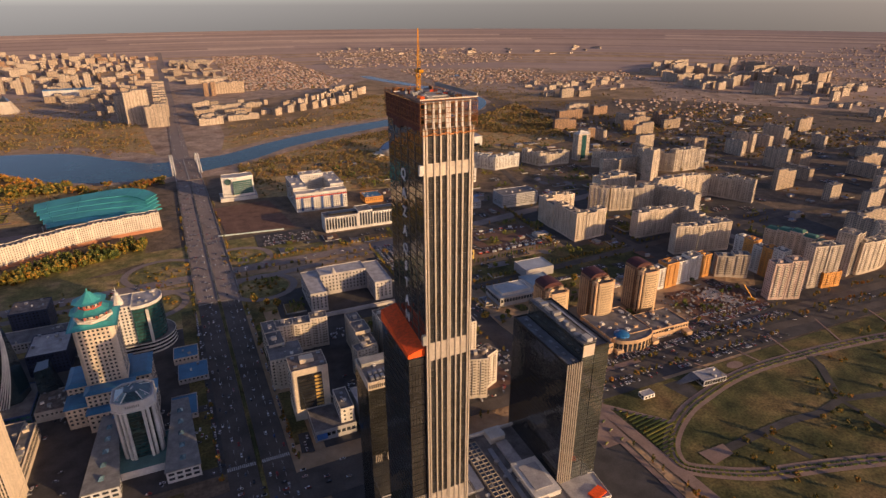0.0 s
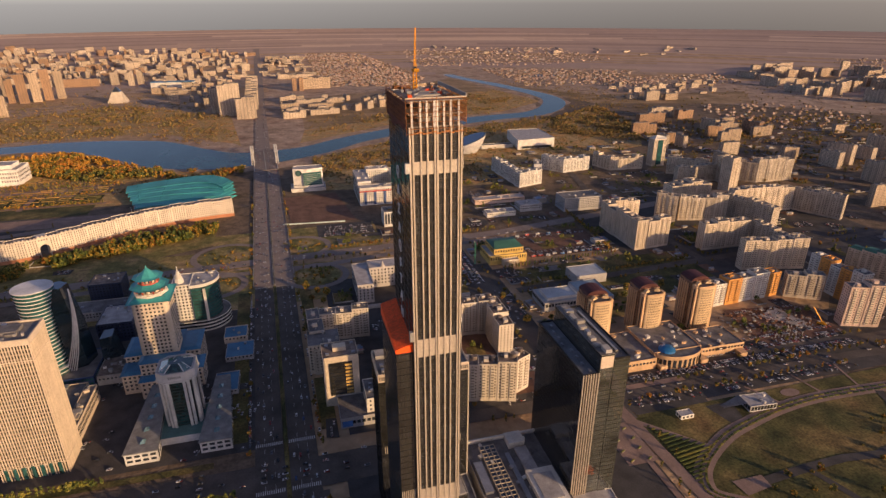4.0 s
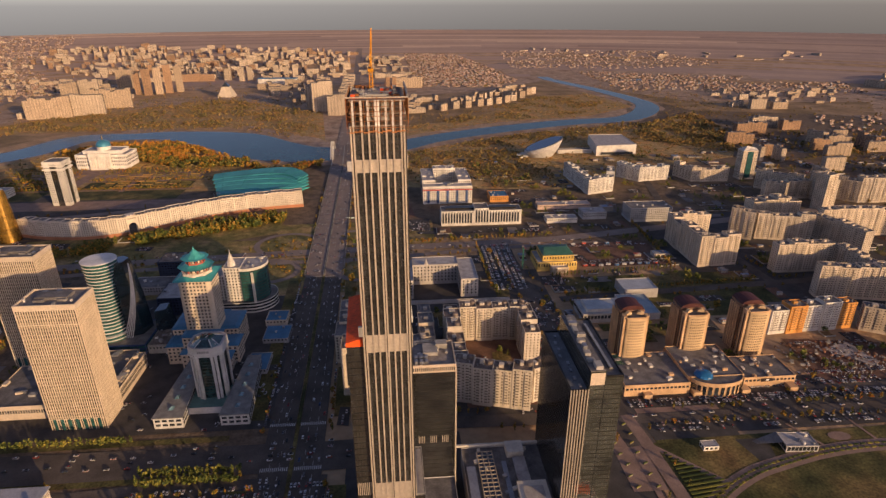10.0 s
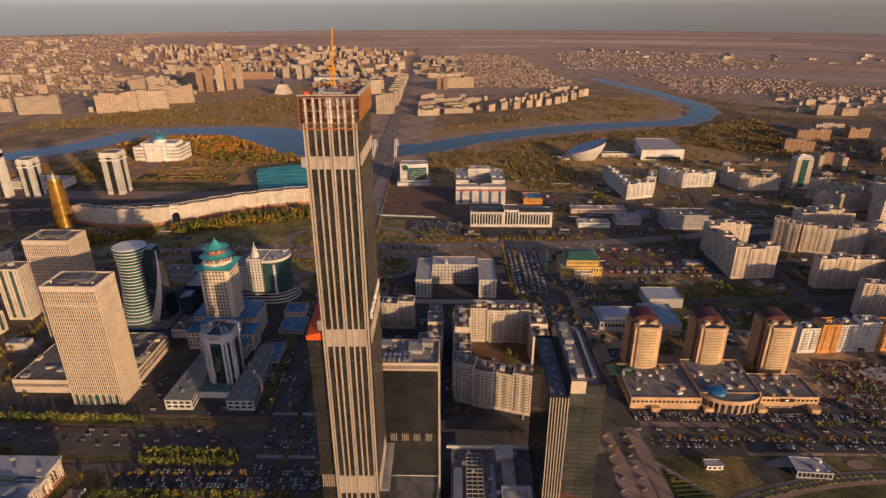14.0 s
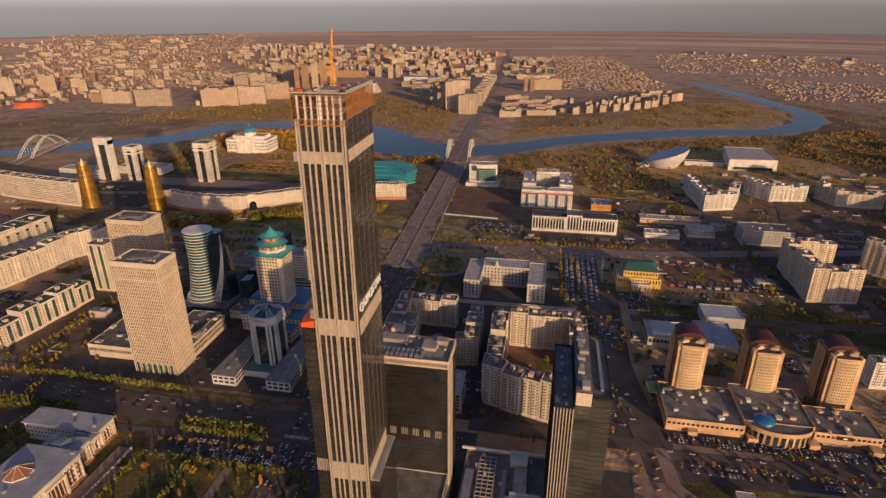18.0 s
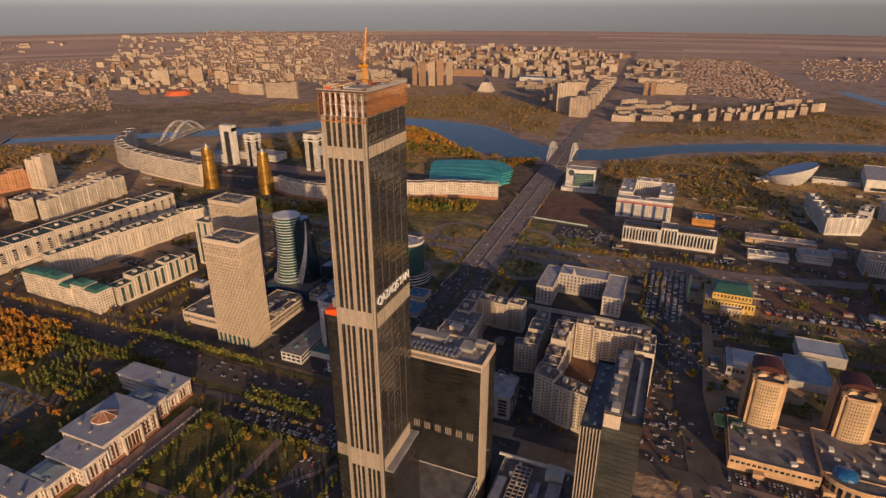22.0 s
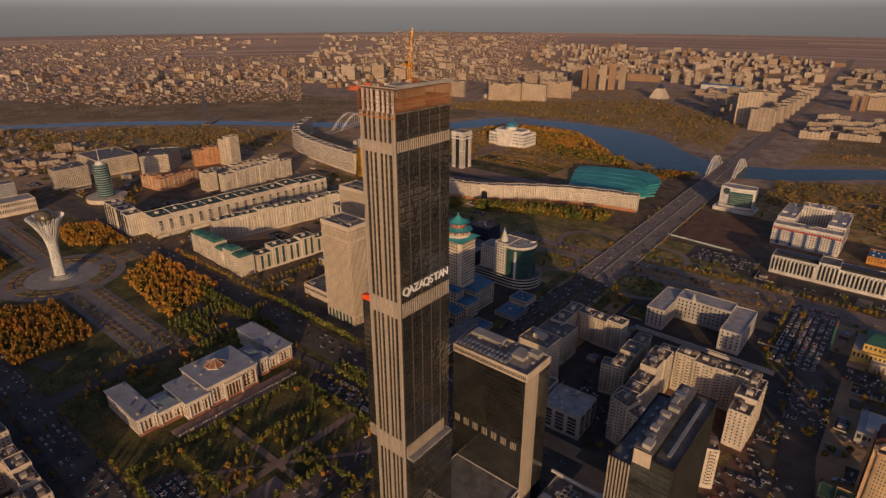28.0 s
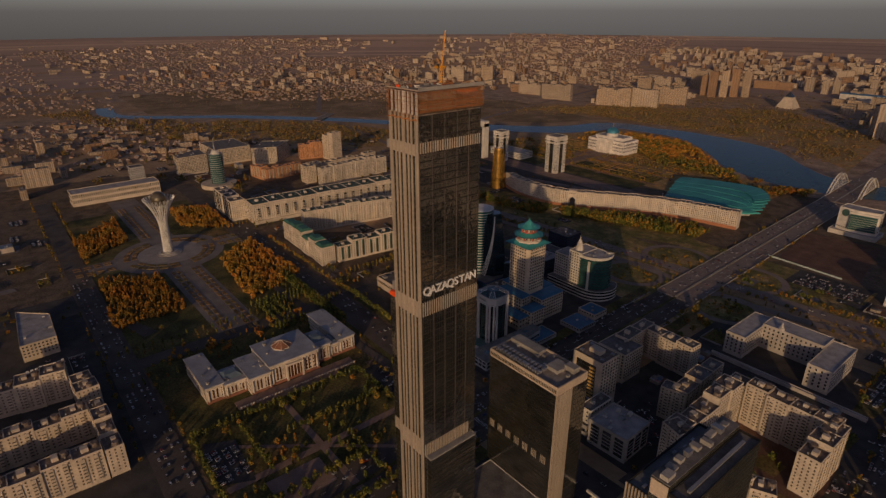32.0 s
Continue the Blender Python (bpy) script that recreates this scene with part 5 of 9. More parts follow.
def make_gov():
    """Long curving cream government block with an arch."""
    front = curve([(-523, 880), (-477, 865), (-419, 859), (-366, 870), (-314, 902), (-246.3, 948), (-167.2, 982), (-91.6, 997)], 4)
    for i in range(len(front) - 1):
        a, b = Vector(front[i]), Vector(front[i + 1])
        d = (b - a).normalized()
        nrm = Vector((-d.y, d.x))
        c = (a + b) / 2 + nrm * 9
        L = (b - a).length
        h = 30 + (1.0 if i % 2 else 0)
        e = thing("government_block", c.x, c.y, rot=math.degrees(math.atan2(d.y, d.x)), label="cream section of the long curving government building", category="government building", group="sections of the long government building")
        loc = rect(-L / 2, -9, L / 2, 9)
        arch = abs(c.x + 352) < 9
        CP = mat("gov_cream", (0.64, 0.55, 0.44), 0.85, vary=0.03)
        if arch:
            s = Shape()
            r, zc, n = min(L / 2 - 0.8, 9.0), 13.0, 12
            ring = [(r * math.cos(math.pi * k / n), zc + r * math.sin(math.pi * k / n)) for k in range(n + 1)]
            for y in (-9, 9):
                vs = [(x, y, z) for x, z in ([(L / 2, 0), (r, 0)] + ring + [(-r, 0), (-L / 2, 0), (-L / 2, h), (L / 2, h)])]
                s.add(vs, [tuple(range(len(vs)))] if y < 0 else [tuple(range(len(vs) - 1, -1, -1))])
            path = [(r, 0)] + ring + [(-r, 0)]
            for p, q in zip(path, path[1:]):
                s.add([(p[0], -9, p[1]), (q[0], -9, q[1]), (q[0], 9, q[1]), (p[0], 9, p[1])], [(0, 1, 2, 3)])
            s.add([(-L / 2, -9, h), (L / 2, -9, h), (L / 2, 9, h), (-L / 2, 9, h)], [(0, 1, 2, 3)])
            s.part("arched_wall", e, CP)
            windows(e, loc, 24, h - 2, 3.4, 3.1, 1.5, 1.8, GLASS, 12)
        else:
            body(e, loc, h, CP, ROOF)
            Shape().box(-L / 2 + 0.01, -9.6, 0, L / 2 - 0.01, -9.02, 5.5).part("plinth", e, mat("terracotta_plinth", (0.44, 0.19, 0.10), 0.85))
            windows(e, loc, 5, h - 1.5, 3.35, 2.9, 1.2, 1.7, GLASS, 4, skip=(1, 3))
        for k in range(3):
            Shape().box(-1.2, -1, 0, 1.2, 1, 2.2).part("roof_dormer", e, CP, at=(-L / 3 + k * L / 3, -8.0, h + 0.01 if arch else h - 0.85))


make_gov()


def make_teal_hall():
    e = thing("concert_hall", -197.3, 1114, label="low hall with overlapping turquoise metal roof shells", category="concert hall")
    body(e, [(-72, -40), (58, -58), (86, -24), (64, 40), (-80, 50)], 8, GREY, ROOF)
    for k in range(5):
        z = 23.0 - 2.9 * k
        # each shell fans out from the west end and bends round at the east
        north = curve([(-105 + 8 * k, 72 - 24 * k), (-30, 84 - 25 * k), (40 + 4 * k, 84 - 27 * k), (78 + 4 * k, 56 - 22 * k), (98 + 2 * k, 22 - 13 * k)], 3)
        south = curve([(-100 + 8 * k, 36 - 22 * k), (-30, 46 - 24 * k), (34 + 4 * k, 42 - 26 * k), (62 + 4 * k, 22 - 19 * k), (80 + 2 * k, -2 - 11 * k)], 3)
        n = len(north)
        rise = lambda i: z * (0.55 + 0.45 * math.sin(min(1.0, 1.4 * i / (n - 1)) * math.pi / 2)) - 6.0 * max(0, i / (n - 1) - 0.6)
        top = [(x, y, rise(i) + 2.4) for i, (x, y) in enumerate(north)] + [(x, y, rise(i)) for i, (x, y) in enumerate(south)]
        vs = top + [(x, y, q - 1.4) for x, y, q in top]
        m = 2 * n
        fs = [(n + i, n + i + 1, i + 1, i) for i in range(n - 1)] + [(m + i, m + i + 1, m + n + i + 1, m + n + i) for i in range(n - 1)]
        fs += [(i, i + 1, m + i + 1, m + i) for i in range(n - 1)] + [(m + n + i, m + n + i + 1, n + i + 1, n + i) for i in range(n - 1)] + [(0, m, m + n, n), (n - 1, m - 1, 2 * m - 1, m + n - 1)]
        shell = Shape().add(vs, fs).part("roof_shell", e, TEAL)
        for i in range(1, n - 1, 2):
            a, b = Vector(top[i]), Vector(top[n + i])
            up = Vector((0, 0, 0.25))
            Shape().bar(a + up, b + up, 0.5).part("standing_seam", shell, TEAL)
    for k in range(14):
        Shape().box(-0.25, -0.25, 0, 0.25, 0.25, 9).part("column", e, WHITE, at=(-75 + k * 11, -46 - k * 1.2, 0))


make_teal_hall()


def make_akorda():
    e = thing("presidential_palace", -585, 1323, label="white palace with blue dome and gilded spire", category="palace")
    W = mat("palace_white", (0.72, 0.67, 0.6), 0.7)
    body(e, rect(-55, -18, 55, 45), 34, W, ROOF_L)
    windows(e, rect(-55, -18, 55, 45), 6, 30, 8, 4.4, 1.9, 4.2, GLASS, 40)
    body(e, rect(-24, -25, 24, -18.02), 38, W, ROOF_L)
    for k in range(8):
        Shape().cyl(0, 0, 0, 26, 1.0, n=8).part("column", e, W, at=(-21 + k * 6, -26.5, 4))
    body(e, rect(-42, -6, 42, 36), 41, W, ROOF_L, z0=33.2)
    Shape().cyl(0, 8, 41, 49, 15, n=20).part("drum", e, W)
    s = Shape()
    n, m = 20, 6
    for k in range(m):
        a0, a1 = k / m * math.pi / 2, (k + 1) / m * math.pi / 2
        ring = lambda a: [(16 * math.cos(a) * math.cos(2 * math.pi * i / n), 8 + 16 * math.cos(a) * math.sin(2 * math.pi * i / n)) for i in range(n)]
        s.prism(ring(a0), 49 + 14 * math.sin(a0), 49 + 14 * math.sin(a1), 0, ring(min(a1, 1.5)))
    s.part("dome", e, mat("blue_dome", (0.06, 0.26, 0.36), 0.35, 0.3))
    Shape().cyl(0, 8, 63, 80, 1.0, 0.1, 8).part("spire", e, mat("gilding", (0.6, 0.4, 0.1), 0.3, 0.8))


make_akorda()


def white_tower(cx, cy, h, w, label):
    e = thing("white_office_tower", cx, cy, label=label, category="office tower")
    W = mat("white_panel", (0.66, 0.62, 0.56))
    Shape().prism(rect(-w / 2, -w / 2, w / 2, w / 2), 0, h, bottom=True).part("glass_body", e, DARKG)
    for x in (-1, 1):
        for y in (-1, 1):
            Shape().box(-w * 0.17, -w * 0.17, 0, w * 0.17, w * 0.17, h + 1).part("corner_shaft", e, W, at=(x * w * 0.36, y * w * 0.36, 0))
    poly = rect(-w * 0.36, -w * 0.58, w * 0.36, w * 0.58)
    windows(e, rect(-w * 0.53, -w * 0.53, w * 0.53, w * 0.53), 6, h - 6, 3.6, 3.0, 1.4, 1.8, GLASS, 14)
    for k, z in enumerate((h - 12, h - 5)):
        Shape().box(-w * 0.6, -w * 0.6, 0, w * 0.6, w * 0.6, 2.4).part("crown_band", e, W, at=(0, 0, z))
    body(e, rect(-w * 0.56, -w * 0.56, w * 0.56, w * 0.56), h + 4, W, ROOF, z0=h - 1.5, name="crown")
    return e


white_tower(-540, 1055, 80, 30, "white clad office tower with dark glass core beside the long block")
white_tower(-697, 1035, 70, 24, "slim white office tower with dark glass centre")


def make_frame_tower():
    e = thing("portal_tower", -755, 1024, label="slender white portal-shaped tower with glass infill", category="office tower")
    for x in (-13, 13):
        Shape().box(-4, -8, 0, 4, 8, 86).part("leg", e, WHITE, at=(x, 0, 0))
    Shape().box(-17, -8.1, 78, 17, 8.1, 92).part("lintel", e, WHITE)
    Shape().box(-9, -5, 0, 9, 5, 78).part("glass_infill", e, GLASS)
    e2 = thing("low_ministry", -709, 1095, label="low white flat-roofed ministry block", category="building")
    body(e2, rect(-70, -20, 40, 25), 16, WHITE, ROOF_L)
    windows(e2, rect(-70, -20, 40, 25), 3, 15, 4, 4, 2, 2, GLASS, 14)
    building("low_ministry", rect(-880, 1023, -776, 1058), 20, WHITE, ROOF_L, "low white ministry block with long roof", seed=12, floor=5)


make_frame_tower()


def gold_tower(cx, cy):
    e = thing("gold_cone_tower", cx, cy, label="tapered golden glass conical tower with spire", category="office tower", group="pair of golden towers")
    n = 24
    for k in range(21):
        z0, z1 = k * 3.8, k * 3.8 + 3.5
        r = lambda z: 16.8 - 6.4 * (z / 80) ** 0.9
        storey = Shape().cyl(0, 0, z0, z1, r(z0), r(z1), n).part("floor_ring", e, GOLD)
        Shape().cyl(0, 0, z1, z1 + 0.3, r(z1) + 0.1, n=n).part("floor_joint", storey, mat("bronze_joint", (0.10, 0.06, 0.02), 0.5, 0.5))
    Shape().cyl(0, 0, 79.8, 83, 9.8, 9.4, n).part("cap", e, GOLD)
    Shape().cyl(0, 0, 83, 90, 3.2, 0.8, 10).part("cap_cone", e, CREAM)
    Shape().cyl(0, 0, 90, 97, 0.4, 0.1, 6).part("spire", e, STEEL)


gold_tower(-662, 857)
gold_tower(-533, 868)


def make_curved_block():
    outer = curve([(-1144, 1073), (-1049, 955), (-959, 904), (-860, 877), (-775, 862), (-683, 849)], 3)
    for i in range(len(outer) - 1):
        a, b = Vector(outer[i]), Vector(outer[i + 1])
        d = (b - a).normalized()
        nrm = Vector((-d.y, d.x))
        L = (b - a).length
        c = (a + b) / 2 + nrm * 11
        e = thing("government_block", c.x, c.y, rot=math.degrees(math.atan2(d.y, d.x)), label="cream section of the sweeping curved office building", category="government building", group="sections of the curved office building")
        loc = rect(-L / 2 - 0.6, -11, L / 2 + 0.6, 11)
        body(e, loc, 46, mat("gov_cream", (0.64, 0.55, 0.44)), ROOF)
        windows(e, loc, 4, 44, 3.6, 2.6, 1.0, 2.2, GLASS, 4, skip=(1, 3))
        roof_units(e, loc, 45.1, 3, random.Random(i))


make_curved_block()


def make_white_long():
    e = thing("columned_office", 222.9, 886, label="long white office building with tall dark window bays and columns", category="government building")
    for a, b, h in ((-68, -12, 26), (-11.98, 12, 30), (12.02, 68, 26)):
        body(e, rect(a, -14, b, 16), h, WHITE, ROOF)
        for k in range(int((b - a) / 4.7)):
            x = a + 3 + k * 4.7
            Shape().box(-1.25, -0.3, 0, 1.25, 0.05, h - 9).part("window_bay", e, GLASS, at=(x, -14.03, 5))
            Shape().box(-0.5, -1.1, 0, 0.5, 0, h - 6).part("column", e, WHITE, at=(x + 2.35, -14.05, 3))
        windows(e, rect(a, -14, b, 16), h - 5, h - 1, 3.5, 4.7, 1.6, 1.6, GLASS, 30, skip=(1, 3))
    Shape().box(-60, -4, 25.1, 60, 8, 28).part("plant_room", e, mat("dark_spandrel", (0.05, 0.047, 0.043)))


make_white_long()


def make_red_white():
    e = thing("stepped_office", 176.1, 1050, label="white stepped block with red cornice and blue bays", category="office building")
    for poly, h in ((rect(-46, -58, 46, -36), 34), (rect(-46, -35.98, -22, 50), 40), (rect(22, -35.98, 46, 50), 40), (rect(-21.98, 26, 21.98, 50), 46)):
        body(e, poly, h, WHITE, ROOF_L)
        windows(e, poly, 4, h - 3, 3.5, 3.6, 1.7, 1.9, GLASS, 14)
        roof_units(e, poly, h - 0.9, 6, random.Random(int(h)), (WHITE, CONC), 6)
    Shape().box(-46.6, -58.6, 26, 46.6, -58.02, 28).part("red_cornice", e, mat("red_trim", (0.42, 0.05, 0.04), 0.6))
    for k in range(5):
        Shape().box(-2.2, -0.6, 2, 2.2, 0, 25.8).part("blue_bay", e, BLUEP, at=(-36 + k * 18, -58.05, 0))


make_red_white()


def make_bil():
    e = thing("billboard_office", 42.6, 1133, label="curved white office with green glass front and round sign", category="office building")
    fence = thing("site_fence", 42.6, 1133, 0.3, label="pale teal hoarding round the bare plot", category="fence")
    ring = [(-28, -12), (0, -18), (30, -10), (28, 14), (-26, 14)]
    body(e, ring, 44, WHITE, ROOF_L)
    Shape().prism([(-9, -20), (27, -14), (27, -10), (-9, -15)], 11, 37, bottom=True).part("glass_front", e, TEALG)
    Shape().prism([(-11, -20.6), (29, -14), (29, -10), (-11, -15)], 37.02, 40, bottom=True).part("front_lintel", e, WHITE)
    for k in range(6):
        Shape().prism([(-9, -20.15), (27, -14.15), (27, -13.9), (-9, -19.9)], 14.5 + k * 3.6, 14.9 + k * 3.6, bottom=True).part("glass_band", e, WHITE)
    disc = Shape().cyl(0, 0, 0, 0.6, 6.0, n=20)
    d = disc.part("round_sign", e, mat("sign_dark_green", (0.05, 0.1, 0.09), 0.6))
    d.matrix_basis = pose(-17, -15.4, 36, 90, 0, -12)
    for k in range(12):
        Shape().box(-4.2, -0.2, 0, 4.2, 0.2, 2.4).part("fence_panel", fence, mat("teal_white_fence", (0.42, 0.5, 0.47), 0.7), at=(-47 + k * 8.6, -209 + k * -0.75, 0))
    windows(e, ring, 15, 42, 3.6, 3.4, 1.5, 1.9, GLASS, 10, skip=(0, 1))
    body(e, rect(-34, -24, 34, 16), 7, WHITE, ROOF_L)
    windows(e, ring, 8, 14, 3.4, 3.4, 1.6, 1.8, GLASS, 20)


make_bil()


def make_egg():
    e = thing("egg_library", 436, 1343, label="white tilted bowl-shaped library with dark glass oval roof", category="library")
    s = Shape()
    n, m = 28, 8
    rings = []
    for k in range(m + 1):
        t = k / m
        r = 31 + 15 * math.sin(t * math.pi / 2)
        z = 1 + 30 * t
        rings.append([((r * math.cos(a)) + 8 * t, 0.8 * r * math.sin(a), z + (0.34 * r * math.cos(a) * t)) for a in [2 * math.pi * i / n for i in range(n)]])
    vs = [p for r in rings for p in r]
    fs = [(k * n + i, k * n + (i + 1) % n, (k + 1) * n + (i + 1) % n, (k + 1) * n + i) for k in range(m) for i in range(n)]
    s.add(vs, fs)
    s.part("shell", e, mat("white_shell", (0.6, 0.58, 0.55), 0.5, 0.1, size=6))
    top = [(x * 0.93 + 0.6, y * 0.93, z + 0.5) for x, y, z in rings[-1]]
    Shape().add(top, [tuple(range(n))]).part("oval_roof", e, glass_mat("blue_oval_glass", (0.03, 0.06, 0.09), 0.1))
    for k in range(12):
        a = math.pi * 0.6 + k * 0.14
        s = Shape()
        s.bar((30 * math.cos(a), 26 * math.sin(a), 3), (62 * math.cos(a + 0.2), 44 * math.sin(a + 0.2), 0.8), 3.0)
        s.part("landscape_rib", e, WHITE)
    e = thing("library_hall", 637, 1403, label="white flat box hall with pale roof", category="library")
    body(e, [(-62, -70), (42, -62), (48, 60), (-40, 66)], 25, WHITE, ROOF_L)
    Shape().box(-50, -72.5, 3, 30, -70.4, 9).part("glass_strip", e, GLASS)
    body(e, rect(-150, -40, -63, -22), 10, WHITE, ROOF)
    for k in range(16):
        Shape().box(-0.4, -0.4, 0, 0.4, 0.4, 9).part("column", e, WHITE, at=(-148 + k * 5.5, -41, 0))


make_egg()


def make_yellow():
    e = thing("yellow_hall", 302, 701, label="yellow colonnaded hall under construction with green roof", category="public building")
    body(e, rect(-28, -20, 28, 24), 14, YELLOW, ROOF_L)
    body(e, rect(-20, -16, 24, 24), 22, YELLOW, ROOF_G, z0=13.2)
    Shape().add([(-20, -16, 22.1), (24, -16, 22.1), (24, 24, 22.1), (-20, 24, 22.1), (-14, 4, 27), (18, 4, 27)], [(0, 1, 5, 4), (1, 2, 5), (2, 3, 4, 5), (3, 0, 4)]).part("hip_roof", e, ROOF_G)
    windows(e, rect(-28, -20, 28, 24), 5, 13, 8, 3.6, 1.6, 4.5, GLASS, 40)
    windows(e, rect(-20, -16, 24, 24), 15, 21, 6, 3.6, 1.6, 3, GLASS, 20)
    body(e, rect(-10, -28, 14, -20.02), 9, CREAM, ROOF_L)
    for k in range(7):
        Shape().cyl(0, 0, 0, 7, 0.6, n=8).part("column", e, CREAM, at=(-9 + k * 3.7, -29, 0))


make_yellow()


# ---- apartment blocks ----
def slab(name, p0, p1, depth, h, secs, wall, label, seed=1, step=3.0, roof=None, accent=None, group="", singles=4, penthouse=True, category="apartment block", bay=3.3, balcony=True, jog=1.6, glass=None):
    """A row of joined sections along p0-p1; its front looks to the right of that line."""
    rng = random.Random(seed)
    a, b = Vector(p0), Vector(p1)
    L = (b - a).length
    d = (b - a) / L
    ang = math.atan2(d.y, d.x)
    c = (a + b) / 2 + Vector((-d.y, d.x)) * depth / 2
    e = thing(name, c.x, c.y, rot=math.degrees(ang), label=label, category=category, group=group)
    w = L / secs
    rest, vents = Shape(), Shape()
    for k in range(secs):
        x0, x1 = -L / 2 + k * w, -L / 2 + (k + 1) * w - 0.02
        y0 = -depth / 2 - (rng.uniform(0, jog) if k % 2 else 0)
        hh = h + rng.choice((0, 0, step, -step, step * 0.5))
        poly = rect(x0, y0, x1, depth / 2 - (rng.uniform(0, jog) if k % 2 == 0 else 0))
        wm = wall if not isinstance(wall, (list, tuple)) else wall[k % len(wall)]
        body(e, poly, hh, wm, roof or ROOF)
        skip = [] if k == secs - 1 else [1]
        if k:
            skip.append(3)
        windows(e, poly, 3.5, hh - 1.2, 3.05, bay, 1.2, 1.45, glass or FLATG, singles if k < 2 else 0, skip, joined=rest)
        if balcony:
            for t in ((0.28, 0.72) if w > 15 else (0.5,)):
                x = x0 + w * t
                for side, yy in ((-1, y0),):
                    s = Shape()
                    s.box(-1.7, min(0, side * 0.7), 3.5, 1.7, max(0, side * 0.7), hh - 2.5)
                    s.part("loggia_bay", e, accent or wm, at=(x, yy + side * 0.02, 0))
                    q = Shape()
                    for f in range(int((hh - 7) / 3.05)):
                        z = 4.9 + f * 3.05
                        q.box(x - 1.35, yy + side * 0.72 - 0.05, z, x + 1.35, yy + side * 0.72 + 0.09, z + 1.05)
                    rest.add(q.v, q.f)
        if penthouse:
            for t in (0.45,):
                sx, sy = rng.uniform(3, 5.5), rng.uniform(3.5, 6)
                Shape().box(-sx / 2, -sy / 2, 0, sx / 2, sy / 2, rng.uniform(2.2, 3.6)).part("lift_house", e, wm, at=(x0 + w * t + rng.uniform(-1, 1), rng.uniform(-2, 2), hh - 0.88))
        if roof == ROOF_G:
            x2, x3, ya, yb = x0 + 0.5, x1 - 0.5, poly[0][1] + 0.5, poly[2][1] - 0.5
            Shape().prism(rect(x2, ya, x3, yb), hh + 0.02, hh + 3.2, top=rect(x2 + 2.6, ya + 3.2, x3 - 2.6, yb - 3.2)).part("mansard_roof", e, roof)
        elif roof is not None and roof.name == "brown_roof_felt":
            # rounded stair drums and low parapets on the stepped roofs
            Shape().cyl(0, 0, 0, 3.4, 3.2, 2.6, 12).part("roof_drum", e, roof, at=(x0 + w * 0.8, depth * 0.12, hh - 0.88))
        for t in range(3):
            px, py = x0 + w * (0.2 + 0.3 * t), rng.uniform(-depth / 3, depth / 3)
            vents.box(px - 0.5, py - 0.5, hh - 0.88, px + 0.5, py + 0.5, hh + 0.9)
    vents.part("roof_vents", e, CONC, kind="stuff")
    if rest.f:
        rest.part("windows", e, glass or FLATG, kind="stuff")
    return e


AP = "cream apartment block of stepped sections with balcony stacks"
PA = mat("panel_cream", (0.59, 0.485, 0.365), 0.85)
PB = mat("panel_grey_cream", (0.50, 0.42, 0.325), 0.85)

# block row nearest the park side
slab("apartment_block", (503, 676), (563, 681), 16, 47, 3, PA, AP, 1)
slab("apartment_block", (504, 785), (503, 694), 16, 45, 4, PA, AP, 2)
slab("apartment_block", (523, 773), (569, 775), 15, 46, 2, PA, AP, 3)
slab("apartment_block", (600, 649), (680, 649), 16, 42, 4, PA, AP, 4)
slab("apartment_block", (681, 649), (692, 572), 15, 40, 4, PB, AP, 5)
slab("apartment_block", (607, 575), (696, 558), 16, 43, 4, PA, AP, 6)
slab("apartment_block", (609, 788), (637, 767), 16, 46, 2, PA, AP, 7)
slab("apartment_block", (646, 773), (727, 755), 16, 43, 4, PB, AP, 8)
slab("apartment_block", (738, 776), (754, 685), 16, 42, 5, PB, AP, 9)
slab("apartment_block", (756, 776), (876, 769), 16, 43, 5, PA, AP, 10)
slab("apartment_block", (878, 775), (916, 702), 15, 43, 4, PB, AP, 11)
slab("apartment_block", (700, 870), (786, 870), 28, 31, 4, PA, AP, 12)
slab("apartment_block", (806, 1041), (866, 983), 16, 36, 3, PA, AP, 13)
slab("apartment_block", (786, 973), (870, 964), 16, 34, 4, PB, AP, 14)
slab("apartment_tower", (845, 892), (869, 901), 22, 66, 1, PA, "tall cream corner apartment tower", 15, category="apartment tower")
slab("apartment_block", (870, 969), (872, 916), 16, 50, 3, PB, AP, 16)
slab("apartment_block", (910, 964), (945, 931), 16, 44, 2, PB, AP, 17)
slab("apartment_block", (945, 931), (1028, 928), 18, 48, 4, PB, AP, 18)
slab("apartment_block", (610, 417), (649, 404), 16, 50, 2, PINK, "pinkish apartment tower with pale balconies", 19, accent=CREAM)
slab("apartment_block", (664, 523), (664, 447), 16, 42, 5, (WHITE, ORANGE), "white and orange striped apartment row", 20)
slab("apartment_tower", (683, 420), (724, 412), 16, 59, 2, PB, "slim grey and cream apartment tower", 21, category="apartment tower")
slab("apartment_block", (701, 412), (730, 408), 12, 22, 1, ORANGE, "low orange block at the tower's foot", 22)
slab("apartment_tower", (765, 422), (799, 432), 24, 58, 2, PB, "ribbed grey apartment tower", 23, category="apartment tower")
slab("apartment_block", (751, 544), (772, 459), 16, 35, 5, PB, "grey apartment row with green roofs", 24, roof=ROOF_G)
for i, (p, q) in enumerate(zip(curve([(782, 420), (826, 420), (866, 432), (905, 463)], 2), curve([(782, 420), (826, 420), (866, 432), (905, 463)], 2)[1:])):
    slab("apartment_block", p, q, 16, 46, 1, CREAM, "curved cream apartment crescent section", 30 + i)
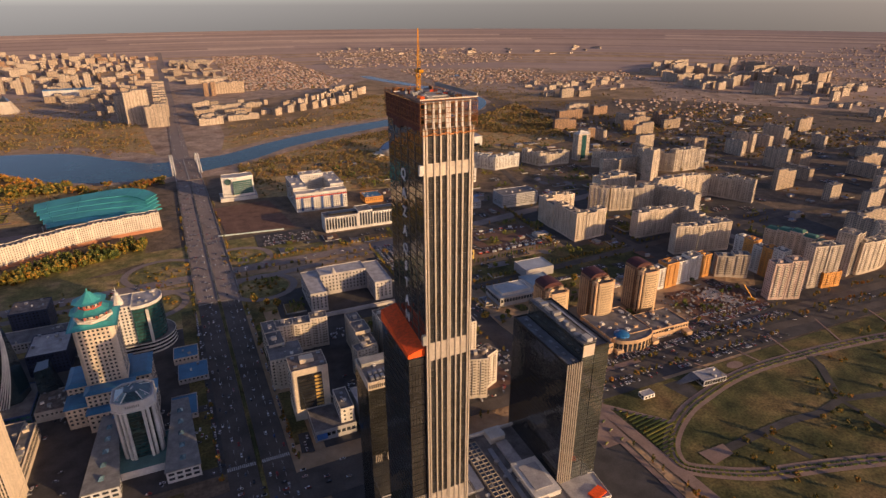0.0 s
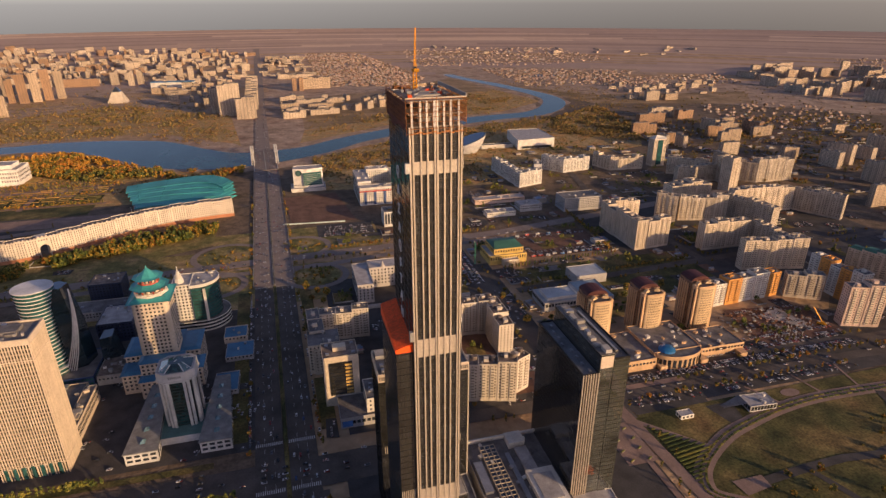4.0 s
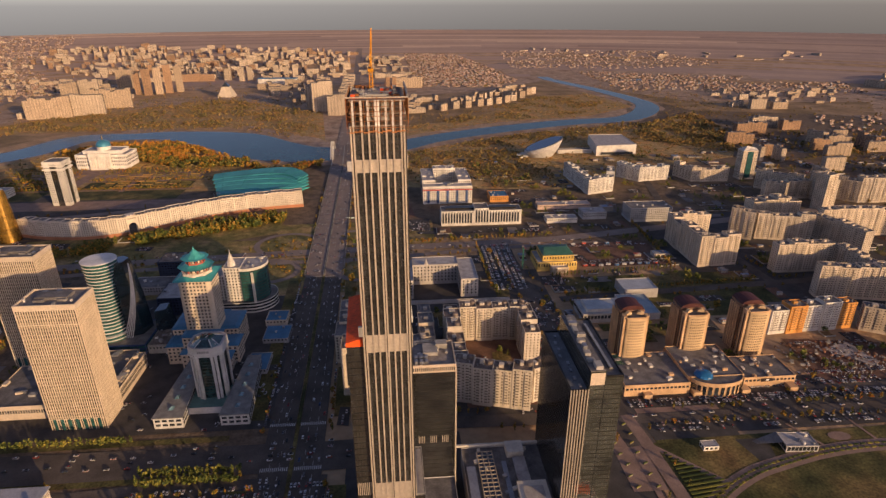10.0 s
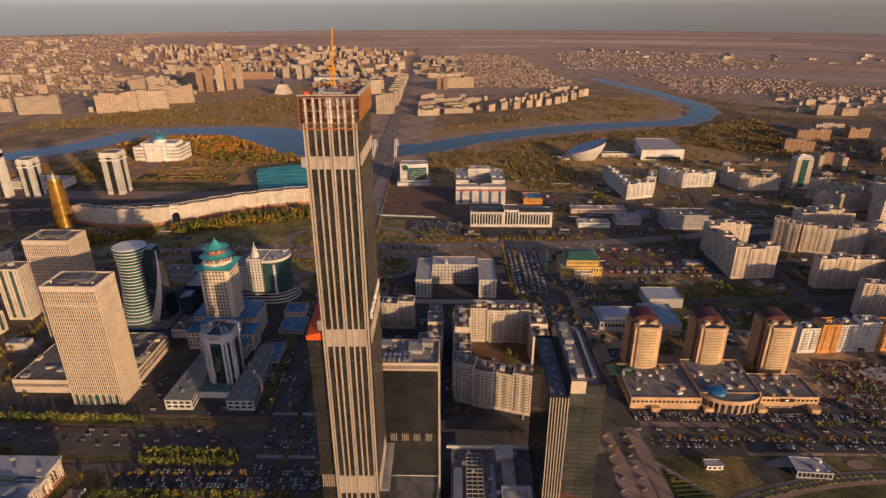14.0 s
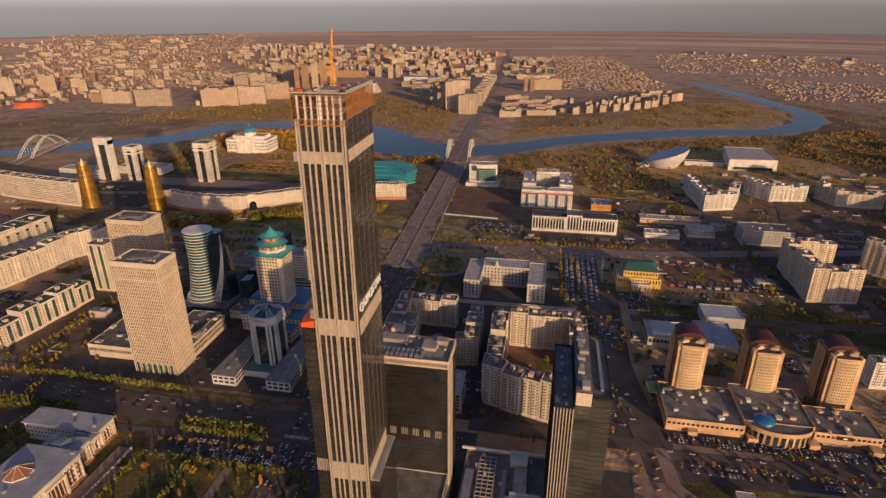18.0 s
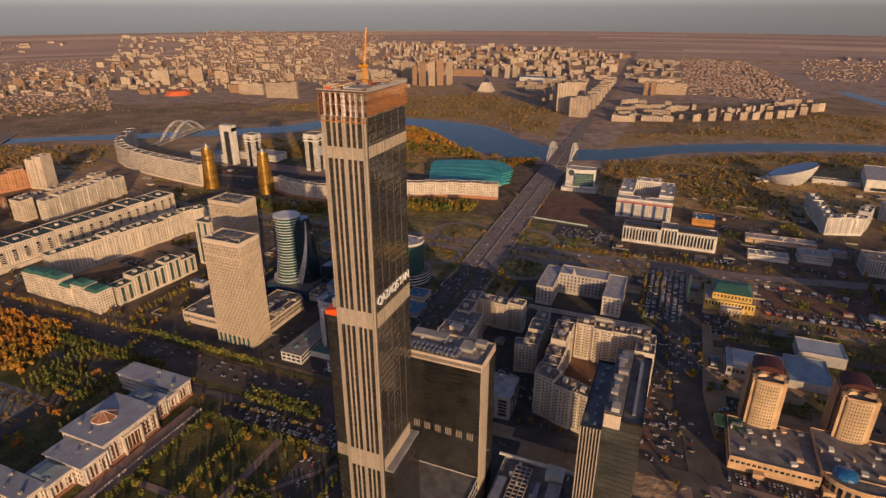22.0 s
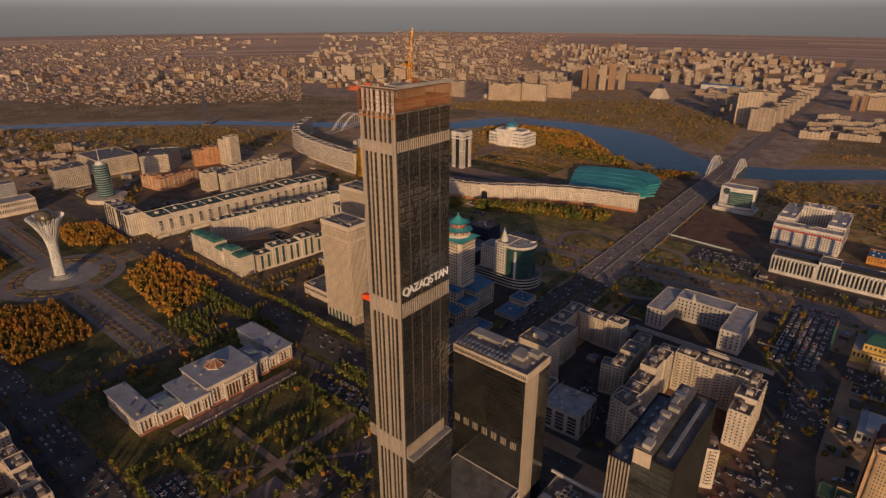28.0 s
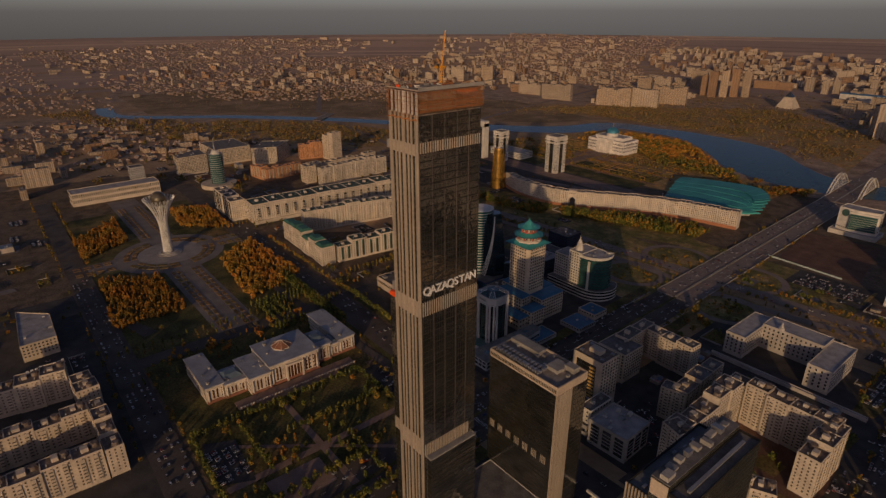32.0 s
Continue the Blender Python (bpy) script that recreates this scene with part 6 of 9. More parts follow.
slab("apartment_block", (494, 494), (599, 501), 15, 33, 5, (WHITE, ORANGE, WHITE), "grey and orange striped apartment row beside a building plot", 40, roof=ROOF)
slab("apartment_block", (603, 495), (640, 474), 15, 34, 2, PB, "grey apartment row with an orange stripe", 41)
slab("apartment_block", (456, 1023), (512, 1041), 16, 30, 3, WHITE, "white residence with pale blue roof edges", 42, roof=mat("blue_grey_roof", (0.13, 0.19, 0.28)))
slab("apartment_block", (446, 1167), (454, 1042), 16, 30, 5, WHITE, "white residence with pale blue roof edges", 43, roof=mat("blue_grey_roof", (0.13, 0.19, 0.28)))
slab("apartment_block", (512, 1043), (542, 1122), 15, 30, 3, WHITE, "white residence with pale blue roof edges", 44, roof=mat("blue_grey_roof", (0.13, 0.19, 0.28)))
slab("apartment_block", (557, 1148), (590, 1103), 16, 30, 3, WHITE, "white residence with pale blue roof edges", 45, roof=mat("blue_grey_roof", (0.13, 0.19, 0.28)))
slab("apartment_block", (591, 1103), (659, 1116), 18, 31, 4, WHITE, "white residence with pale blue roof edges", 46, roof=mat("blue_grey_roof", (0.13, 0.19, 0.28)))
slab("apartment_block", (683, 1144), (699, 1096), 16, 30, 3, CREAM, "cream residence round a court", 47)
slab("apartment_block", (700, 1094), (778, 1089), 16, 29, 4, CREAM, "cream residence round a court", 48)
building("office_block", rect(478, 864, 551, 902), 25, GREY, ROOF, "grey stone office block with dark arched centre", seed=51, singles=24)
building("low_hall", rect(336, 942, 434, 963), 9, PINK, ROOF_L, "low brown hall with long pale roof", seed=52, units=10)
building("low_hall", rect(335, 870, 388, 890), 9, WHITE, ROOF_L, "low white office with steps in the roof", seed=53, units=8)
building("low_hall", rect(402, 884, 444, 912), 13, GREY, ROOF_L, "low grey flat-roofed hall", seed=54)
building("club_house", rect(256.9, 993, 291.6, 1029), 12, ORANGE, ROOF_B, "small orange pavilion with blue roofs", seed=55, units=6)


def make_d9():
    e = thing("apartment_tower", 825, 1111, label="white tower with a glazed centre strip and sloped crown", category="apartment tower")
    body(e, rect(-16, -11, 16, 11), 62, PA, ROOF)
    windows(e, rect(-16, -11, 16, 11), 4, 60, 3.2, 3.2, 1.5, 1.6, GLASS, 20)
    Shape().box(-6, -12, 4, 6, -11.03, 60).part("glass_strip", e, TEALG)
    Shape().add([(-16, -11, 62.02), (16, -11, 62.02), (16, 11, 62.02), (-16, 11, 62.02), (-4, 0, 70), (16, 0, 66)], [(0, 1, 5, 4), (1, 2, 5), (2, 3, 4, 5), (3, 0, 4)]).part("crown", e, WHITE)


make_d9()


def orange_tower(cx, cy, h):
    e = thing("round_apartment_tower", cx, cy, label="orange-cream apartment tower with rounded front and dark red crown", category="apartment tower", group="three rounded apartment towers")
    m = mat("apricot_brick", (0.56, 0.36, 0.20), 0.85)
    pale = mat("pale_apricot_panel", (0.56, 0.40, 0.23), 0.85)
    dk = mat("brown_brick", (0.26, 0.15, 0.09), 0.85)
    crown = mat("dark_red_crown", (0.075, 0.022, 0.02), 0.6)
    front = [(10.5 * math.sin(a), -8.5 - 3.6 * math.cos(a)) for a in [-1.2 + k * 0.2 for k in range(13)]]
    mid = ccw(front + [(11.2, 2), (-11.2, 2)])
    body(e, mid, h, pale, ROOF, name="front_wall")
    windows(e, mid, 4, h - 2, 3.05, 1.5, 0.8, 1.3, FLATG, 40, margin=0.02)
    for sx in (-1, 1):
        Shape().box(-1.4, -3.0, 2, 1.4, 3.0, h + 1.2).part("corner_pier", e, m, at=(sx * 11.4, -5.5, 0))
        Shape().box(-0.25, -0.8, 4, 0.25, 0.8, h - 3).part("corner_glazing", e, GLASS, at=(sx * 12.75, -5.5, 0))
    back = [(12.4, 2.05), (13.2, 10), (10.5, 24), (-10.5, 24), (-13.2, 10), (-12.4, 2.05)]
    body(e, back, h + 2.5, dk, ROOF, name="rear_wall")
    windows(e, back, 4, h, 3.05, 2.6, 1.5, 1.6, GLASS, 24, margin=0.1)
    for k in range(5):
        Shape().box(-0.9, 0, 4, 0.9, 0.9, h).part("loggia_bay", e, m, at=(-13.3, 5 + k * 3.6, 0), rot=math.radians(90))
    # vaulted dark red crown over the rear part, arched gables at the front
    n = 8
    s = Shape()
    for k in range(n):
        a0, a1 = math.pi * k / n, math.pi * (k + 1) / n
        for y0, y1, r, z in ((3.0, 23, 11.5, h + 2.4),):
            p0, p1 = (r * math.cos(a0), z + 4.6 * math.sin(a0)), (r * math.cos(a1), z + 4.6 * math.sin(a1))
            s.add([(p0[0], y0, p0[1]), (p0[0], y1, p0[1]), (p1[0], y1, p1[1]), (p1[0], y0, p1[1]), (0, y0, z), (0, y1, z)], [(0, 1, 2, 3), (0, 3, 4), (1, 5, 2)])
    s.part("crown_vault", e, crown)
    for sx in (-1, 1):
        arc = [(3.6 * math.cos(math.pi * k / 6), h + 0.2 + 3.4 * math.sin(math.pi * k / 6)) for k in range(7)]
        s = Shape().add([(x, -1.2, z) for x, z in arc] + [(x, 2.0, z) for x, z in arc], [(k + 1, k, k + 7, k + 8) for k in range(6)] + [tuple(range(7)), tuple(range(13, 6, -1))])
        s.part("arched_gable", e, pale, at=(sx * 6.2, -2.5, 0), rot=-sx * 0.35)
    Shape().box(-10.4, -10.5, h - 0.85, 10.4, -9.9, h + 0.9).part("terrace_rail", e, m)


for cx, cy, h in ((316, 456, 57), (382, 461, 54), (447, 461, 55)):
    orange_tower(cx, cy, h)


def make_mall_strip():
    e = thing("shopping_mall", 383, 424, label="long low brown shopping mall with curved front and blue glass dome", category="shopping mall")
    m = mat("apricot_brick", (0.56, 0.36, 0.20))
    for poly, h in ((rect(-92, -26, -28, 28), 13), (rect(-27.98, -20, 27.98, 34), 15), (rect(28, -22, 80, 15), 12)):
        body(e, poly, h, m, ROOF)
        windows(e, poly, 5, 11, 6, 3.8, 2.6, 2.2, GLASS, 30)
        roof_units(e, poly, h - 0.9, 14, random.Random(int(h)), (WHITE, METAL, m), 5)
    ring = [(26 * math.cos(a), -20 + 14 * math.sin(a)) for a in [math.pi + k * math.pi / 14 for k in range(15)]]
    body(e, ccw(ring), 15, m, ROOF)
    for k in range(13):
        a = math.pi + (k + 1) * math.pi / 14
        Shape().box(-1.6, -0.2, 2, 1.6, 0.2, 11).part("glass_bay", e, GLASS, at=(26.2 * math.cos(a), -20 + 14.2 * math.sin(a), 0), rot=a + math.pi / 2)
    s = Shape()
    n = 16
    for k in range(4):
        a0, a1 = k / 4 * math.pi / 2, min((k + 1) / 4 * math.pi / 2, 1.5)
        ring = lambda a: [(9 * math.cos(a) * math.cos(2 * math.pi * i / n) - 12, -18 + 9 * math.cos(a) * math.sin(2 * math.pi * i / n)) for i in range(n)]
        s.prism(ring(a0), 15 + 4.5 * math.sin(a0), 15 + 4.5 * math.sin(a1), 0, ring(a1))
    s.part("glass_dome", e, mat("blue_glass_dome", (0.02, 0.13, 0.30), 0.2))
    for k in range(4):
        Shape().box(-4, -5, 0, 4, 5, 5).part("porch", e, m, at=(-70 + k * 48, -26.5, 0))


make_mall_strip()


def make_mall_roof():
    """Sports court and signs on the mall."""
    e = thing("roof_court", 292, 442, 12.15, label="green sports court on the mall roof", category="sports court")
    court = Shape().box(-12, -9, 0, 12, 9, 0.12).part("court_surface", e, mat("court_green", (0.05, 0.11, 0.06), 0.9))
    for x0, y0, x1, y1 in ((-11, -8, 11, -7.8), (-11, 7.8, 11, 8), (-11, -7.7, -10.8, 7.7), (10.8, -7.7, 11, 7.7)):
        Shape().box(x0, y0, 0.125, x1, y1, 0.14).part("court_line", court, MARK)
    for k, x in enumerate((334, 434)):
        b = thing("fascia_sign", x, 399.4 if k == 0 else 401.4, 7, label="dark rectangular advertising panel on the mall front", category="sign")
        panel = Shape().box(-6, -0.3, 0, 6, 0, 3.4).part("panel", b, mat("sign_black", (0.03, 0.02, 0.02), 0.5))
        Shape().box(-1.5, -0.36, 0.9, 1.5, -0.31, 2.5).part("sign_bar", panel, LETTER)


make_mall_roof()


def make_pavilions():
    e = thing("park_pavilion", 337, 326, label="small white park pavilion with flat roof", category="pavilion")
    body(e, rect(-6.5, -4, 6.5, 4), 4.6, WHITE, ROOF_L, lip=0.4)
    windows(e, rect(-6.5, -4, 6.5, 4), 0.6, 4, 3.4, 3, 2, 2, GLASS, 12)
    e = thing("park_pavilion", 411, 322, rot=-4, label="grey glass-walled park pavilion with dark canopy", category="pavilion")
    body(e, rect(-13, -8, 14, 9), 7, GREY, ROOF_L, lip=0.6)
    windows(e, rect(-13, -8, 14, 9), 1, 6.4, 5, 3, 2.6, 4, GLASS, 24)
    roof_units(e, rect(-13, -8, 14, 9), 6.4, 5, random.Random(2), big=2.4)
    Shape().add([(-34, 6, 0.4), (-13.1, 10, 6.5), (-13.1, -3, 6.5), (-32, 2, 0.4)], [(0, 3, 2, 1)]).part("sloped_canopy", e, ROOF)
    e = thing("building_site", 560, 440, label="building site slab with column starters and rubble", category="building site")
    Shape().prism([(-26, 20), (6, -14), (18, -8), (10, 30)], 0.65, 1.5, bottom=True).part("floor_slab", e, mat("pale_slab", (0.42, 0.36, 0.31), 0.9, big=0.2, size=5))
    rng = random.Random(88)
    for k in range(30):
        Shape().box(-0.3, -0.3, 0, 0.3, 0.3, rng.uniform(1.5, 3.2)).part("column_starter", e, CONC, at=(-48 + (k % 10) * 4.6, -26 + (k // 10) * 8, 0.66))
    heap, bits = Shape(), Shape()
    for _k in range(260):
        x, y = rng.uniform(484, 600), rng.uniform(424, 474)
        w = rng.uniform(0.6, 4.5)
        (heap if rng.random() < 0.5 else bits).rbox(x, y, 0.62, w, rng.uniform(0.5, 2.4), rng.uniform(0.4, 2.2), rng.uniform(0, 3.1))
    heap.setting("rubble", CONC, label="broken concrete and timber strewn over the building site", kind="stuff", category="rubble")
    bits.setting("rubble", mat("rust_rubble", (0.2, 0.10, 0.06), 0.9, island=0.5), label="rust-brown building waste strewn over the site", kind="stuff", category="rubble")
    c = thing("mobile_crane", 590, 424, 0.7, 40, label="yellow mobile crane with raised jib", category="crane")
    Shape().box(-1.4, -5, 0.8, 1.4, 5, 2.6).part("carrier", c, CRANE)
    Shape().box(-1.2, -2.5, 2.62, 1.2, 1.5, 4.4).part("cab", c, CRANE)
    Shape().bar((0, 0, 4.2), (0, 12, 20), 0.9).part("jib", c, CRANE)
    for sx in (-1.3, 1.3):
        for y in (-3.6, -1.2, 1.2, 3.6):
            w = Shape().cyl(0, 0, -0.25, 0.25, 0.8, n=10).part("wheel", c, TYRE, at=(sx, y, 0.8))
            w.rotation_euler = (0, math.pi / 2, 0)
    c = thing("tower_crane", 255, 690, 0.5, label="slim tower crane with green mast and red jib", category="crane")
    s = Shape()
    for a in (-0.7, 0.7):
        for b in (-0.7, 0.7):
            s.bar((a, b, 0), (a, b, 34), 0.3)
    for k in range(17):
        s.bar((-0.7, -0.7, k * 2), (0.7, -0.7, k * 2 + 2), 0.2)
        s.bar((0.7, 0.7, k * 2), (-0.7, 0.7, k * 2 + 2), 0.2)
    s.part("mast", c, mat("crane_green", (0.05, 0.2, 0.12), 0.5))
    Shape().bar((0, 4, 34.5), (0, -12, 36), 0.9).part("jib", c, mat("crane_red", (0.4, 0.05, 0.03), 0.5))
    Shape().box(-0.9, 3, 32, 0.9, 5, 34).part("counterweight", c, CONC)


make_pavilions()


def make_gym():
    e = thing("sports_hall", 340, 582, label="pale metal-roofed sports complex of two halls", category="sports hall")
    body(e, rect(-46, -46, 8, -8), 12, GREY, mat("pale_metal_roof", (0.42, 0.44, 0.45), 0.5, 0.2))
    body(e, rect(-40, -40, 0, -14), 15, WHITE, mat("pale_metal_roof", (0.42, 0.44, 0.45)), z0=11.2)
    body(e, rect(10, -44, 48, 6), 9, GREY, mat("pale_blue_roof", (0.25, 0.33, 0.38), 0.6))
    body(e, rect(24, 10, 68, 42), 13, GREY, mat("pale_metal_roof", (0.42, 0.44, 0.45)))
    windows(e, rect(-46, -46, 8, -8), 3, 11, 8, 4, 3, 4, GLASS, 30)


make_gym()


# court of apartments behind the towers
CB = mat("court_cream", (0.54, 0.47, 0.38), 0.85)
slab("apartment_block", (129, 405), (197.8, 385), 16, 41, 4, CB, "cream court apartment block with stepped brown-grey roofs", 60, singles=10, roof=ROOF_C)
slab("apartment_block", (129.2, 526), (129, 409), 16, 41, 6, CB, "cream court apartment block with stepped brown-grey roofs", 61, singles=6, roof=ROOF_C)
slab("apartment_block", (146.1, 510), (218.4, 508), 15, 41, 4, CB, "cream court apartment block with stepped brown-grey roofs", 62, singles=10, roof=ROOF_C)
slab("apartment_block", (223.9, 461), (224.5, 516), 17, 40, 3, CB, "cream court apartment block with stepped brown-grey roofs", 63, singles=6, roof=ROOF_C)
slab("apartment_block", (186.9, 390), (217.1, 404), 14, 38, 2, CB, "cream court apartment block with stepped brown-grey roofs", 64, roof=ROOF_C)
slab("apartment_block", (28.5, 540), (82.3, 536), 15, 36, 3, CB, "grey-cream apartment row with flat roofs", 65, singles=8)
slab("apartment_block", (94.6, 461), (116.6, 465), 14, 33, 1, PB, "grey-cream apartment row with flat roofs", 66)
slab("apartment_block", (116.6, 467), (114.3, 536), 15, 34, 3, PB, "grey-cream apartment row with flat roofs", 67)
slab("apartment_block", (32, 476), (28.7, 556), 14, 32, 3, PB, "grey-cream apartment row with flat roofs", 68)
building("office_block", rect(14.2, 478, 46, 508), 33, CREAM, ROOF, "cream office block with dark glass bay and roof garden", seed=70, singles=24)


def make_bay_office():
    e = thing("bay_office", 46, 440, label="cream office tower with dark glass bay, golden panels and low podium", category="office tower")
    tower = rect(-20, -18, 12, 8)
    body(e, tower, 53, CREAM, ROOF_C)
    windows(e, tower, 12, 51, 3.5, 3.6, 1.5, 1.7, GLASS, 20, skip=(0,))
    Shape().box(-15, -0.5, 12, 6, 0.3, 47).part("glass_bay", e, DARKG, at=(0, -18.1, 0))
    for k in range(9):
        Shape().box(-0.5, -0.3, 0, 5.6, 0.1, 2.0).part("golden_panel", e, mat("golden_panel", (0.55, 0.34, 0.10), 0.5), at=(0, -18.7, 13 + k * 3.7))
        Shape().box(-15, -0.2, 0, -0.6, 0.1, 0.4).part("bay_rail", e, mat("dark_spandrel", (0.05, 0.047, 0.043)), at=(0, -18.75, 14 + k * 3.7))
    Shape().box(-6, -4, 0, 6, 4, 4).part("roof_house", e, CREAM, at=(-4, -4, 52.1))
    for x, y in ((-15, -12), (-15, 3), (8, -13), (8, 3)):
        Shape().box(-1.6, -1.3, 0, 1.6, 1.3, 1.5).part("roof_unit", e, METAL, at=(x, y, 52.12))
    low = rect(-10, -52, 26, -18.02)
    body(e, low, 11, GREY, ROOF, name="podium_wall", roof_name="podium_roof")
    windows(e, low, 1, 10, 5, 4, 3, 3.2, GLASS, 16)
    Shape().box(-4.5, -0.2, 2, 4.5, 0, 8).part("shop_sign", e, mat("shop_sign_blue", (0.05, 0.16, 0.42), 0.5), at=(-4, -52.15, 0))
    wing = rect(14, -48, 25.9, -18.1)
    body(e, wing, 25, WHITE, ROOF, z0=10.3, name="wing_wall", roof_name="wing_roof")
    windows(e, wing, 11, 24, 3.5, 3.6, 1.7, 1.7, GLASS, 12)
    roof_units(e, wing, 24.1, 5, random.Random(72), big=2.6)


make_bay_office()


def make_u_block():
    e = thing("court_building", 129.4, 646, label="grey U-shaped administrative building with sloped wings", category="government building")
    m = mat("pale_grey_stone", (0.46, 0.42, 0.38), 0.85)
    for poly, h in ((rect(-50, -32, -30, 34), 26), (rect(-29.98, 8, 29.98, 34), 29), (rect(30, -32, 52, 34), 26)):
        body(e, poly, h, m, ROOF_L)
        windows(e, poly, 4, h - 2, 4, 4.4, 1.6, 2.2, GLASS, 40)
    Shape().cyl(-12, 10, 28.1, 31, 3, n=10).part("turret", e, m)
    Shape().cyl(-12, 10, 31, 37, 2, 0.1, 10).part("spire", e, m)
    body(e, rect(-55, -48, 90, -44), 4, m, ROOF_L, name="forecourt_wall")


make_u_block()


# boulevard side
FLAT_G = mat("dark_green_flat_roof", (0.06, 0.10, 0.085), 0.8)


def green_block(p0, p1, depth, h, secs, seed):
    return slab("apartment_block", p0, p1, depth, h, secs, mat("ivory_stone", (0.60, 0.52, 0.41), 0.85), "ivory residential block with green roofs and green glass bays", seed, roof=ROOF_G if seed == 81 else FLAT_G, accent=TEALG if seed == 83 else None, singles=8, bay=3.0)


green_block((-540, 391), (-398, 386), 20, 28, 6, 81)
green_block((-539, 428), (-508, 626), 20, 37, 8, 82)
green_block((-395, 410), (-384, 527), 20, 28, 5, 83)
green_block((-508, 628), (-487, 686), 20, 36, 3, 84)
slab("office_tower", (-399, 549), (-372, 549), 24, 66, 1, mat("ivory_stone", (0.60, 0.52, 0.41)), "ivory tower with green glass bays", 85, accent=TEALG, category="office tower")


TERRA = mat("terracotta_plaster", (0.52, 0.26, 0.13), 0.85)


def make_arch_row():
    m = mat("ivory_stone", (0.60, 0.52, 0.41))
    e = slab("boulevard_block", (-631, 378), (-610, 711), 40, 36, 11, m, "long ivory boulevard block with green-edged roof and tall bays", 86, roof=mat("dark_green_flat_roof", (0.06, 0.10, 0.085), 0.8), singles=8, balcony=False, jog=0.4, step=1.5)
    arc = [(2.3 * math.cos(math.pi * k / 8), 2.3 * math.sin(math.pi * k / 8)) for k in range(9)]
    bay = [(-2.3, 0), (2.3, 0)] + [(x, 15 + z) for x, z in arc]
    n = len(bay)
    pier = Shape().add([(x, -0.9, z) for x, z in bay] + [(x, 0.2, z) for x, z in bay], [tuple(range(n))] + [(i + 1 if i + 1 < n else 0, i, i + n, (i + 1) % n + n) for i in range(n)])
    me = pier.mesh("arched_bay", GLASS)
    rails = Shape()
    for f in range(5):
        rails.box(-2.35, -1.6, 0.6 + f * 3.05, 2.35, 0, 1.6 + f * 3.05)
    rails = rails.mesh("bay_balconies", m)
    for k in range(20):
        ob = new("arched_bay", me)
        ob.parent, ob.location = e, (-157 + k * 16.5, -20.7, 11)
        rail = new("bay_balconies", rails)
        rail.parent, rail.location = e, (-157 + k * 16.5, -20.7, 11)
    Shape().box(-166, -0.4, 0, 166, 0, 1.2).part("cornice", e, m, at=(0, -20.6, 31))
    Shape().box(-166, -3.5, 0, 166, 0, 6).part("arcade", e, mat("ivory_stone", (0.60, 0.52, 0.41)), at=(0, -20.6, 0.3))
    slab("boulevard_block", (-767, 358), (-671, 356), 24, 40, 4, m, "ivory boulevard corner block with curved bay", 87, roof=ROOF, accent=GLASS)
    slab("apartment_block", (-773, 586), (-783, 754), 20, 40, 6, m, "ivory boulevard block behind the arch row", 88, roof=ROOF)
    slab("apartment_block", (-881, 510), (-895, 596), 18, 26, 4, TERRA, "orange-brown apartment row with pale loggias", 89, accent=CREAM)
    slab("apartment_block", (-946, 498), (-881, 508), 18, 26, 3, TERRA, "orange-brown apartment row with pale loggias", 90, accent=CREAM)
    slab("apartment_tower", (-835, 567), (-807, 567), 24, 38, 1, CREAM, "cream mid-rise tower with flat roof", 91, category="apartment tower")
    slab("apartment_tower", (-995, 706), (-957, 714), 28, 68, 2, CREAM, "tall cream stepped residential tower", 92, category="apartment tower", step=8)
    slab("apartment_block", (-1018, 655), (-1000, 733), 22, 40, 3, TERRA, "orange brick residential block with flat roof", 93)
    slab("apartment_block", (-848, 596), (-859, 774), 18, 30, 6, CREAM, "cream residential row with flat roofs", 94)
    building("courtyard_office", [(-1079, 374), (-1042, 374), (-1047, 438), (-1108, 440)], 42, CREAM, ROOF, "cream office block with deep brown recess", seed=95, singles=10)
    building("courtyard_office", [(-1044, 542), (-1022, 596), (-1073, 651), (-1110, 596)], 40, CREAM, ROOF, "cream office block with deep brown recess", seed=96, singles=10)
    building("courtyard_office", rect(-1201, 470, -1090, 557), 38, CREAM, ROOF, "cream office block with deep brown recess", seed=97, singles=8)


make_arch_row()


def make_dark_tower():
    e = thing("round_glass_tower", -913, 416, label="round dark glass tower with ring podium and antenna mast", category="office tower")
    for k in range(14):
        Shape().cyl(0, 0, 8 + k * 4.4, 8 + k * 4.4 + 3.6, 15 - k * 0.15, n=20).part("glass_floor", e, TEALG)
        Shape().cyl(0, 0, 8 + k * 4.4 + 3.6, 8 + k * 4.4 + 4.4, 15.3 - k * 0.15, n=20).part("floor_band", e, GREY)
    Shape().cyl(0, 0, 0, 8, 36, n=24).part("ring_podium", e, CREAM)
    Shape().cyl(0, 0, 69.6, 76, 9, 6, 16).part("cap", e, WHITE)
    Shape().cyl(0, 0, 76, 105, 0.8, 0.2, 6).part("mast", e, STEEL)
    e = thing("columned_office", -967, 228.2, label="long cream colonnaded building with a rear tower", category="government building")
    body(e, rect(-14, -78, 26, 78), 25, CREAM, ROOF_L)
    windows(e, rect(-14, -78, 26, 78), 4, 24, 10, 3.6, 1.6, 6, GLASS, 50)
    body(e, rect(-56, 40, -30, 66), 46, GREY, ROOF)
    windows(e, rect(-56, 40, -30, 66), 4, 44, 3.5, 3, 1.4, 1.8, GLASS, 20)


make_dark_tower()


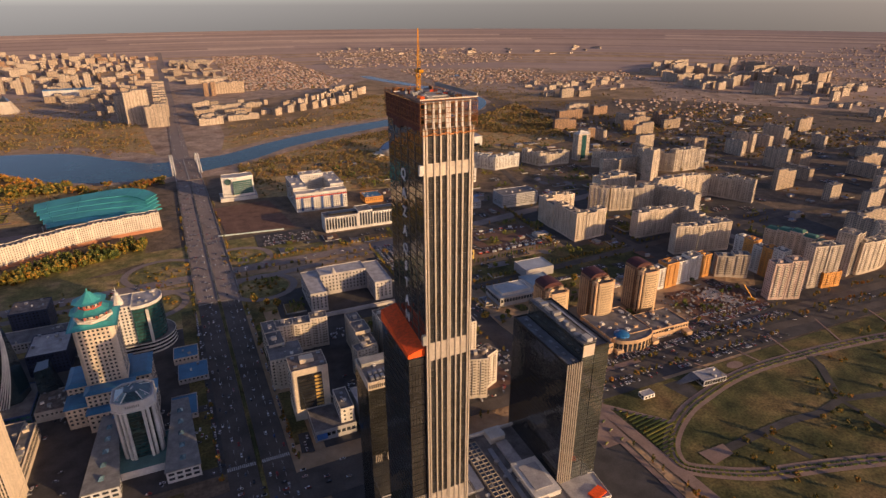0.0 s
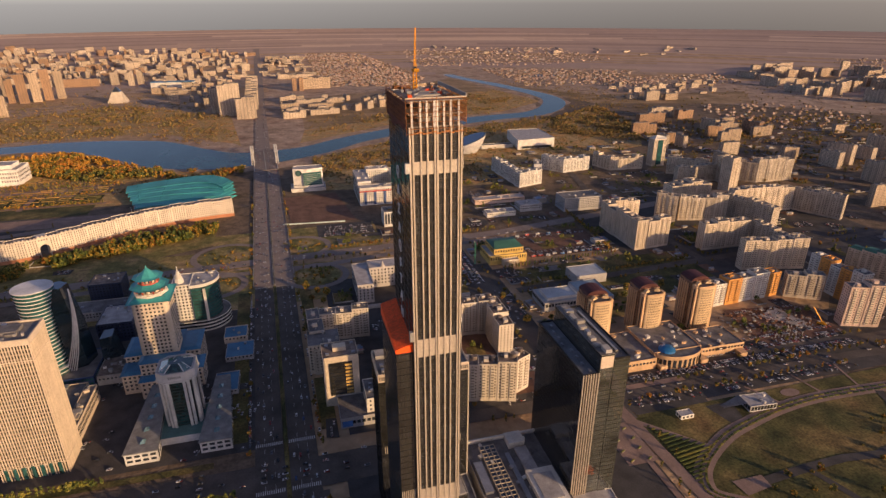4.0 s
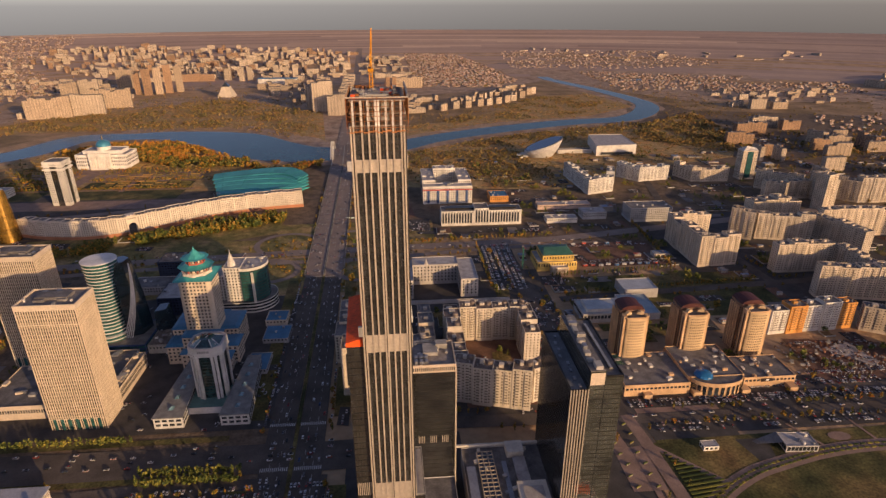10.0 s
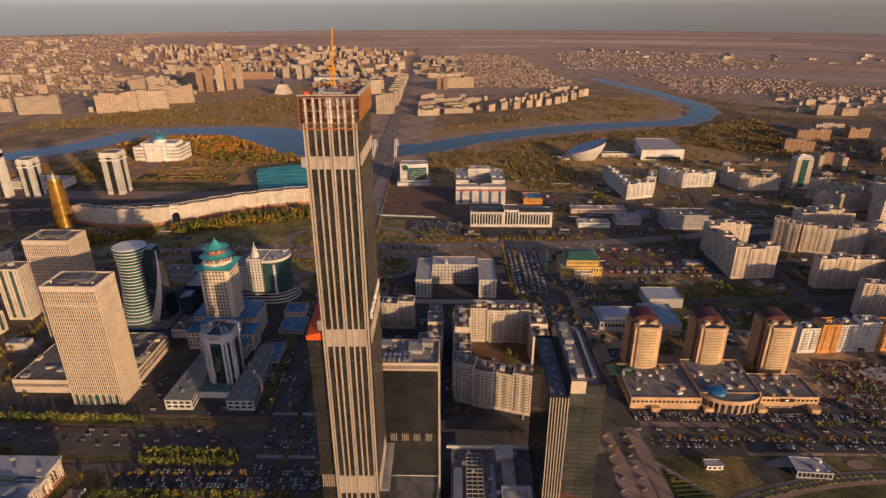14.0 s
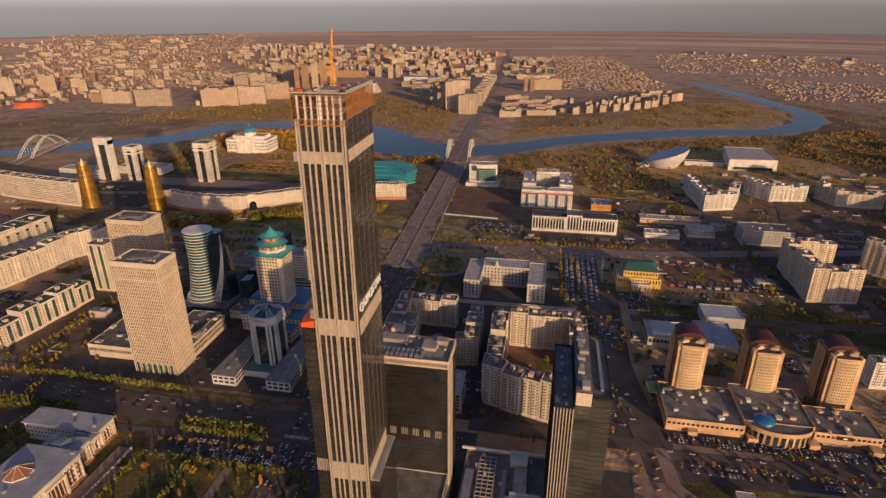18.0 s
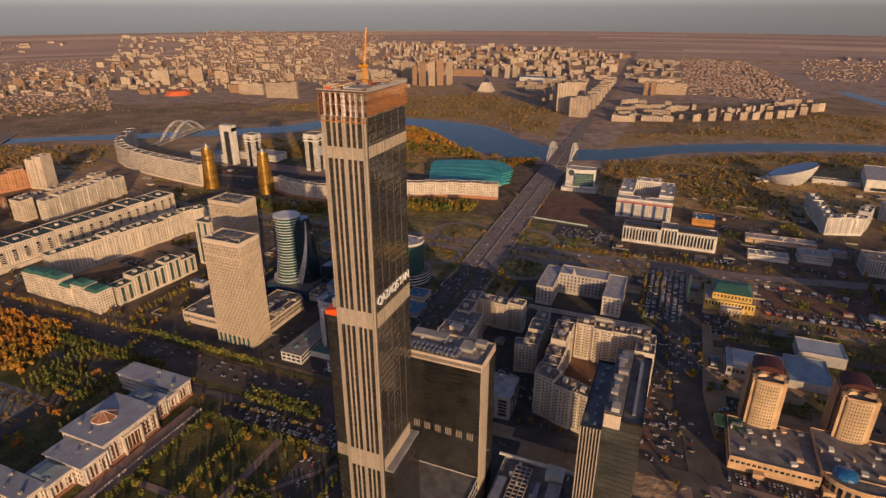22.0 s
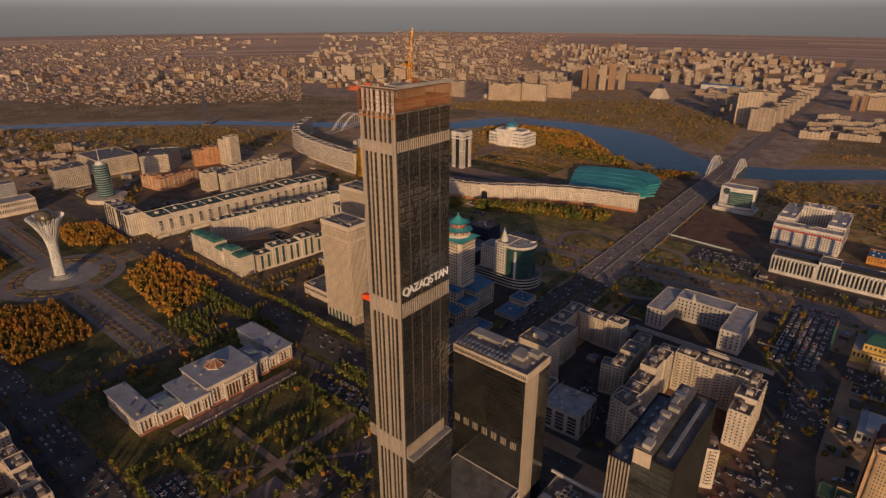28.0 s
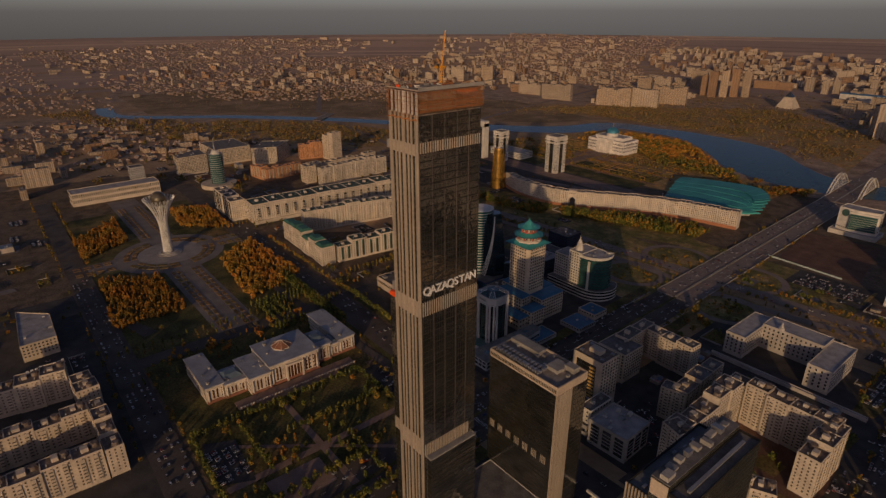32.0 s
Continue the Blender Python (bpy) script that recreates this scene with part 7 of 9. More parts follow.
def make_monument():
    e = thing("lattice_monument", -593, 226, label="white flared lattice observation tower holding a golden glass sphere", category="monument")
    W = mat("white_lattice_steel", (0.66, 0.64, 0.6), 0.5, 0.2)

    def r(z):
        t = z / 86
        return 5.2 + 1.6 * (1 - t) ** 2 + 15.5 * max(0, t - 0.45) ** 2 / 0.3025

    n = 24
    for i in range(n):
        s = Shape()
        for tw in (1, -1):
            pts = []
            for k in range(11):
                z = k * 8.6 if k < 10 else 88
                a = 2 * math.pi * i / n + tw * 0.35 * (k / 10)
                pts.append((r(z) * math.cos(a), r(z) * math.sin(a), z))
            for p, q in zip(pts, pts[1:]):
                s.bar(p, q, 0.8)
        s.part("lattice_rib", e, W)
    for z in (12, 25, 38, 50, 61, 70, 78):
        s = Shape()
        for i in range(n):
            a, b = 2 * math.pi * i / n, 2 * math.pi * (i + 1) / n
            s.bar((r(z) * math.cos(a), r(z) * math.sin(a), z), (r(z) * math.cos(b), r(z) * math.sin(b), z), 0.4)
        s.part("ring", e, W)
    Shape().cyl(0, 0, 0, 82, 3.4, n=14).part("shaft", e, W)
    s = Shape()
    n, m, r, zc = 20, 10, 11.0, 87.0
    vs = [(r * math.sin(math.pi * k / m) * math.cos(2 * math.pi * i / n), r * math.sin(math.pi * k / m) * math.sin(2 * math.pi * i / n), zc - r * math.cos(math.pi * k / m)) for k in range(1, m) for i in range(n)]
    s.add(vs + [(0, 0, zc - r), (0, 0, zc + r)], [(k * n + i, k * n + (i + 1) % n, (k + 1) * n + (i + 1) % n, (k + 1) * n + i) for k in range(m - 2) for i in range(n)] + [((i + 1) % n, i, (m - 1) * n) for i in range(n)] + [((m - 2) * n + i, (m - 2) * n + (i + 1) % n, (m - 1) * n + 1) for i in range(n)])
    s.part("sphere", e, glass_mat("golden_sphere_glass", (0.16, 0.13, 0.08), 0.1, 0, 0.6, 0.5))
    for k, (ra, h) in enumerate(((16, 1.2), (11, 2.4), (8, 3.4))):
        Shape().cyl(0, 0, h - 1.2, h, ra, n=28).part("base_step", e, PAVING)


make_monument()


def make_palace():
    e = thing("stone_palace", -212, 228, label="pale stone colonnaded public building with grey roofs and brown glass pyramid", category="government building")
    W = mat("palace_stone", (0.60, 0.52, 0.43), 0.8)
    RL = mat("palace_grey_roof", (0.30, 0.31, 0.34), 0.7, big=0.2)
    BROWN = glass_mat("brown_portal_glass", (0.11, 0.05, 0.028), 0.2)
    spec = ((rect(-31, -80, 32, -63), 17.5), (rect(8, -62.98, 34, -42), 15.5), (rect(4, -41.98, 45, -21), 19), (rect(-4, -20.98, 43, 31), 23), (rect(4, 31.02, 35, 49), 19.5), (rect(14, 49.02, 33, 60), 15.5), (rect(-38, 60.02, 33, 79), 17.5))
    for poly, h in spec:
        body(e, poly, h, W, RL, lip=0.5)
        Shape().prism(inset(poly, -1.2), h + 0.02, h + 0.9, bottom=True).part("cornice_roof", e, RL)
        windows(e, poly, 3, h - 2.6, 3.7, 3.4, 1.2, 1.5, GLASS, 14)
        y0, y1, x1 = poly[0][1], poly[2][1], poly[1][0]
        Shape().box(-0.5, y0, 0, 0.7, y1, 0.9).part("cornice", e, W, at=(x1, 0, h - 3.2))
        Shape().box(-0.5, y0, 0, 0.8, y1, 3.2).part("plinth", e, mat("red_brown_granite", (0.30, 0.13, 0.085), 0.6), at=(x1, 0, 0))
        n = int((y1 - y0) / 3.4)
        for k in range(n):
            y = y0 + 1.7 + k * 3.4
            if k in (0, n - 1) or h == 23 and abs(y - 4) in (8.5, 11.9):
                Shape().cyl(0, 0, 3.2, h - 3.25, 0.75, 0.65, 10).part("column", e, W, at=(x1 + 1.3, y, 0))
            elif k % 3 and not (h == 23 and abs(y - 4) < 9):
                Shape().box(-0.05, -0.75, 0, 0.35, 0.75, h - 9.5).part("tall_window", e, BROWN, at=(x1, y + 1.7, 4.4))
            else:
                Shape().box(-0.1, -0.4, 3.2, 0.6, 0.4, h - 3.25).part("pilaster", e, W, at=(x1, y + 1.7, 0))
        roof_units(e, poly, h + 0.9, 4, random.Random(int(h)), (METAL, CONC), 3)
    ring = [(15 + 10.5 * math.cos(k * math.pi / 4 + 0.39), 4 + 10.5 * math.sin(k * math.pi / 4 + 0.39)) for k in range(8)]
    Shape().prism(ring, 23.9, 25.0).part("skylight_drum", e, W)
    sky_light = Shape().add([(x, y, 25.02) for x, y in ring] + [(15, 4, 30.5)], [(k, (k + 1) % 8, 8) for k in range(8)]).part("pyramid_skylight", e, mat("brown_glass_pyramid", (0.30, 0.13, 0.07), 0.35))
    for x, y in ring:
        Shape().bar((x, y, 25.1), (15, 4, 30.6), 0.35).part("rib", sky_light, W)
    Shape().box(0, -8, 0, 0.5, 8, 14.5).part("portal_glass", e, BROWN, at=(43.02, 4, 3.3))
    for y in (-8.4, 8.4):
        Shape().box(0, -0.8, 0, 2.2, 0.8, 17).part("portal_pier", e, W, at=(43.02, 4 + y, 0))
    Shape().box(0, -9.2, 0, 2.4, 9.2, 2).part("portal_lintel", e, W, at=(43.02, 4, 17.02))
    for y0, y1, x, h in ((-62.5, -43, 21, 15.5), (32, 48, 19, 19.5), (50, 59, 23, 15.5)):
        Shape().prism(rect(x - 10, y0, x + 8, y1), h + 0.94, h + 4.0, top=rect(x - 5, y0 + 4, x + 3, y1 - 4)).part("hipped_roof", e, mat("blue_grey_hip", (0.14, 0.19, 0.23), 0.6))
    for k in range(40):
        Shape().box(-0.4, -1.0, 0, 0.4, 1.0, 1.5).part("baluster_block", e, W, at=(58.6, -58 + k * 3.1, 1.22))
    Shape().box(46, -60, 0, 59.2, 64, 1.2).part("front_terrace", e, PINKPAVE)
    Shape().box(59.22, -40, 0, 65, 44, 0.6).part("front_steps", e, PINKPAVE)


make_palace()

# blocks at the corner of the walk's end
CA = mat("old_cream_brick", (0.55, 0.46, 0.36), 0.85)
LA = "cream brick apartment block with cluttered roofs"
slab("apartment_block", (-284, -50), (-271.5, 51), 19, 30, 5, CA, LA, 101, singles=8, roof=ROOF_C)
slab("apartment_block", (-268, 52), (-232, 54), 18, 27, 2, CA, LA, 102, singles=8, roof=ROOF_C)
slab("apartment_block", (-197, -60), (-197, 57), 15, 30, 6, CA, LA, 103, singles=8, roof=ROOF_C)
slab("apartment_block", (-209, 57.5), (-135, 58.5), 13, 30, 4, CA, LA, 104, singles=8, roof=ROOF_C)
slab("apartment_block", (-135, -64), (-135, 57), 15, 30, 6, CA, LA, 105, singles=8, roof=ROOF_C)


def make_roof_sign():
    e = thing("roof_sign", -293, 52, 29.1, 94, "row of plain white sign shapes standing on a roof edge", "sign")
    for k in range(9):
        Shape().box(-1.2, -0.15, 1.0, 1.2, 0.15, 4.2 if k in (0, 5) else 3.4).part("sign_bar", e, LETTER, at=(-k * 3.6, 0, 0))
    Shape().box(-32, 0.3, 0, 2, 0.6, 1.0).part("sign_frame", e, STEEL)


make_roof_sign()
building("office_block", [(-467, 24.9), (-373, 21.3), (-375, 54.6), (-438, 55.6)], 20, CREAM, ROOF_L, "cream office with glazed lower bays and grey roof", seed=106, singles=20)


# ---- far city ----
def joined(name, verts, faces, m, label, category):
    me = bpy.data.meshes.new(name)
    me.from_pydata(verts, [], faces)
    me.materials.append(m)
    return tagged(new(name, me), label, category, kind="stuff")


FAR_W = facade_mat("far_cream_facade", (0.52, 0.41, 0.30), (0.09, 0.085, 0.08), 3.6, 3.1)
FAR_P = facade_mat("far_pink_facade", (0.48, 0.36, 0.25), (0.08, 0.07, 0.06), 3.6, 3.1)
FAR_B = facade_mat("far_brick_facade", (0.36, 0.22, 0.13), (0.06, 0.05, 0.045), 3.6, 3.1)


def far_block(x, y, w, d, h, ang, m, label="pale distant apartment block", secs=1, name="distant_apartment_block", seed=0):
    e = thing(name, x, y, ground_z(x, y), math.degrees(ang), label, "apartment block")
    rng = random.Random(seed + int(x * 7 + y * 13))
    s, r, steps = Shape(), Shape(), []
    for k in range(secs):
        a, b = -w / 2 + k * w / secs, -w / 2 + (k + 1) * w / secs
        hh = h + rng.choice((0, 0, 3, -6, 5)) if h > 40 else h + rng.choice((0, 0, 3, -3))
        steps += [(a, hh), (b, hh)]
        r.box(a + 0.5, -d / 2 + 0.4, hh + 0.02, b - 0.55, d / 2 - 0.5, hh + 0.5)
        r.box((a + b) / 2 - 2, -2, hh + 0.5, (a + b) / 2 + 2, 2, hh + 3)
    line = [(w / 2, -2), (-w / 2, -2)] + steps
    n = len(line)
    vs = [(x, -d / 2, z) for x, z in line] + [(x, d / 2, z) for x, z in line]
    s.add(vs, [tuple(range(n - 1, -1, -1)), tuple(range(n, 2 * n))] + [(i, (i + 1) % n, (i + 1) % n + n, i + n) for i in range(n)])
    s.part("wall", e, m)
    r.part("roof", e, ROOF)
    return e


def scatter_blocks(poly, n, seed, hs=(15, 30), ws=(24, 70), ang=0.0, mats=None, clear=26, apart=False):
    """Blocks of a quarter: single things where they stand near, else one mesh for each kind of wall."""
    rng = random.Random(seed)
    xs, ys = [p[0] for p in poly], [p[1] for p in poly]
    got, walls, roofs = [], {}, Shape()
    for _ in range(n * 8):
        if len(got) >= n:
            break
        x, y = rng.uniform(min(xs), max(xs)), rng.uniform(min(ys), max(ys))
        if not inside(poly, x, y) or any(abs(x - a) < clear + 14 and abs(y - b) < clear for a, b in got):
            continue
        got.append((x, y))
        turn = ang + (math.pi / 2 if rng.random() < 0.4 else 0)
        w, d, h, m = rng.uniform(*ws), rng.uniform(11, 15), hs[0] + (hs[1] - hs[0]) * rng.random() ** 2, rng.choice(mats or (FAR_W, FAR_W, FAR_P))
        if apart:
            far_block(x, y, w, d, h, turn, m, secs=max(1, int(w / 20)), seed=seed)
            continue
        secs = max(1, int(w / 24))
        z, s = ground_z(x, y), walls.setdefault(m.name, Shape())
        for k in range(secs):
            u = -w / 2 + (k + 0.5) * w / secs
            hh = h + rng.choice((0, 0, 3, -3))
            px, py = x + u * math.cos(turn), y + u * math.sin(turn)
            s.lid(px, py, z - 2, w / secs - 0.1, d + (k % 2), hh + 2, turn)
            roofs.lid(px, py, z + hh + 0.02, w / secs - 1.2, d - 1.2, 0.5, turn)
            roofs.lid(px, py, z + hh + 0.5, 4, 4, 2.4, turn)
    for name, s in walls.items():
        joined("distant_blocks", s.v, s.f, MATS[name], "distant apartment quarter of pale flat-roofed blocks", "apartment blocks")
    if roofs.f:
        joined("distant_block_roofs", roofs.v, roofs.f, ROOF, "dark flat roofs of a distant quarter", "apartment blocks")


def far_row(rows, d, ang, label, mats, secs):
    for k, (x, y, w, h) in enumerate(rows):
        far_block(x, y + d / 2, w, d, h, ang, mats[k % len(mats)], label, max(1, round(w / secs)), seed=k)


# apartments along the far-bank avenue
far_row(((-114, 1972, 62, 69), (-112, 2068, 40, 56), (-104, 2150, 40, 50), (-108, 2250, 44, 48), (-112, 2350, 44, 44), (-116, 2460, 44, 42), (-122, 2580, 48, 40), (-126, 2700, 48, 36), (-130, 2820, 48, 34), (-134, 2960, 48, 32)), 24, 0.04, "pale apartment block lining the far-bank avenue", (FAR_W,), 20)
far_row(((-170, 2040, 70, 100), (-215, 2110, 40, 84), (-190, 2200, 46, 74), (-210, 2330, 60, 60), (-205, 2470, 56, 56), (-230, 2620, 60, 50)), 24, 0.25, "tall pale stepped apartment tower on the far bank", (FAR_W, FAR_W, FAR_P), 22)
# low residences and stepped villas east of the avenue
far_row(((36, 1941, 74, 22), (138, 1989, 100, 18), (24, 2097, 64, 24), (117, 2191, 140, 24), (40, 2020, 60, 20), (130, 2090, 90, 22), (20, 2290, 60, 24)), 16, 0.2, "low pale far-bank residence with stepped roof", (FAR_W, FAR_W, FAR_P), 18)
far_row(((253, 2033, 26, 25), (300, 2066, 26, 25), (347, 2088, 26, 25), (395, 2114, 26, 25), (433, 2140, 26, 26), (473, 2170, 26, 26), (512, 2199, 26, 26), (544, 2237, 28, 26), (592, 2306, 28, 27), (638, 2388, 28, 28)), 18, 0.5, "apricot far-bank villa block with peaked bays", (FAR_P, FAR_W, FAR_P), 13)
far_row(((300, 2160, 30, 24), (360, 2200, 30, 24), (420, 2250, 32, 26), (470, 2310, 34, 26), (520, 2380, 34, 28), (560, 2450, 34, 28), (600, 2520, 34, 28)), 18, 0.6, "apricot far-bank villa block with peaked bays", (FAR_P, FAR_W), 15)
far_row(((150, 2668, 120, 44), (68, 3071, 170, 20)), 22, 0.1, "broad distant hotel slab", (FAR_P, FAR_W), 24)
far_row(((54, 2609, 18, 54), (82, 2609, 18, 50)), 18, 0.1, "dark glazed distant tower", (FAR_B,), 20)
# tower clusters on the far bank
far_row(((-1062, 1993, 134, 66), (-965, 2053, 104, 66), (-948, 2200, 130, 64), (-1215, 2440, 60, 62), (-1180, 2530, 70, 64), (-1120, 2740, 70, 90)), 22, 0.28, "long ribbed apartment slab on the far bank", (FAR_P, FAR_W, FAR_P), 16)
far_row(((-946, 2528, 32, 112), (-912, 2560, 30, 114), (-884, 2596, 30, 114), (-850, 2630, 30, 112), (-993, 2545, 24, 84)), 26, 0.35, "tall brownish apartment tower on the far bank", (FAR_B, FAR_P), 11)
far_row(((-746, 3030, 34, 62), (-668, 2990, 24, 64), (-640, 3040, 24, 66), (-523, 3120, 26, 58), (-472, 3116, 26, 60), (-425, 3112, 26, 60)), 20, 0.1, "slim pale residential tower beyond the pyramid", (FAR_W,), 12)
far_row(((-887, 2990, 165, 36), (-1314, 1955, 134, 60), (-1500, 1994, 110, 50), (-1590, 2010, 70, 34)), 18, 0.2, "long pale apartment slab on the far bank", (FAR_B, FAR_W, FAR_W), 22)
far_row(((-2107, 2088, 70, 76), (-2011, 2210, 64, 78), (-2427, 1921, 36, 44), (-2240, 2000, 40, 40), (-1880, 2240, 60, 56)), 20, 0.5, "tall distant apartment tower in the old town", (FAR_W, FAR_P, FAR_B), 18)
# the brown complex and its neighbours beyond the library
far_row(((1107, 1554, 96, 30), (1200, 1640, 86, 34), (1260, 1600, 60, 26)), 20, 0.1, "brown and white banded apartment complex", (FAR_B, FAR_W), 16)
far_row(((1330, 2012, 44, 20), (1381, 1967, 60, 34), (1457, 1957, 60, 24), (1528, 2243, 34, 22), (1611, 2244, 40, 22), (1693, 2244, 40, 22), (1775, 2240, 40, 22)), 16, 0.1, "pale block in a row beyond the fields", (FAR_W, FAR_W, FAR_P), 18)
scatter_blocks([(-1900, 3350), (-1050, 2950), (-560, 3180), (-180, 3080), (-170, 4000), (-700, 4150), (-1950, 3950)], 430, 11, (14, 40), (18, 54), 0.15, (FAR_W, FAR_W, FAR_P, FAR_W, FAR_B), 17)
scatter_blocks([(-1462, 2350), (-1230, 2560), (-1100, 3000), (-1849, 2985)], 50, 12, (8, 24), (20, 60), 0.3, None, 18)
scatter_blocks([(-2512, 1446), (-1650, 1980), (-1574, 2911), (-2898, 2501)], 250, 13, (7, 34), (14, 50), 0.4, (FAR_W, FAR_P, FAR_B, FAR_W), 17)
scatter_blocks([(-3224, 685), (-2250, 1000), (-2458, 2330), (-3504, 1816)], 190, 14, (6, 30), (14, 50), 0.5, (FAR_W, FAR_P, FAR_W, FAR_B), 17)
scatter_blocks([(-2900, 2450), (-1700, 2950), (-2300, 4000), (-3500, 3100)], 230, 19, (7, 26), (16, 60), 0.4, (FAR_W, FAR_P, FAR_W), 18)
scatter_blocks([(-4300, 500), (-3300, 600), (-3500, 2900), (-4250, 2100)], 140, 20, (6, 18), (16, 70), 0.5, (FAR_W, FAR_P, FAR_W), 18)
scatter_blocks([(-4500, -700), (-2500, -300), (-2500, 700), (-4500, 500)], 90, 18, (6, 16), (16, 60), 0.2, (FAR_W, FAR_P, FAR_W), 18)
# behind the avenue blocks and between the residences east of them
scatter_blocks([(-520, 2640), (-260, 2240), (-245, 3050), (-560, 3150)], 46, 41, (16, 40), (20, 54), 0.1, (FAR_W, FAR_W, FAR_P), 20)
scatter_blocks([(0, 1940), (225, 2020), (250, 2340), (5, 2360)], 20, 42, (13, 24), (22, 56), 0.2, (FAR_W, FAR_P, FAR_W), 24)
scatter_blocks([(-80, 3100), (150, 3080), (140, 3900), (-120, 3900)], 60, 43, (8, 22), (20, 70), 0.05, (FAR_W, FAR_W, FAR_P), 20)
scatter_blocks([(230, 2120), (560, 2260), (680, 2420), (640, 2560), (420, 2400)], 22, 44, (20, 28), (20, 30), 0.6, (FAR_P, FAR_W, FAR_P), 20)
scatter_blocks([(-1180, 2000), (-880, 2150), (-1000, 2520), (-1180, 2420)], 16, 45, (14, 40), (20, 50), 0.28, (FAR_P, FAR_W), 24)
# this bank, beyond the boulevard
scatter_blocks([(-2040, 219.7), (-1242, 210.2), (-1202, 615), (-1786, 500)], 40, 16, (7, 22), (16, 50), 0.0, (FAR_W, FAR_P, FAR_B))
scatter_blocks([(-1762, -434), (-1052, -364), (-1012, 168.9), (-1690, 196.7)], 30, 17, (15, 40), (24, 60), 0.0)
# city to the east
scatter_blocks([(911, 473), (1550, 366), (1792, 921), (1081, 892)], 34, 21, (28, 44), (30, 80), 0.05, (FAR_W, FAR_W, FAR_P), apart=True)
scatter_blocks([(903, 1006), (1570, 919), (1751, 1301), (932, 1336)], 14, 22, (26, 44), (30, 70), 0.0, (FAR_W, FAR_P, FAR_W), apart=True)
scatter_blocks([(963, 1283), (1308, 1269), (1314, 1453), (988, 1445)], 9, 23, (28, 38), (40, 80), 0.0, (FAR_B, FAR_P), apart=True)
scatter_blocks([(2100, 1400), (2600, 1500), (3000, 2250), (2600, 2700), (2250, 2600), (2050, 1900)], 80, 25, (24, 50), (40, 130), 0.15, (FAR_W, FAR_W, FAR_P))
scatter_blocks([(1792, 921), (2697, 709), (2972, 1328), (2100, 1400)], 60, 26, (10, 34), (24, 60), 0.1)
scatter_blocks([(1330, 2080), (1900, 2060), (2000, 2400), (1420, 2420)], 24, 27, (8, 20), (18, 44), 0.1, (FAR_W, FAR_P))
scatter_blocks([(700, 3700), (1654, 3500), (2465, 3181), (2705, 3449), (987, 4100)], 24, 28, (6, 16), (20, 70), 0.1)


def houses(poly, n, seed, name="distant_houses"):
    """Small pitched-roof houses in loose rows."""
    rng = random.Random(seed)
    xs, ys = [p[0] for p in poly], [p[1] for p in poly]
    wall, roof = Shape(), Shape()
    made = 0
    while made < n:
        x = min(xs) + round(rng.uniform(0, max(xs) - min(xs)) / 26) * 26 + rng.uniform(-11, 11)
        y = min(ys) + round(rng.uniform(0, max(ys) - min(ys)) / 42) * 42 + rng.uniform(-14, 14)
        made += 1
        if not inside(poly, x, y):
            continue
        z = ground_z(x, y)
        w, d, h = rng.uniform(6, 11), rng.uniform(6, 9), rng.uniform(2.4, 4.0)
        wall.hut(x, y, z - 1, w, d, h + 1)
        a, b = w / 2 + 0.9, d / 2 + 0.9
        k = h + rng.uniform(2, 4)
        roof.add([(x - a, y - b, z + h + 0.02), (x + a, y - b, z + h + 0.02), (x + a, y + b, z + h + 0.02), (x - a, y + b, z + h + 0.02), (x - a * 0.7, y, z + k), (x + a * 0.7, y, z + k)], [(0, 1, 5, 4), (1, 2, 5), (2, 3, 4, 5), (3, 0, 4)])
    joined(name, wall.v, wall.f, mat("house_walls", (0.36, 0.275, 0.21), 0.85, island=0.5), "pale walls of a distant house quarter", "houses")
    joined("distant_house_roofs", roof.v, roof.f, mat("house_roofs", (0.2, 0.12, 0.09), 0.8, island=0.5, size=4, tints=[(0.3, (0.16, 0.13, 0.11)), (0.42, (0.38, 0.18, 0.11)), (0.52, (0.48, 0.41, 0.35)), (0.62, (0.30, 0.15, 0.09)), (0.75, (0.22, 0.25, 0.24))]), "mixed pitched roofs of a distant house quarter", "houses")


QUARTERS = (([(190, 2720), (560, 2640), (700, 2900), (640, 3500), (480, 3950), (150, 4000)], 1500), ([(1070, 2489), (1457, 2455), (1872, 2881), (1090, 3225)], 600), ([(-1400, 2500), (-1250, 2750), (-1900, 3350), (-2000, 4300), (-3300, 3700), (-2400, 2300)], 3600),
            ([(-3135, 503), (-2147, 879), (-1675, 1472), (-3067, 2489), (-3736, 1317)], 3000), ([(-2111, -240), (-1238, -75.4), (-1201, 557), (-1960, 434)], 560), ([(1367, 1401), (1807, 1302), (1882, 1746), (1436, 1807)], 120),
            ([(2750, 1300), (3900, 1100), (4000, 2352), (2948, 2746)], 900), ([(750, 3400), (1500, 3250), (2000, 3300), (1800, 3850), (800, 4050)], 600), ([(1450, 2350), (2100, 2300), (2200, 2650), (1500, 2700)], 260),
            ([(-4300, 300), (-3500, 600), (-3600, 2600), (-4300, 1900)], 1300), ([(-4300, -900), (-2200, -300), (-2200, 500), (-4300, 300)], 1100))
for k, (poly, n) in enumerate(QUARTERS):
    houses(poly, int(1.6 * n), 31 + k)


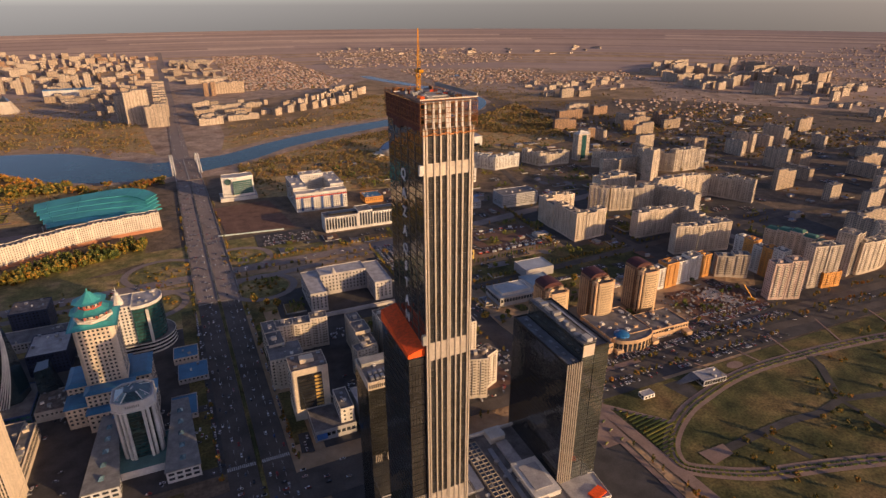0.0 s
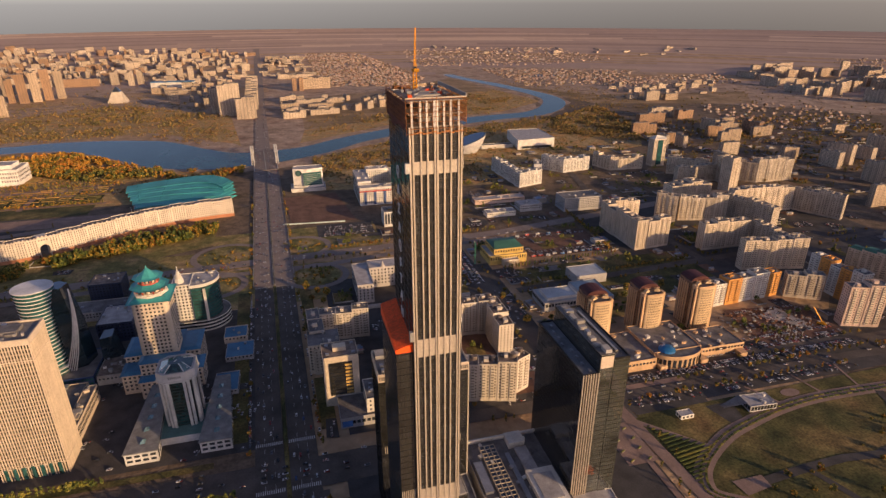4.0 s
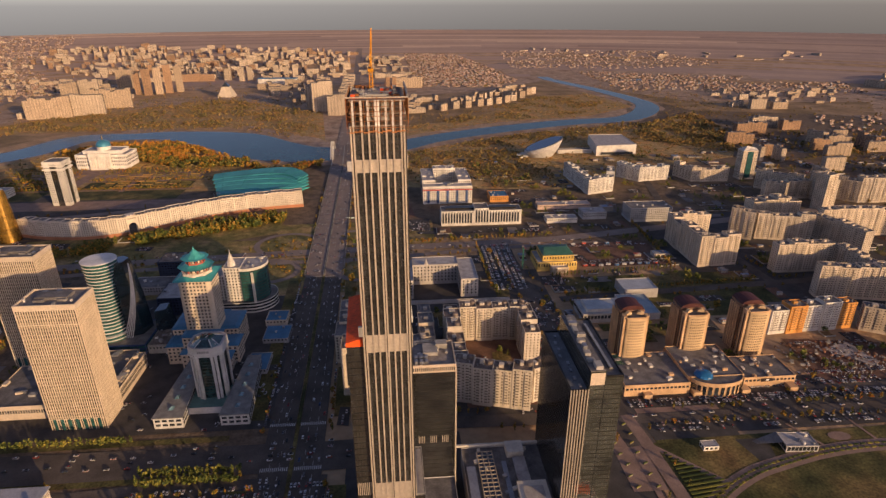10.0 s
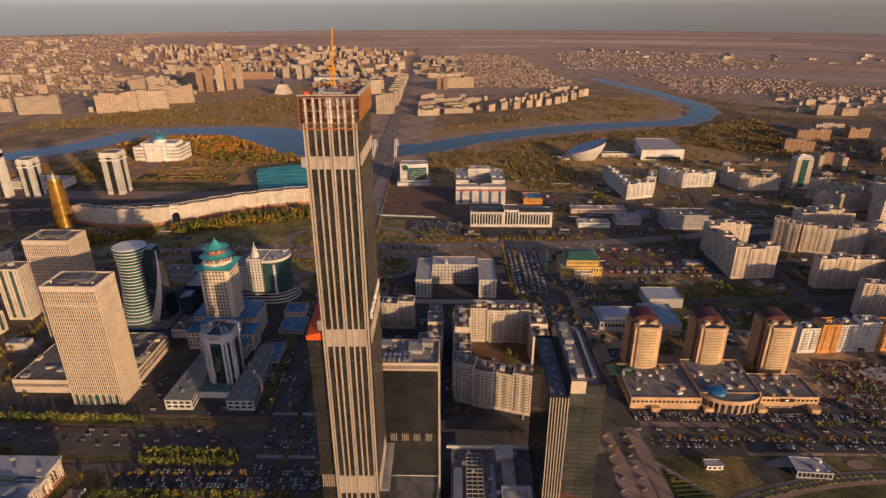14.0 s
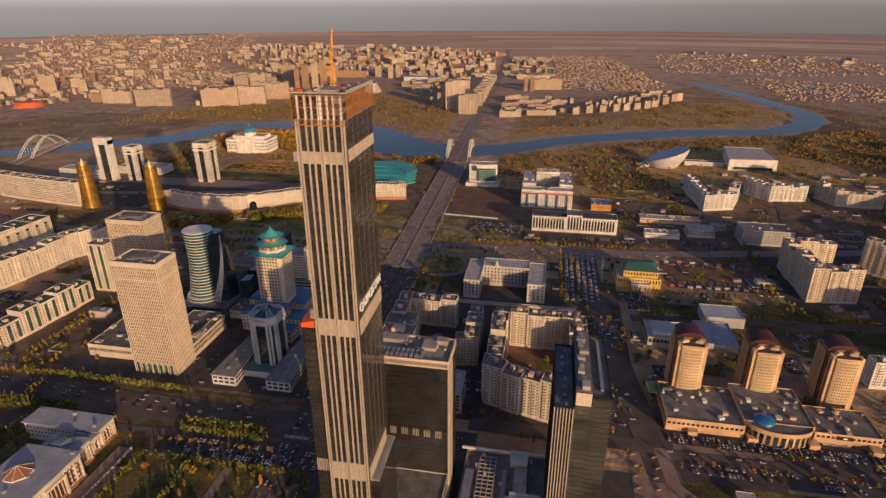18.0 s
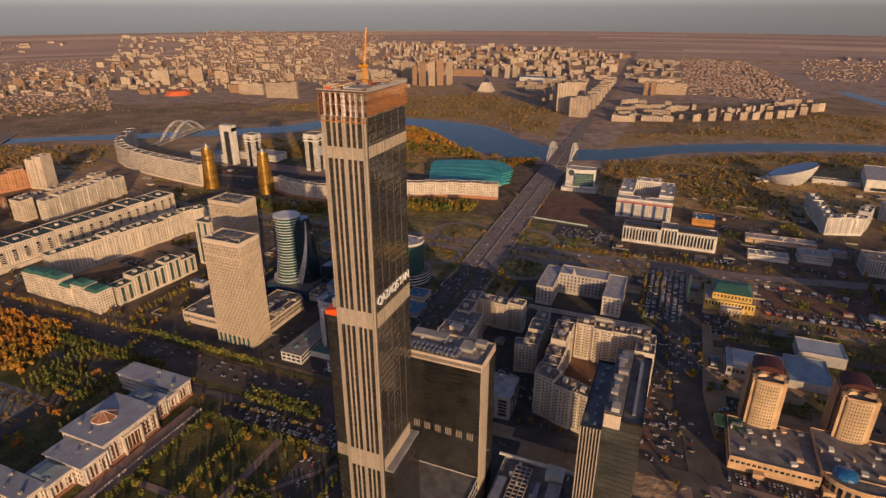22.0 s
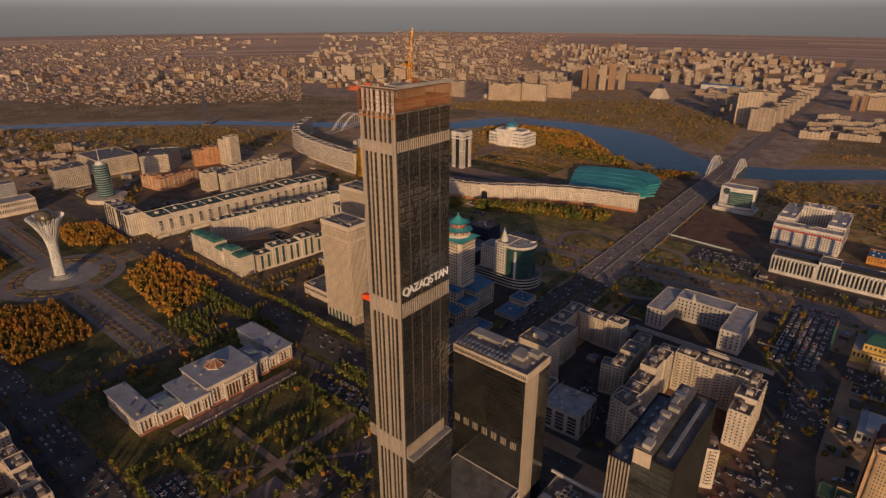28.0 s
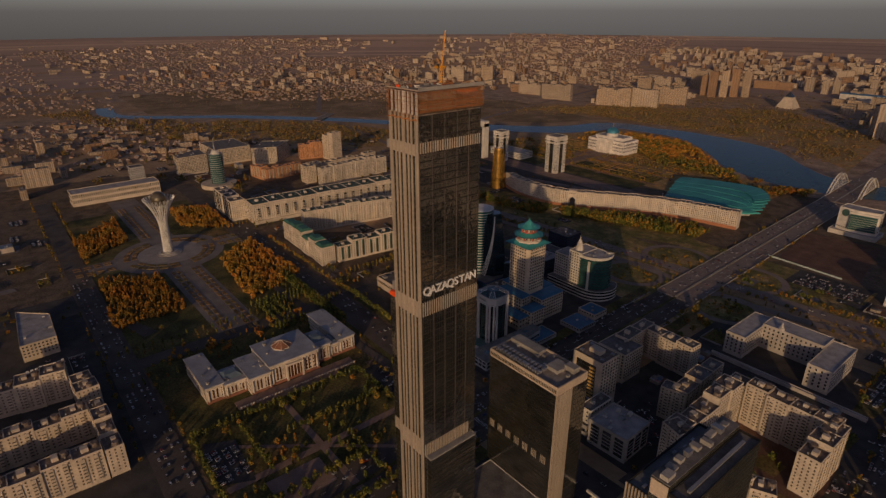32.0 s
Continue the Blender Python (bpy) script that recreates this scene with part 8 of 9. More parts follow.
def make_meadows():
    """Rough grass under the riverside scrub and on the far bank."""
    s = Shape()
    for poly in ([(-826, 1400), (-690, 1560), (-520, 1560), (-380, 1470), (-260, 1338), (-130, 1310), (-130, 1120), (-251.7, 1113), (-881, 1112)],
                 [(62, 1110), (405, 1060), (560, 1180), (905, 1290), (1060, 1540), (1121, 1938), (1009, 1850), (880, 1730), (640, 1690), (380, 1590), (200, 1480), (60, 1380)],
                 [(-1702, 640), (-1204, 720), (-1040, 850), (-960, 1080), (-1200, 1060), (-1437, 936), (-1720, 700)],
                 [(-1240, 1700), (-700, 1770), (-360, 1800), (-130, 1600), (-110, 1560), (-170, 2042), (-598, 2390), (-1079, 1948)],
                 [(40, 1560), (373, 1790), (732, 1880), (960, 2060), (900, 2400), (677, 2355), (312, 1840), (60, 1740)]):
        s.flat(ccw(poly), 0.22)
    s.setting("meadow", mat("rough_autumn_grass", (0.2, 0.14, 0.06), 0.95, big=0.35, fine=0.3, size=11, small=2.5, bump=1.4, tints=GRASS_TINTS), label="rough olive and rust autumn grass by the river")


make_meadows()


def make_palace_garden():
    rng = random.Random(31)
    s = Shape()
    for x, w in ((-585, 26), (-470, 10), (-690, 10)):
        s.flat(rect(x - w / 2, 1120, x + w / 2, 1285), 0.5)
    for y in (1135, 1200, 1262):
        s.flat(rect(-760, y - 4, -330, y + 4), 0.46)
    s.flat(rect(-640, 1262, -530, 1302), 0.54)
    s.flat(rect(-860, 1010, -140, 1062), 0.5)
    s.setting("garden_paths", PINKPAVE, label="pinkish gravel paths of the palace garden")
    s = Shape()
    for y in list(range(1146, 1196, 12)) + list(range(1210, 1258, 12)) + list(range(1300, 1372, 14)):
        for x in range(-750, -340, 26):
            if abs(x + 585) < 50 or rng.random() < 0.2:
                continue
            s.rbox(x + rng.uniform(-2, 2), y + rng.uniform(-1, 1), 0.2, rng.uniform(18, 25), rng.uniform(1.5, 3), rng.uniform(1.2, 2.2), rng.uniform(-0.03, 0.03))
    beds, turf = Shape(), Shape()
    for x0, x1 in ((-755, -610), (-560, -345)):
        beds.flat(rect(x0, 1214, x1, 1252), 0.4)
        turf.flat(rect(x0, 1142, x1, 1192), 0.4)
        turf.flat(rect(x0, 1070, x1, 1128), 0.4)
    beds.setting("garden_beds", PINKPAVE, label="reddish flower beds of the palace garden")
    turf.setting("garden_turf", LAWN, label="mown olive turf of the palace garden")
    s.setting("garden_hedges", SCRUB, label="clipped olive hedges in rows before the palace", kind="stuff", category="hedges")
    s = Shape()
    s.flat(curve([(-392, 1478), (-330, 1452), (-270, 1398), (-246, 1352), (-262, 1330), (-300, 1362), (-350, 1410), (-410, 1450)], 3), 0.62)
    s.setting("river_beach", SAND, label="pale sandy beach round the spit")


make_palace_garden()
s = Shape()
for poly in ([(-2600, 560), (-2003, 540), (-1748, 840), (-1474, 1090), (-1220, 1280), (-960, 1530), (-900, 1700), (-1200, 1760), (-1400, 1800), (-1800, 1560), (-2500, 1400)],
             [(60, 1745), (312, 1845), (677, 2360), (900, 2405), (830, 2900), (520, 2560), (60, 2370)],
             [(1130, 1960), (1700, 1800), (1900, 2080), (1230, 2160), (1040, 2500), (1010, 2560)]):
    s.flat(ccw(poly), 0.18)
s.setting("grassland", OCHRE, label="dry ochre grassland beyond the river")


# ---- bridges, pyramid and arena on the river ----
def bridge(name, p, q, width, arches, label, rise):
    a, b = Vector(p), Vector(q)
    L = (b - a).length
    d = (b - a) / L
    c = (a + b) / 2
    e = thing(name, c.x, c.y, rot=math.degrees(math.atan2(d.y, d.x)), label=label, category="bridge")
    # deck in the same asphalt with sunlight in its colour
    Shape().box(-L / 2, -width / 2, 0.9, L / 2, width / 2, 2.6).part("deck", e, MATS["sunlit_asphalt"])
    for side in (-1, 1):
        Shape().box(-L / 2, -0.5, 2.62, L / 2, 0.5, 3.6).part("parapet", e, WHITE, at=(0, side * (width / 2 - 0.5), 0))
    Shape().box(-L / 2, -1, 2.62, L / 2, 1, 3.2).part("median", e, CONC)
    for x0, x1, y in arches:
        s = Shape()
        pts = [(x0 + (x1 - x0) * k / 16, y, 2.6 + rise * math.sin(math.pi * k / 16)) for k in range(17)]
        for off in (-2.6, 2.6):
            for u, v in zip(pts, pts[1:]):
                s.bar((u[0], u[1] + off, u[2]), (v[0], v[1] + off, v[2]), 1.8)
        for k in range(1, 16):
            u = pts[k]
            s.bar((u[0], u[1] - 2.6, u[2]), (u[0], u[1] + 2.6, u[2]), 0.9)
            s.bar((u[0], u[1], 2.6), u, 0.45)
        s.part("arch", e, WHITE, label="white steel arch with hangers")
    for k in range(5):
        Shape().box(-2, -width / 2 + 2, -1, 2, width / 2 - 2, 0.95).part("pier", e, CONC, at=(-L / 2 + (k + 0.5) * L / 5, 0, 0))


bridge("arch_bridge", (avenue_x(1290), 1290), (avenue_x(1490) - 3, 1490), 52, [(-48, 76, 27), (-48, 76, -27)], "wide road bridge with white steel arches", 30)
bridge("arch_bridge", (-1074, 1089), (-1157, 1377), 26, [(-92, 92, 15), (-92, 92, -15)], "distant road bridge with twin white arches", 38)
bridge("road_bridge", (-1491, 945), (-1584, 1051), 26, [], "low road bridge over the river", 5)


def make_pyramid():
    e = thing("pyramid_hall", -606, 2469, label="pale stone pyramid on a grassy mound", category="landmark")
    Shape().add([(-32, -32, 0), (32, -32, 0), (32, 32, 0), (-32, 32, 0), (-14, -14, 40), (14, -14, 40), (14, 14, 40), (-14, 14, 40)], [(0, 1, 5, 4), (1, 2, 6, 5), (2, 3, 7, 6), (3, 0, 4, 7), (4, 5, 6, 7)]).part("stone_shell", e, CREAM)
    Shape().add([(-14, -14, 40.02), (14, -14, 40.02), (14, 14, 40.02), (-14, 14, 40.02), (0, 0, 60)], [(0, 1, 4), (1, 2, 4), (2, 3, 4), (3, 0, 4)]).part("glass_tip", e, GLASS)
    e = thing("sports_arena", -1781, 1870, label="orange-roofed arena on the far bank", category="arena")
    Shape().cyl(0, 0, 0, 18, 55, 40, 24).part("orange_roof", e, mat("orange_red_roof", (0.6, 0.14, 0.05), 0.6))
    e = thing("distant_hall", -469, 2866, label="long pale hall with a blue glass side", category="hall")
    Shape().box(-90, -20, 0, 90, 20, 26).part("wall", e, WHITE)
    Shape().box(-92, -22, 26.02, 92, 22, 28).part("roof", e, ROOF_B)


make_pyramid()


# ---- trees ----
def crown_shape(kind, rng, n=70, big=1.0):
    """Leaf tufts through an uneven crown."""
    vs, fs = [], []
    for _ in range(n):
        while True:
            p = Vector((rng.uniform(-1, 1), rng.uniform(-1, 1), rng.uniform(-1, 1)))
            if 0.25 < p.length < 1:
                break
        if kind == "poplar":
            q = Vector((p.x * 1.3 * (1 - 0.5 * max(0, p.z)), p.y * 1.3 * (1 - 0.5 * max(0, p.z)), 5.6 + p.z * 4.6))
            sz = rng.uniform(0.5, 0.95)
        elif kind == "shrub":
            q = Vector((p.x * 2.4, p.y * 2.4, 2.0 + p.z * 1.7))
            sz = rng.uniform(0.6, 1.1)
        else:
            q = Vector((p.x * 2.9, p.y * 2.9, 5.2 + p.z * 2.9 - 0.1 * p.x))
            sz = rng.uniform(0.7, 1.25)
        sz *= big
        u = Vector((rng.uniform(-1, 1), rng.uniform(-1, 1), rng.uniform(-1, 1))).normalized()
        v = u.orthogonal().normalized()
        w = u.cross(v)
        k = len(vs)
        vs += [tuple(q + v * sz), tuple(q + w * sz * 0.9), tuple(q - v * sz * 0.8), tuple(q - w * sz), tuple(q + u * sz * 0.8)]
        fs += [(k, k + 1, k + 4), (k + 1, k + 2, k + 4), (k + 2, k + 3, k + 4), (k + 3, k, k + 4), (k + 3, k + 2, k + 1, k)]
    return vs, fs


def trunk_shape(kind, rng):
    s = Shape()
    h = 6.5 if kind == "poplar" else 4.6
    s.cyl(0, 0, 0, h, 0.24, 0.09, 6)
    for k in range(4):
        a = k * 1.6 + rng.uniform(-0.4, 0.4)
        s.bar((0, 0, h * 0.45 + 0.3 * k), (1.5 * math.cos(a), 1.5 * math.sin(a), h * 0.8 + 0.4 * k), 0.1)
    return s


TREES = {}
for kind in ("poplar", "round", "shrub"):
    for v in range(3):
        rng = random.Random(17 * v + len(kind))
        vs, fs = crown_shape(kind, rng)
        tr = trunk_shape(kind, rng)
        for mname, lm in (("y", LEAF_Y), ("g", LEAF_G), ("o", LEAF_O)):
            me = bpy.data.meshes.new("crown")
            me.from_pydata(vs, [], fs)
            me.materials.append(lm)
            TREES[kind, v, mname] = (me, vs, fs)
        TREES[kind, v, "thin"] = crown_shape(kind, random.Random(90 + v), 22, 1.5)
        TREES[kind, v, "far"] = crown_shape(kind, random.Random(60 + v), 9, 2.0)
        TREES[kind, v, "speck"] = crown_shape(kind, random.Random(40 + v), 4, 2.7)
        TREES[kind, v, "trunk"] = tr.mesh("trunk", TRUNK)


def tree(x, y, kind="poplar", tone="y", size=1.0, rng=random, group=""):
    v = rng.randrange(3)
    names = {"y": "yellowing", "g": "green", "o": "orange"}
    e = thing("tree", x, y, ground_z(x, y) + 0.2, rng.uniform(0, 360), f"{names[tone]} autumn {'poplar' if kind == 'poplar' else 'broadleaf tree'} with bare lower trunk", "tree", group)
    e.scale = (size, size, size * rng.uniform(0.85, 1.2))
    t = new("trunk", TREES[kind, v, "trunk"])
    c = new("crown", TREES[kind, v, tone][0])
    t.parent = c.parent = e


def grove(name, spots, kinds, tone, label, sizes=(0.8, 1.3), seed=1):
    """Many trees that nobody could count, as one mesh."""
    rng = random.Random(seed)
    V, F, k = [], [], 0
    for x, y in spots:
        kind = rng.choice(kinds)
        vs, fs = TREES[kind, rng.randrange(3), "speck" if math.hypot(x, y) > 1750 else "far" if math.hypot(x, y) > 1150 else "thin"]
        vs = np.array(vs)
        a, s = rng.uniform(0, 6.28), rng.uniform(*sizes)
        R = np.array([[math.cos(a), -math.sin(a), 0], [math.sin(a), math.cos(a), 0], [0, 0, 1]])
        V.append(vs @ R.T * s + np.array([x, y, ground_z(x, y)]))
        F += [tuple(i + k for i in f) for f in fs]
        k += len(vs)
    me = bpy.data.meshes.new(name)
    me.from_pydata(np.concatenate(V).tolist(), [], F)
    me.materials.append(tone)
    return tagged(new(name, me), label, "trees", kind="stuff")


WET = [(x, y, w / 2 + 16) for (x, y), w in zip(curve(RIVER_A, 6), [a + (b - a) * k / 6 for a, b in zip(RIVER_W, RIVER_W[1:]) for k in range(6)] + [RIVER_W[-1]])]


def dry(x, y):
    return y < 380 or all((x - a) ** 2 + (y - b) ** 2 > r * r for a, b, r in WET)


def spots_in(poly, n, seed, thin=0.0, cell=60):
    rng = random.Random(seed)
    xs, ys = [p[0] for p in poly], [p[1] for p in poly]
    out, tries = [], 0
    while len(out) < n and tries < n * 12:
        tries += 1
        x, y = rng.uniform(min(xs), max(xs)), rng.uniform(min(ys), max(ys))
        if inside(poly, x, y) and noise.noise((x / cell, y / cell, seed)) > thin and dry(x, y):
            out.append((x, y))
    return out


def on_line(p, q, gap, rng, jitter=1.2):
    a, b = Vector(p), Vector(q)
    n = max(1, int((b - a).length / gap))
    return [tuple(a + (b - a) * k / n + Vector((rng.uniform(-jitter, jitter), rng.uniform(-jitter, jitter)))) for k in range(n + 1)]


rng = random.Random(77)
# single trees that the path passes nearest: the public garden by the palace and the street rows
for x, y in spots_in(rect(-135.6, 124.7, 9.9, 287.8), 110, 5, thin=-0.15, cell=30):
    tree(x, y, rng.choice(("poplar", "poplar", "round")), rng.choice("ggyyo"), rng.uniform(0.6, 1.0), rng)
for x, y in on_line((-409, 327), (-234.7, 326), 5.5, rng) + on_line((-127.1, 325), (-48.4, 325), 6, rng):
    tree(x, y, "poplar", rng.choice("ggy"), rng.uniform(0.75, 1.0), rng)
for x, y in on_line((290, 661), (469, 675), 5.5, rng):
    tree(x, y, "poplar", rng.choice("ggy"), rng.uniform(0.7, 0.95), rng)
for x, y in ((23.4, 637), (31.5, 653), (37.2, 627), (43.4, 646), (18.6, 666), (262.8, 516), (255.5, 577), (293.1, 516), (416, 556), (344, 536), (467, 556)):
    tree(x, y, "round", "y", rng.uniform(1.0, 1.7), rng)
for x, y in spots_in(rect(-303, 327, -244.4, 367), 14, 6) + on_line((-321, 91), (-320, 318), 9, rng) + on_line((-250, 99.8), (-249.4, 297.4), 10, rng):
    tree(x, y, "poplar", rng.choice("gy"), rng.uniform(0.7, 1.0), rng)

grove("grove", spots_in([(-546, 121.8), (-511, 191.7), (-384, 192.1), (-384, 109.6)], 620, 7, thin=-2), ("poplar", "round", "poplar"), LEAF_O, "dense square grove of orange autumn trees", (0.6, 1.05), 7)
grove("grove", spots_in([(-515, 276.1), (-572, 345), (-392, 350), (-359, 260.8)], 640, 8, thin=-2), ("poplar", "round", "poplar"), LEAF_O, "dense square grove of orange autumn trees", (0.6, 1.05), 8)
grove("grove", spots_in([(-736, 118.7), (-814, 193.5), (-680, 187.9), (-634, 117.2)], 420, 9, thin=-2), ("poplar", "round", "poplar"), LEAF_O, "dense square grove of orange autumn trees", (0.6, 1.05), 9)
grove("grove", spots_in([(-807, 284.7), (-781, 347), (-639, 342), (-697, 274)], 480, 10, thin=-2), ("poplar", "round", "poplar"), LEAF_O, "dense square grove of orange autumn trees", (0.6, 1.05), 10)
grove("grove", spots_in([(-535, 786), (-419, 797), (-331, 843), (-232.7, 905), (-113.7, 952), (-114, 906), (-262.4, 849), (-419, 777)], 420, 11, thin=-0.2, cell=30), ("round", "poplar", "poplar"), LEAF_Y, "mixed yellow and green trees before the long block", (0.8, 1.9), 11)
grove("grove", spots_in([(-535, 786), (-419, 797), (-331, 843), (-232.7, 905), (-113.7, 952), (-114, 906), (-262.4, 849), (-419, 777)], 240, 111, thin=0.0, cell=30), ("round", "poplar"), LEAF_G, "green poplars and maples before the long block", (1.0, 2.0), 111)
grove("grove", spots_in([(-478, 1390), (-270.8, 1354), (-231.3, 1288), (-419, 1294), (-556, 1388), (-692, 1491), (-478, 1528)], 700, 12, thin=-0.3), ("round",), LEAF_Y, "autumn trees on the river spit", (1.0, 1.7), 12)
grove("grove", spots_in([(-769, 1458), (-673, 1553), (-497, 1569), (-340, 1450), (-300, 1379), (-478, 1364), (-768, 1377)], 800, 13, thin=-0.3), ("round",), LEAF_O, "orange trees round the palace garden", (1.0, 1.7), 13)
grove("grove", spots_in([(-843, 1093), (-594, 1117), (-555, 1230), (-825, 1294)], 160, 14, thin=0.0), ("round",), LEAF_Y, "garden trees before the palace", (0.9, 1.4), 14)
grove("garden_trees", [p for y in (1132, 1139, 1196, 1205, 1256, 1266, 1286) for a, b in ((-760, -612), (-556, -335)) for p in on_line((a, y), (b, y), 7.5, rng)], ("round", "poplar"), LEAF_Y, "clipped garden trees in straight rows", (0.6, 1.0), 141)
grove("grove", spots_in([(-261.4, 1185), (-92.3, 1208), (-91.6, 1322), (-241.1, 1339)], 240, 15), ("round",), LEAF_Y, "yellow trees by the bridge", (1.0, 1.6), 15)
grove("riverside_wood", spots_in([(58.3, 1201), (405, 1198), (388, 1450), (726, 1609), (899, 1711), (793, 1751), (411, 1598), (203.2, 1465), (59.7, 1367)], 1900, 16, thin=-0.25, cell=70), ("round", "shrub", "shrub"), SCRUB, "brown and orange riverside woodland", (0.5, 1.15), 16)
grove("riverside_wood", spots_in([(724, 1523), (932, 1336), (1056, 1554), (1121, 1938), (1009, 1835), (856, 1721)], 1500, 17, thin=-0.25), ("round", "shrub"), SCRUB, "brown riverside woodland", (0.6, 1.3), 17)
grove("riverside_wood", spots_in([(240.1, 1132), (424, 1073), (426, 1219), (262, 1257)], 300, 18, thin=-0.2), ("round", "shrub"), SCRUB, "rust-red scrub beside the residences", (0.5, 0.9), 18)
grove("riverside_wood", spots_in([(-1611, 615), (-1204, 752), (-1048, 891), (-1181, 1047), (-1437, 936), (-1702, 691)], 1100, 19, thin=-0.3), ("round", "shrub"), SCRUB, "brown woodland along the river", (0.6, 1.15), 19)
grove("riverside_wood", spots_in([(-2212, 221.7), (-1428, 499), (-1203, 693), (-1612, 653), (-2217, 389)], 1100, 20, thin=-0.3), ("round", "shrub"), SCRUB, "dark scattered trees of the low-rise quarter", (0.7, 1.2), 20)
grove("far_bank_scrub", spots_in([(-1171, 1689), (-693, 1799), (-349, 1824), (-119.8, 1665), (-178.3, 2042), (-598, 2390), (-1079, 1948)], 1500, 21, thin=-0.05, cell=90), ("shrub", "round"), SCRUB, "far-bank scrub and bushes", (0.6, 1.2), 21)
grove("far_bank_scrub", spots_in([(62.4, 1671), (373, 1810), (732, 1921), (900, 2202), (677, 2355), (312, 1936)], 700, 22, thin=0.0, cell=90), ("shrub",), SCRUB, "far-bank scrub and bushes", (0.7, 1.3), 22)
grove("scattered_trees", spots_in([(900, 960), (1700, 900), (1800, 1560), (960, 1560)], 900, 26, thin=-0.15, cell=80), ("round", "shrub"), SCRUB, "brown and olive trees among the outer blocks", (0.7, 1.4), 26)
grove("park_trees", spots_in([(317, 51.2), (1322, 34.8), (1330, 283.7), (555, 311), (350, 251.8)], 620, 23, thin=0.0, cell=40), ("round", "shrub"), LEAF_Y, "young scattered park trees", (0.5, 1.0), 23)
grove("street_trees", [p for a, b in (((203.8, 638), (201.4, 781)), ((294.4, 607), (560, 630)), ((-629, 379), (-631, 735)), ((-553, 371), (-399, 372)), ((-399, 370), (-303, 371)), ((-554, 696), (-302, 737)), ((-648, 350), (-679, 735)), ((54.7, 800), (328, 815)), ((469, 690), (482, 886)), ((-353, 398), (-347, 560)), ((-359, 400), (-353, 560))) for p in on_line(a, b, 7, rng)], ("poplar", "round"), LEAF_Y, "rows of young yellowing street trees", (0.6, 1.0), 24)

for k, (poly, n) in enumerate(QUARTERS + (([(-2900, 1500), (-300, 2300), (-200, 3900), (-2600, 3600)], 4200), ([(900, 900), (2900, 900), (2900, 2400), (1100, 2300)], 2400))):
    grove("quarter_trees", spots_in(poly, n // 3, 200 + k, thin=-0.3), ("round", "shrub"), SCRUB, "brownish trees among distant houses and blocks", (0.6, 1.2), 200 + k)
for k, (poly, n) in enumerate((([(-1240, 1730), (-860, 1780), (-560, 1760), (-360, 1820), (-160, 1640), (-170, 1950), (-330, 2400), (-900, 2480), (-1150, 1960)], 2600), ([(70, 1600), (373, 1760), (732, 1860), (960, 2060), (900, 2440), (660, 2300), (312, 2000), (70, 1900)], 1300),
                               ([(62, 1110), (405, 1060), (560, 1180), (905, 1290), (1060, 1540), (1121, 1938), (880, 1730), (380, 1590), (60, 1380)], 1500), ([(-2300, 560), (-1748, 860), (-1474, 1100), (-1220, 1290), (-960, 1560), (-1300, 1900), (-2400, 1400)], 900), ([(940, 1900), (1300, 1750), (1350, 2350), (1010, 2700)], 700), ([(-826, 1400), (-690, 1560), (-520, 1560), (-380, 1470), (-260, 1338), (-130, 1310), (-130, 1120), (-251.7, 1190), (-881, 1130)], 700), ([(-1240, 1560), (-960, 1760), (-560, 1740), (-300, 1640), (-200, 1560), (-160, 1700), (-500, 1900), (-1200, 1800)], 900))):
    grove("riverside_scrub", spots_in(poly, n, 300 + k, thin=-0.12, cell=45), ("shrub", "shrub", "round"), SCRUB if k != 2 else LEAF_Y, "mottled olive and rust bushes on the river meadows", (0.35, 0.85), 300 + k)


grove("park_trees", [p for x in (-345, -334, -272, -264) for p in on_line((x, 258), (x + 4, 318), 5, rng)] + [p for y in (262, 272, 282) for p in on_line((-330, y), (-278, y + 2), 6, rng)], ("poplar",), LEAF_G, "green poplars in rows behind the colonnaded building", (0.8, 1.1), 151)
grove("park_trees", spots_in(rect(-300, 130, -262, 300), 40, 152, thin=-2), ("round",), LEAF_O, "orange trees behind the colonnaded building", (0.6, 0.9), 152)


# ---- cars ----
def car_shapes():
    b = Shape()
    prof = [(-2.2, 0.35), (2.2, 0.35), (2.25, 0.75), (1.3, 0.92), (-2.0, 0.98), (-2.25, 0.8)]
    k = len(prof)
    vs = [(0.88 * s, y, z) for s in (-1, 1) for y, z in prof]
    b.add(vs, [tuple(range(k - 1, -1, -1)), tuple(range(k, 2 * k))] + [(i, (i + 1) % k, (i + 1) % k + k, i + k) for i in range(k)])
    r = Shape().prism([(-0.8, -1.9), (0.8, -1.9), (0.8, 1.2), (-0.8, 1.2)], 0.93, 1.48, top=[(-0.66, -1.3), (0.66, -1.3), (0.66, 0.45), (-0.66, 0.45)])
    t = Shape().box(-0.64, -1.28, 1.481, 0.64, 0.43, 1.53)
    return b, r, t


CB_, CR_, CT_ = car_shapes()
CAR_MESH = (CB_.mesh("body", CAR), CR_.mesh("window_band", GLASS), CT_.mesh("roof_panel", CAR))
W_ = Shape().cyl(0, 0, -0.11, 0.11, 0.33, n=8).mesh("wheel", TYRE)
PAINTS = [mat("paint_" + n, c, 0.3, 0.3, big=0, fine=0.03) for n, c in (("white", (0.62, 0.61, 0.58)), ("silver", (0.38, 0.38, 0.38)), ("black", (0.02, 0.02, 0.02)), ("grey", (0.12, 0.12, 0.13)), ("red", (0.3, 0.03, 0.02)), ("blue", (0.03, 0.06, 0.16)))]
NAMES = ("white", "silver", "black", "grey", "red", "blue")
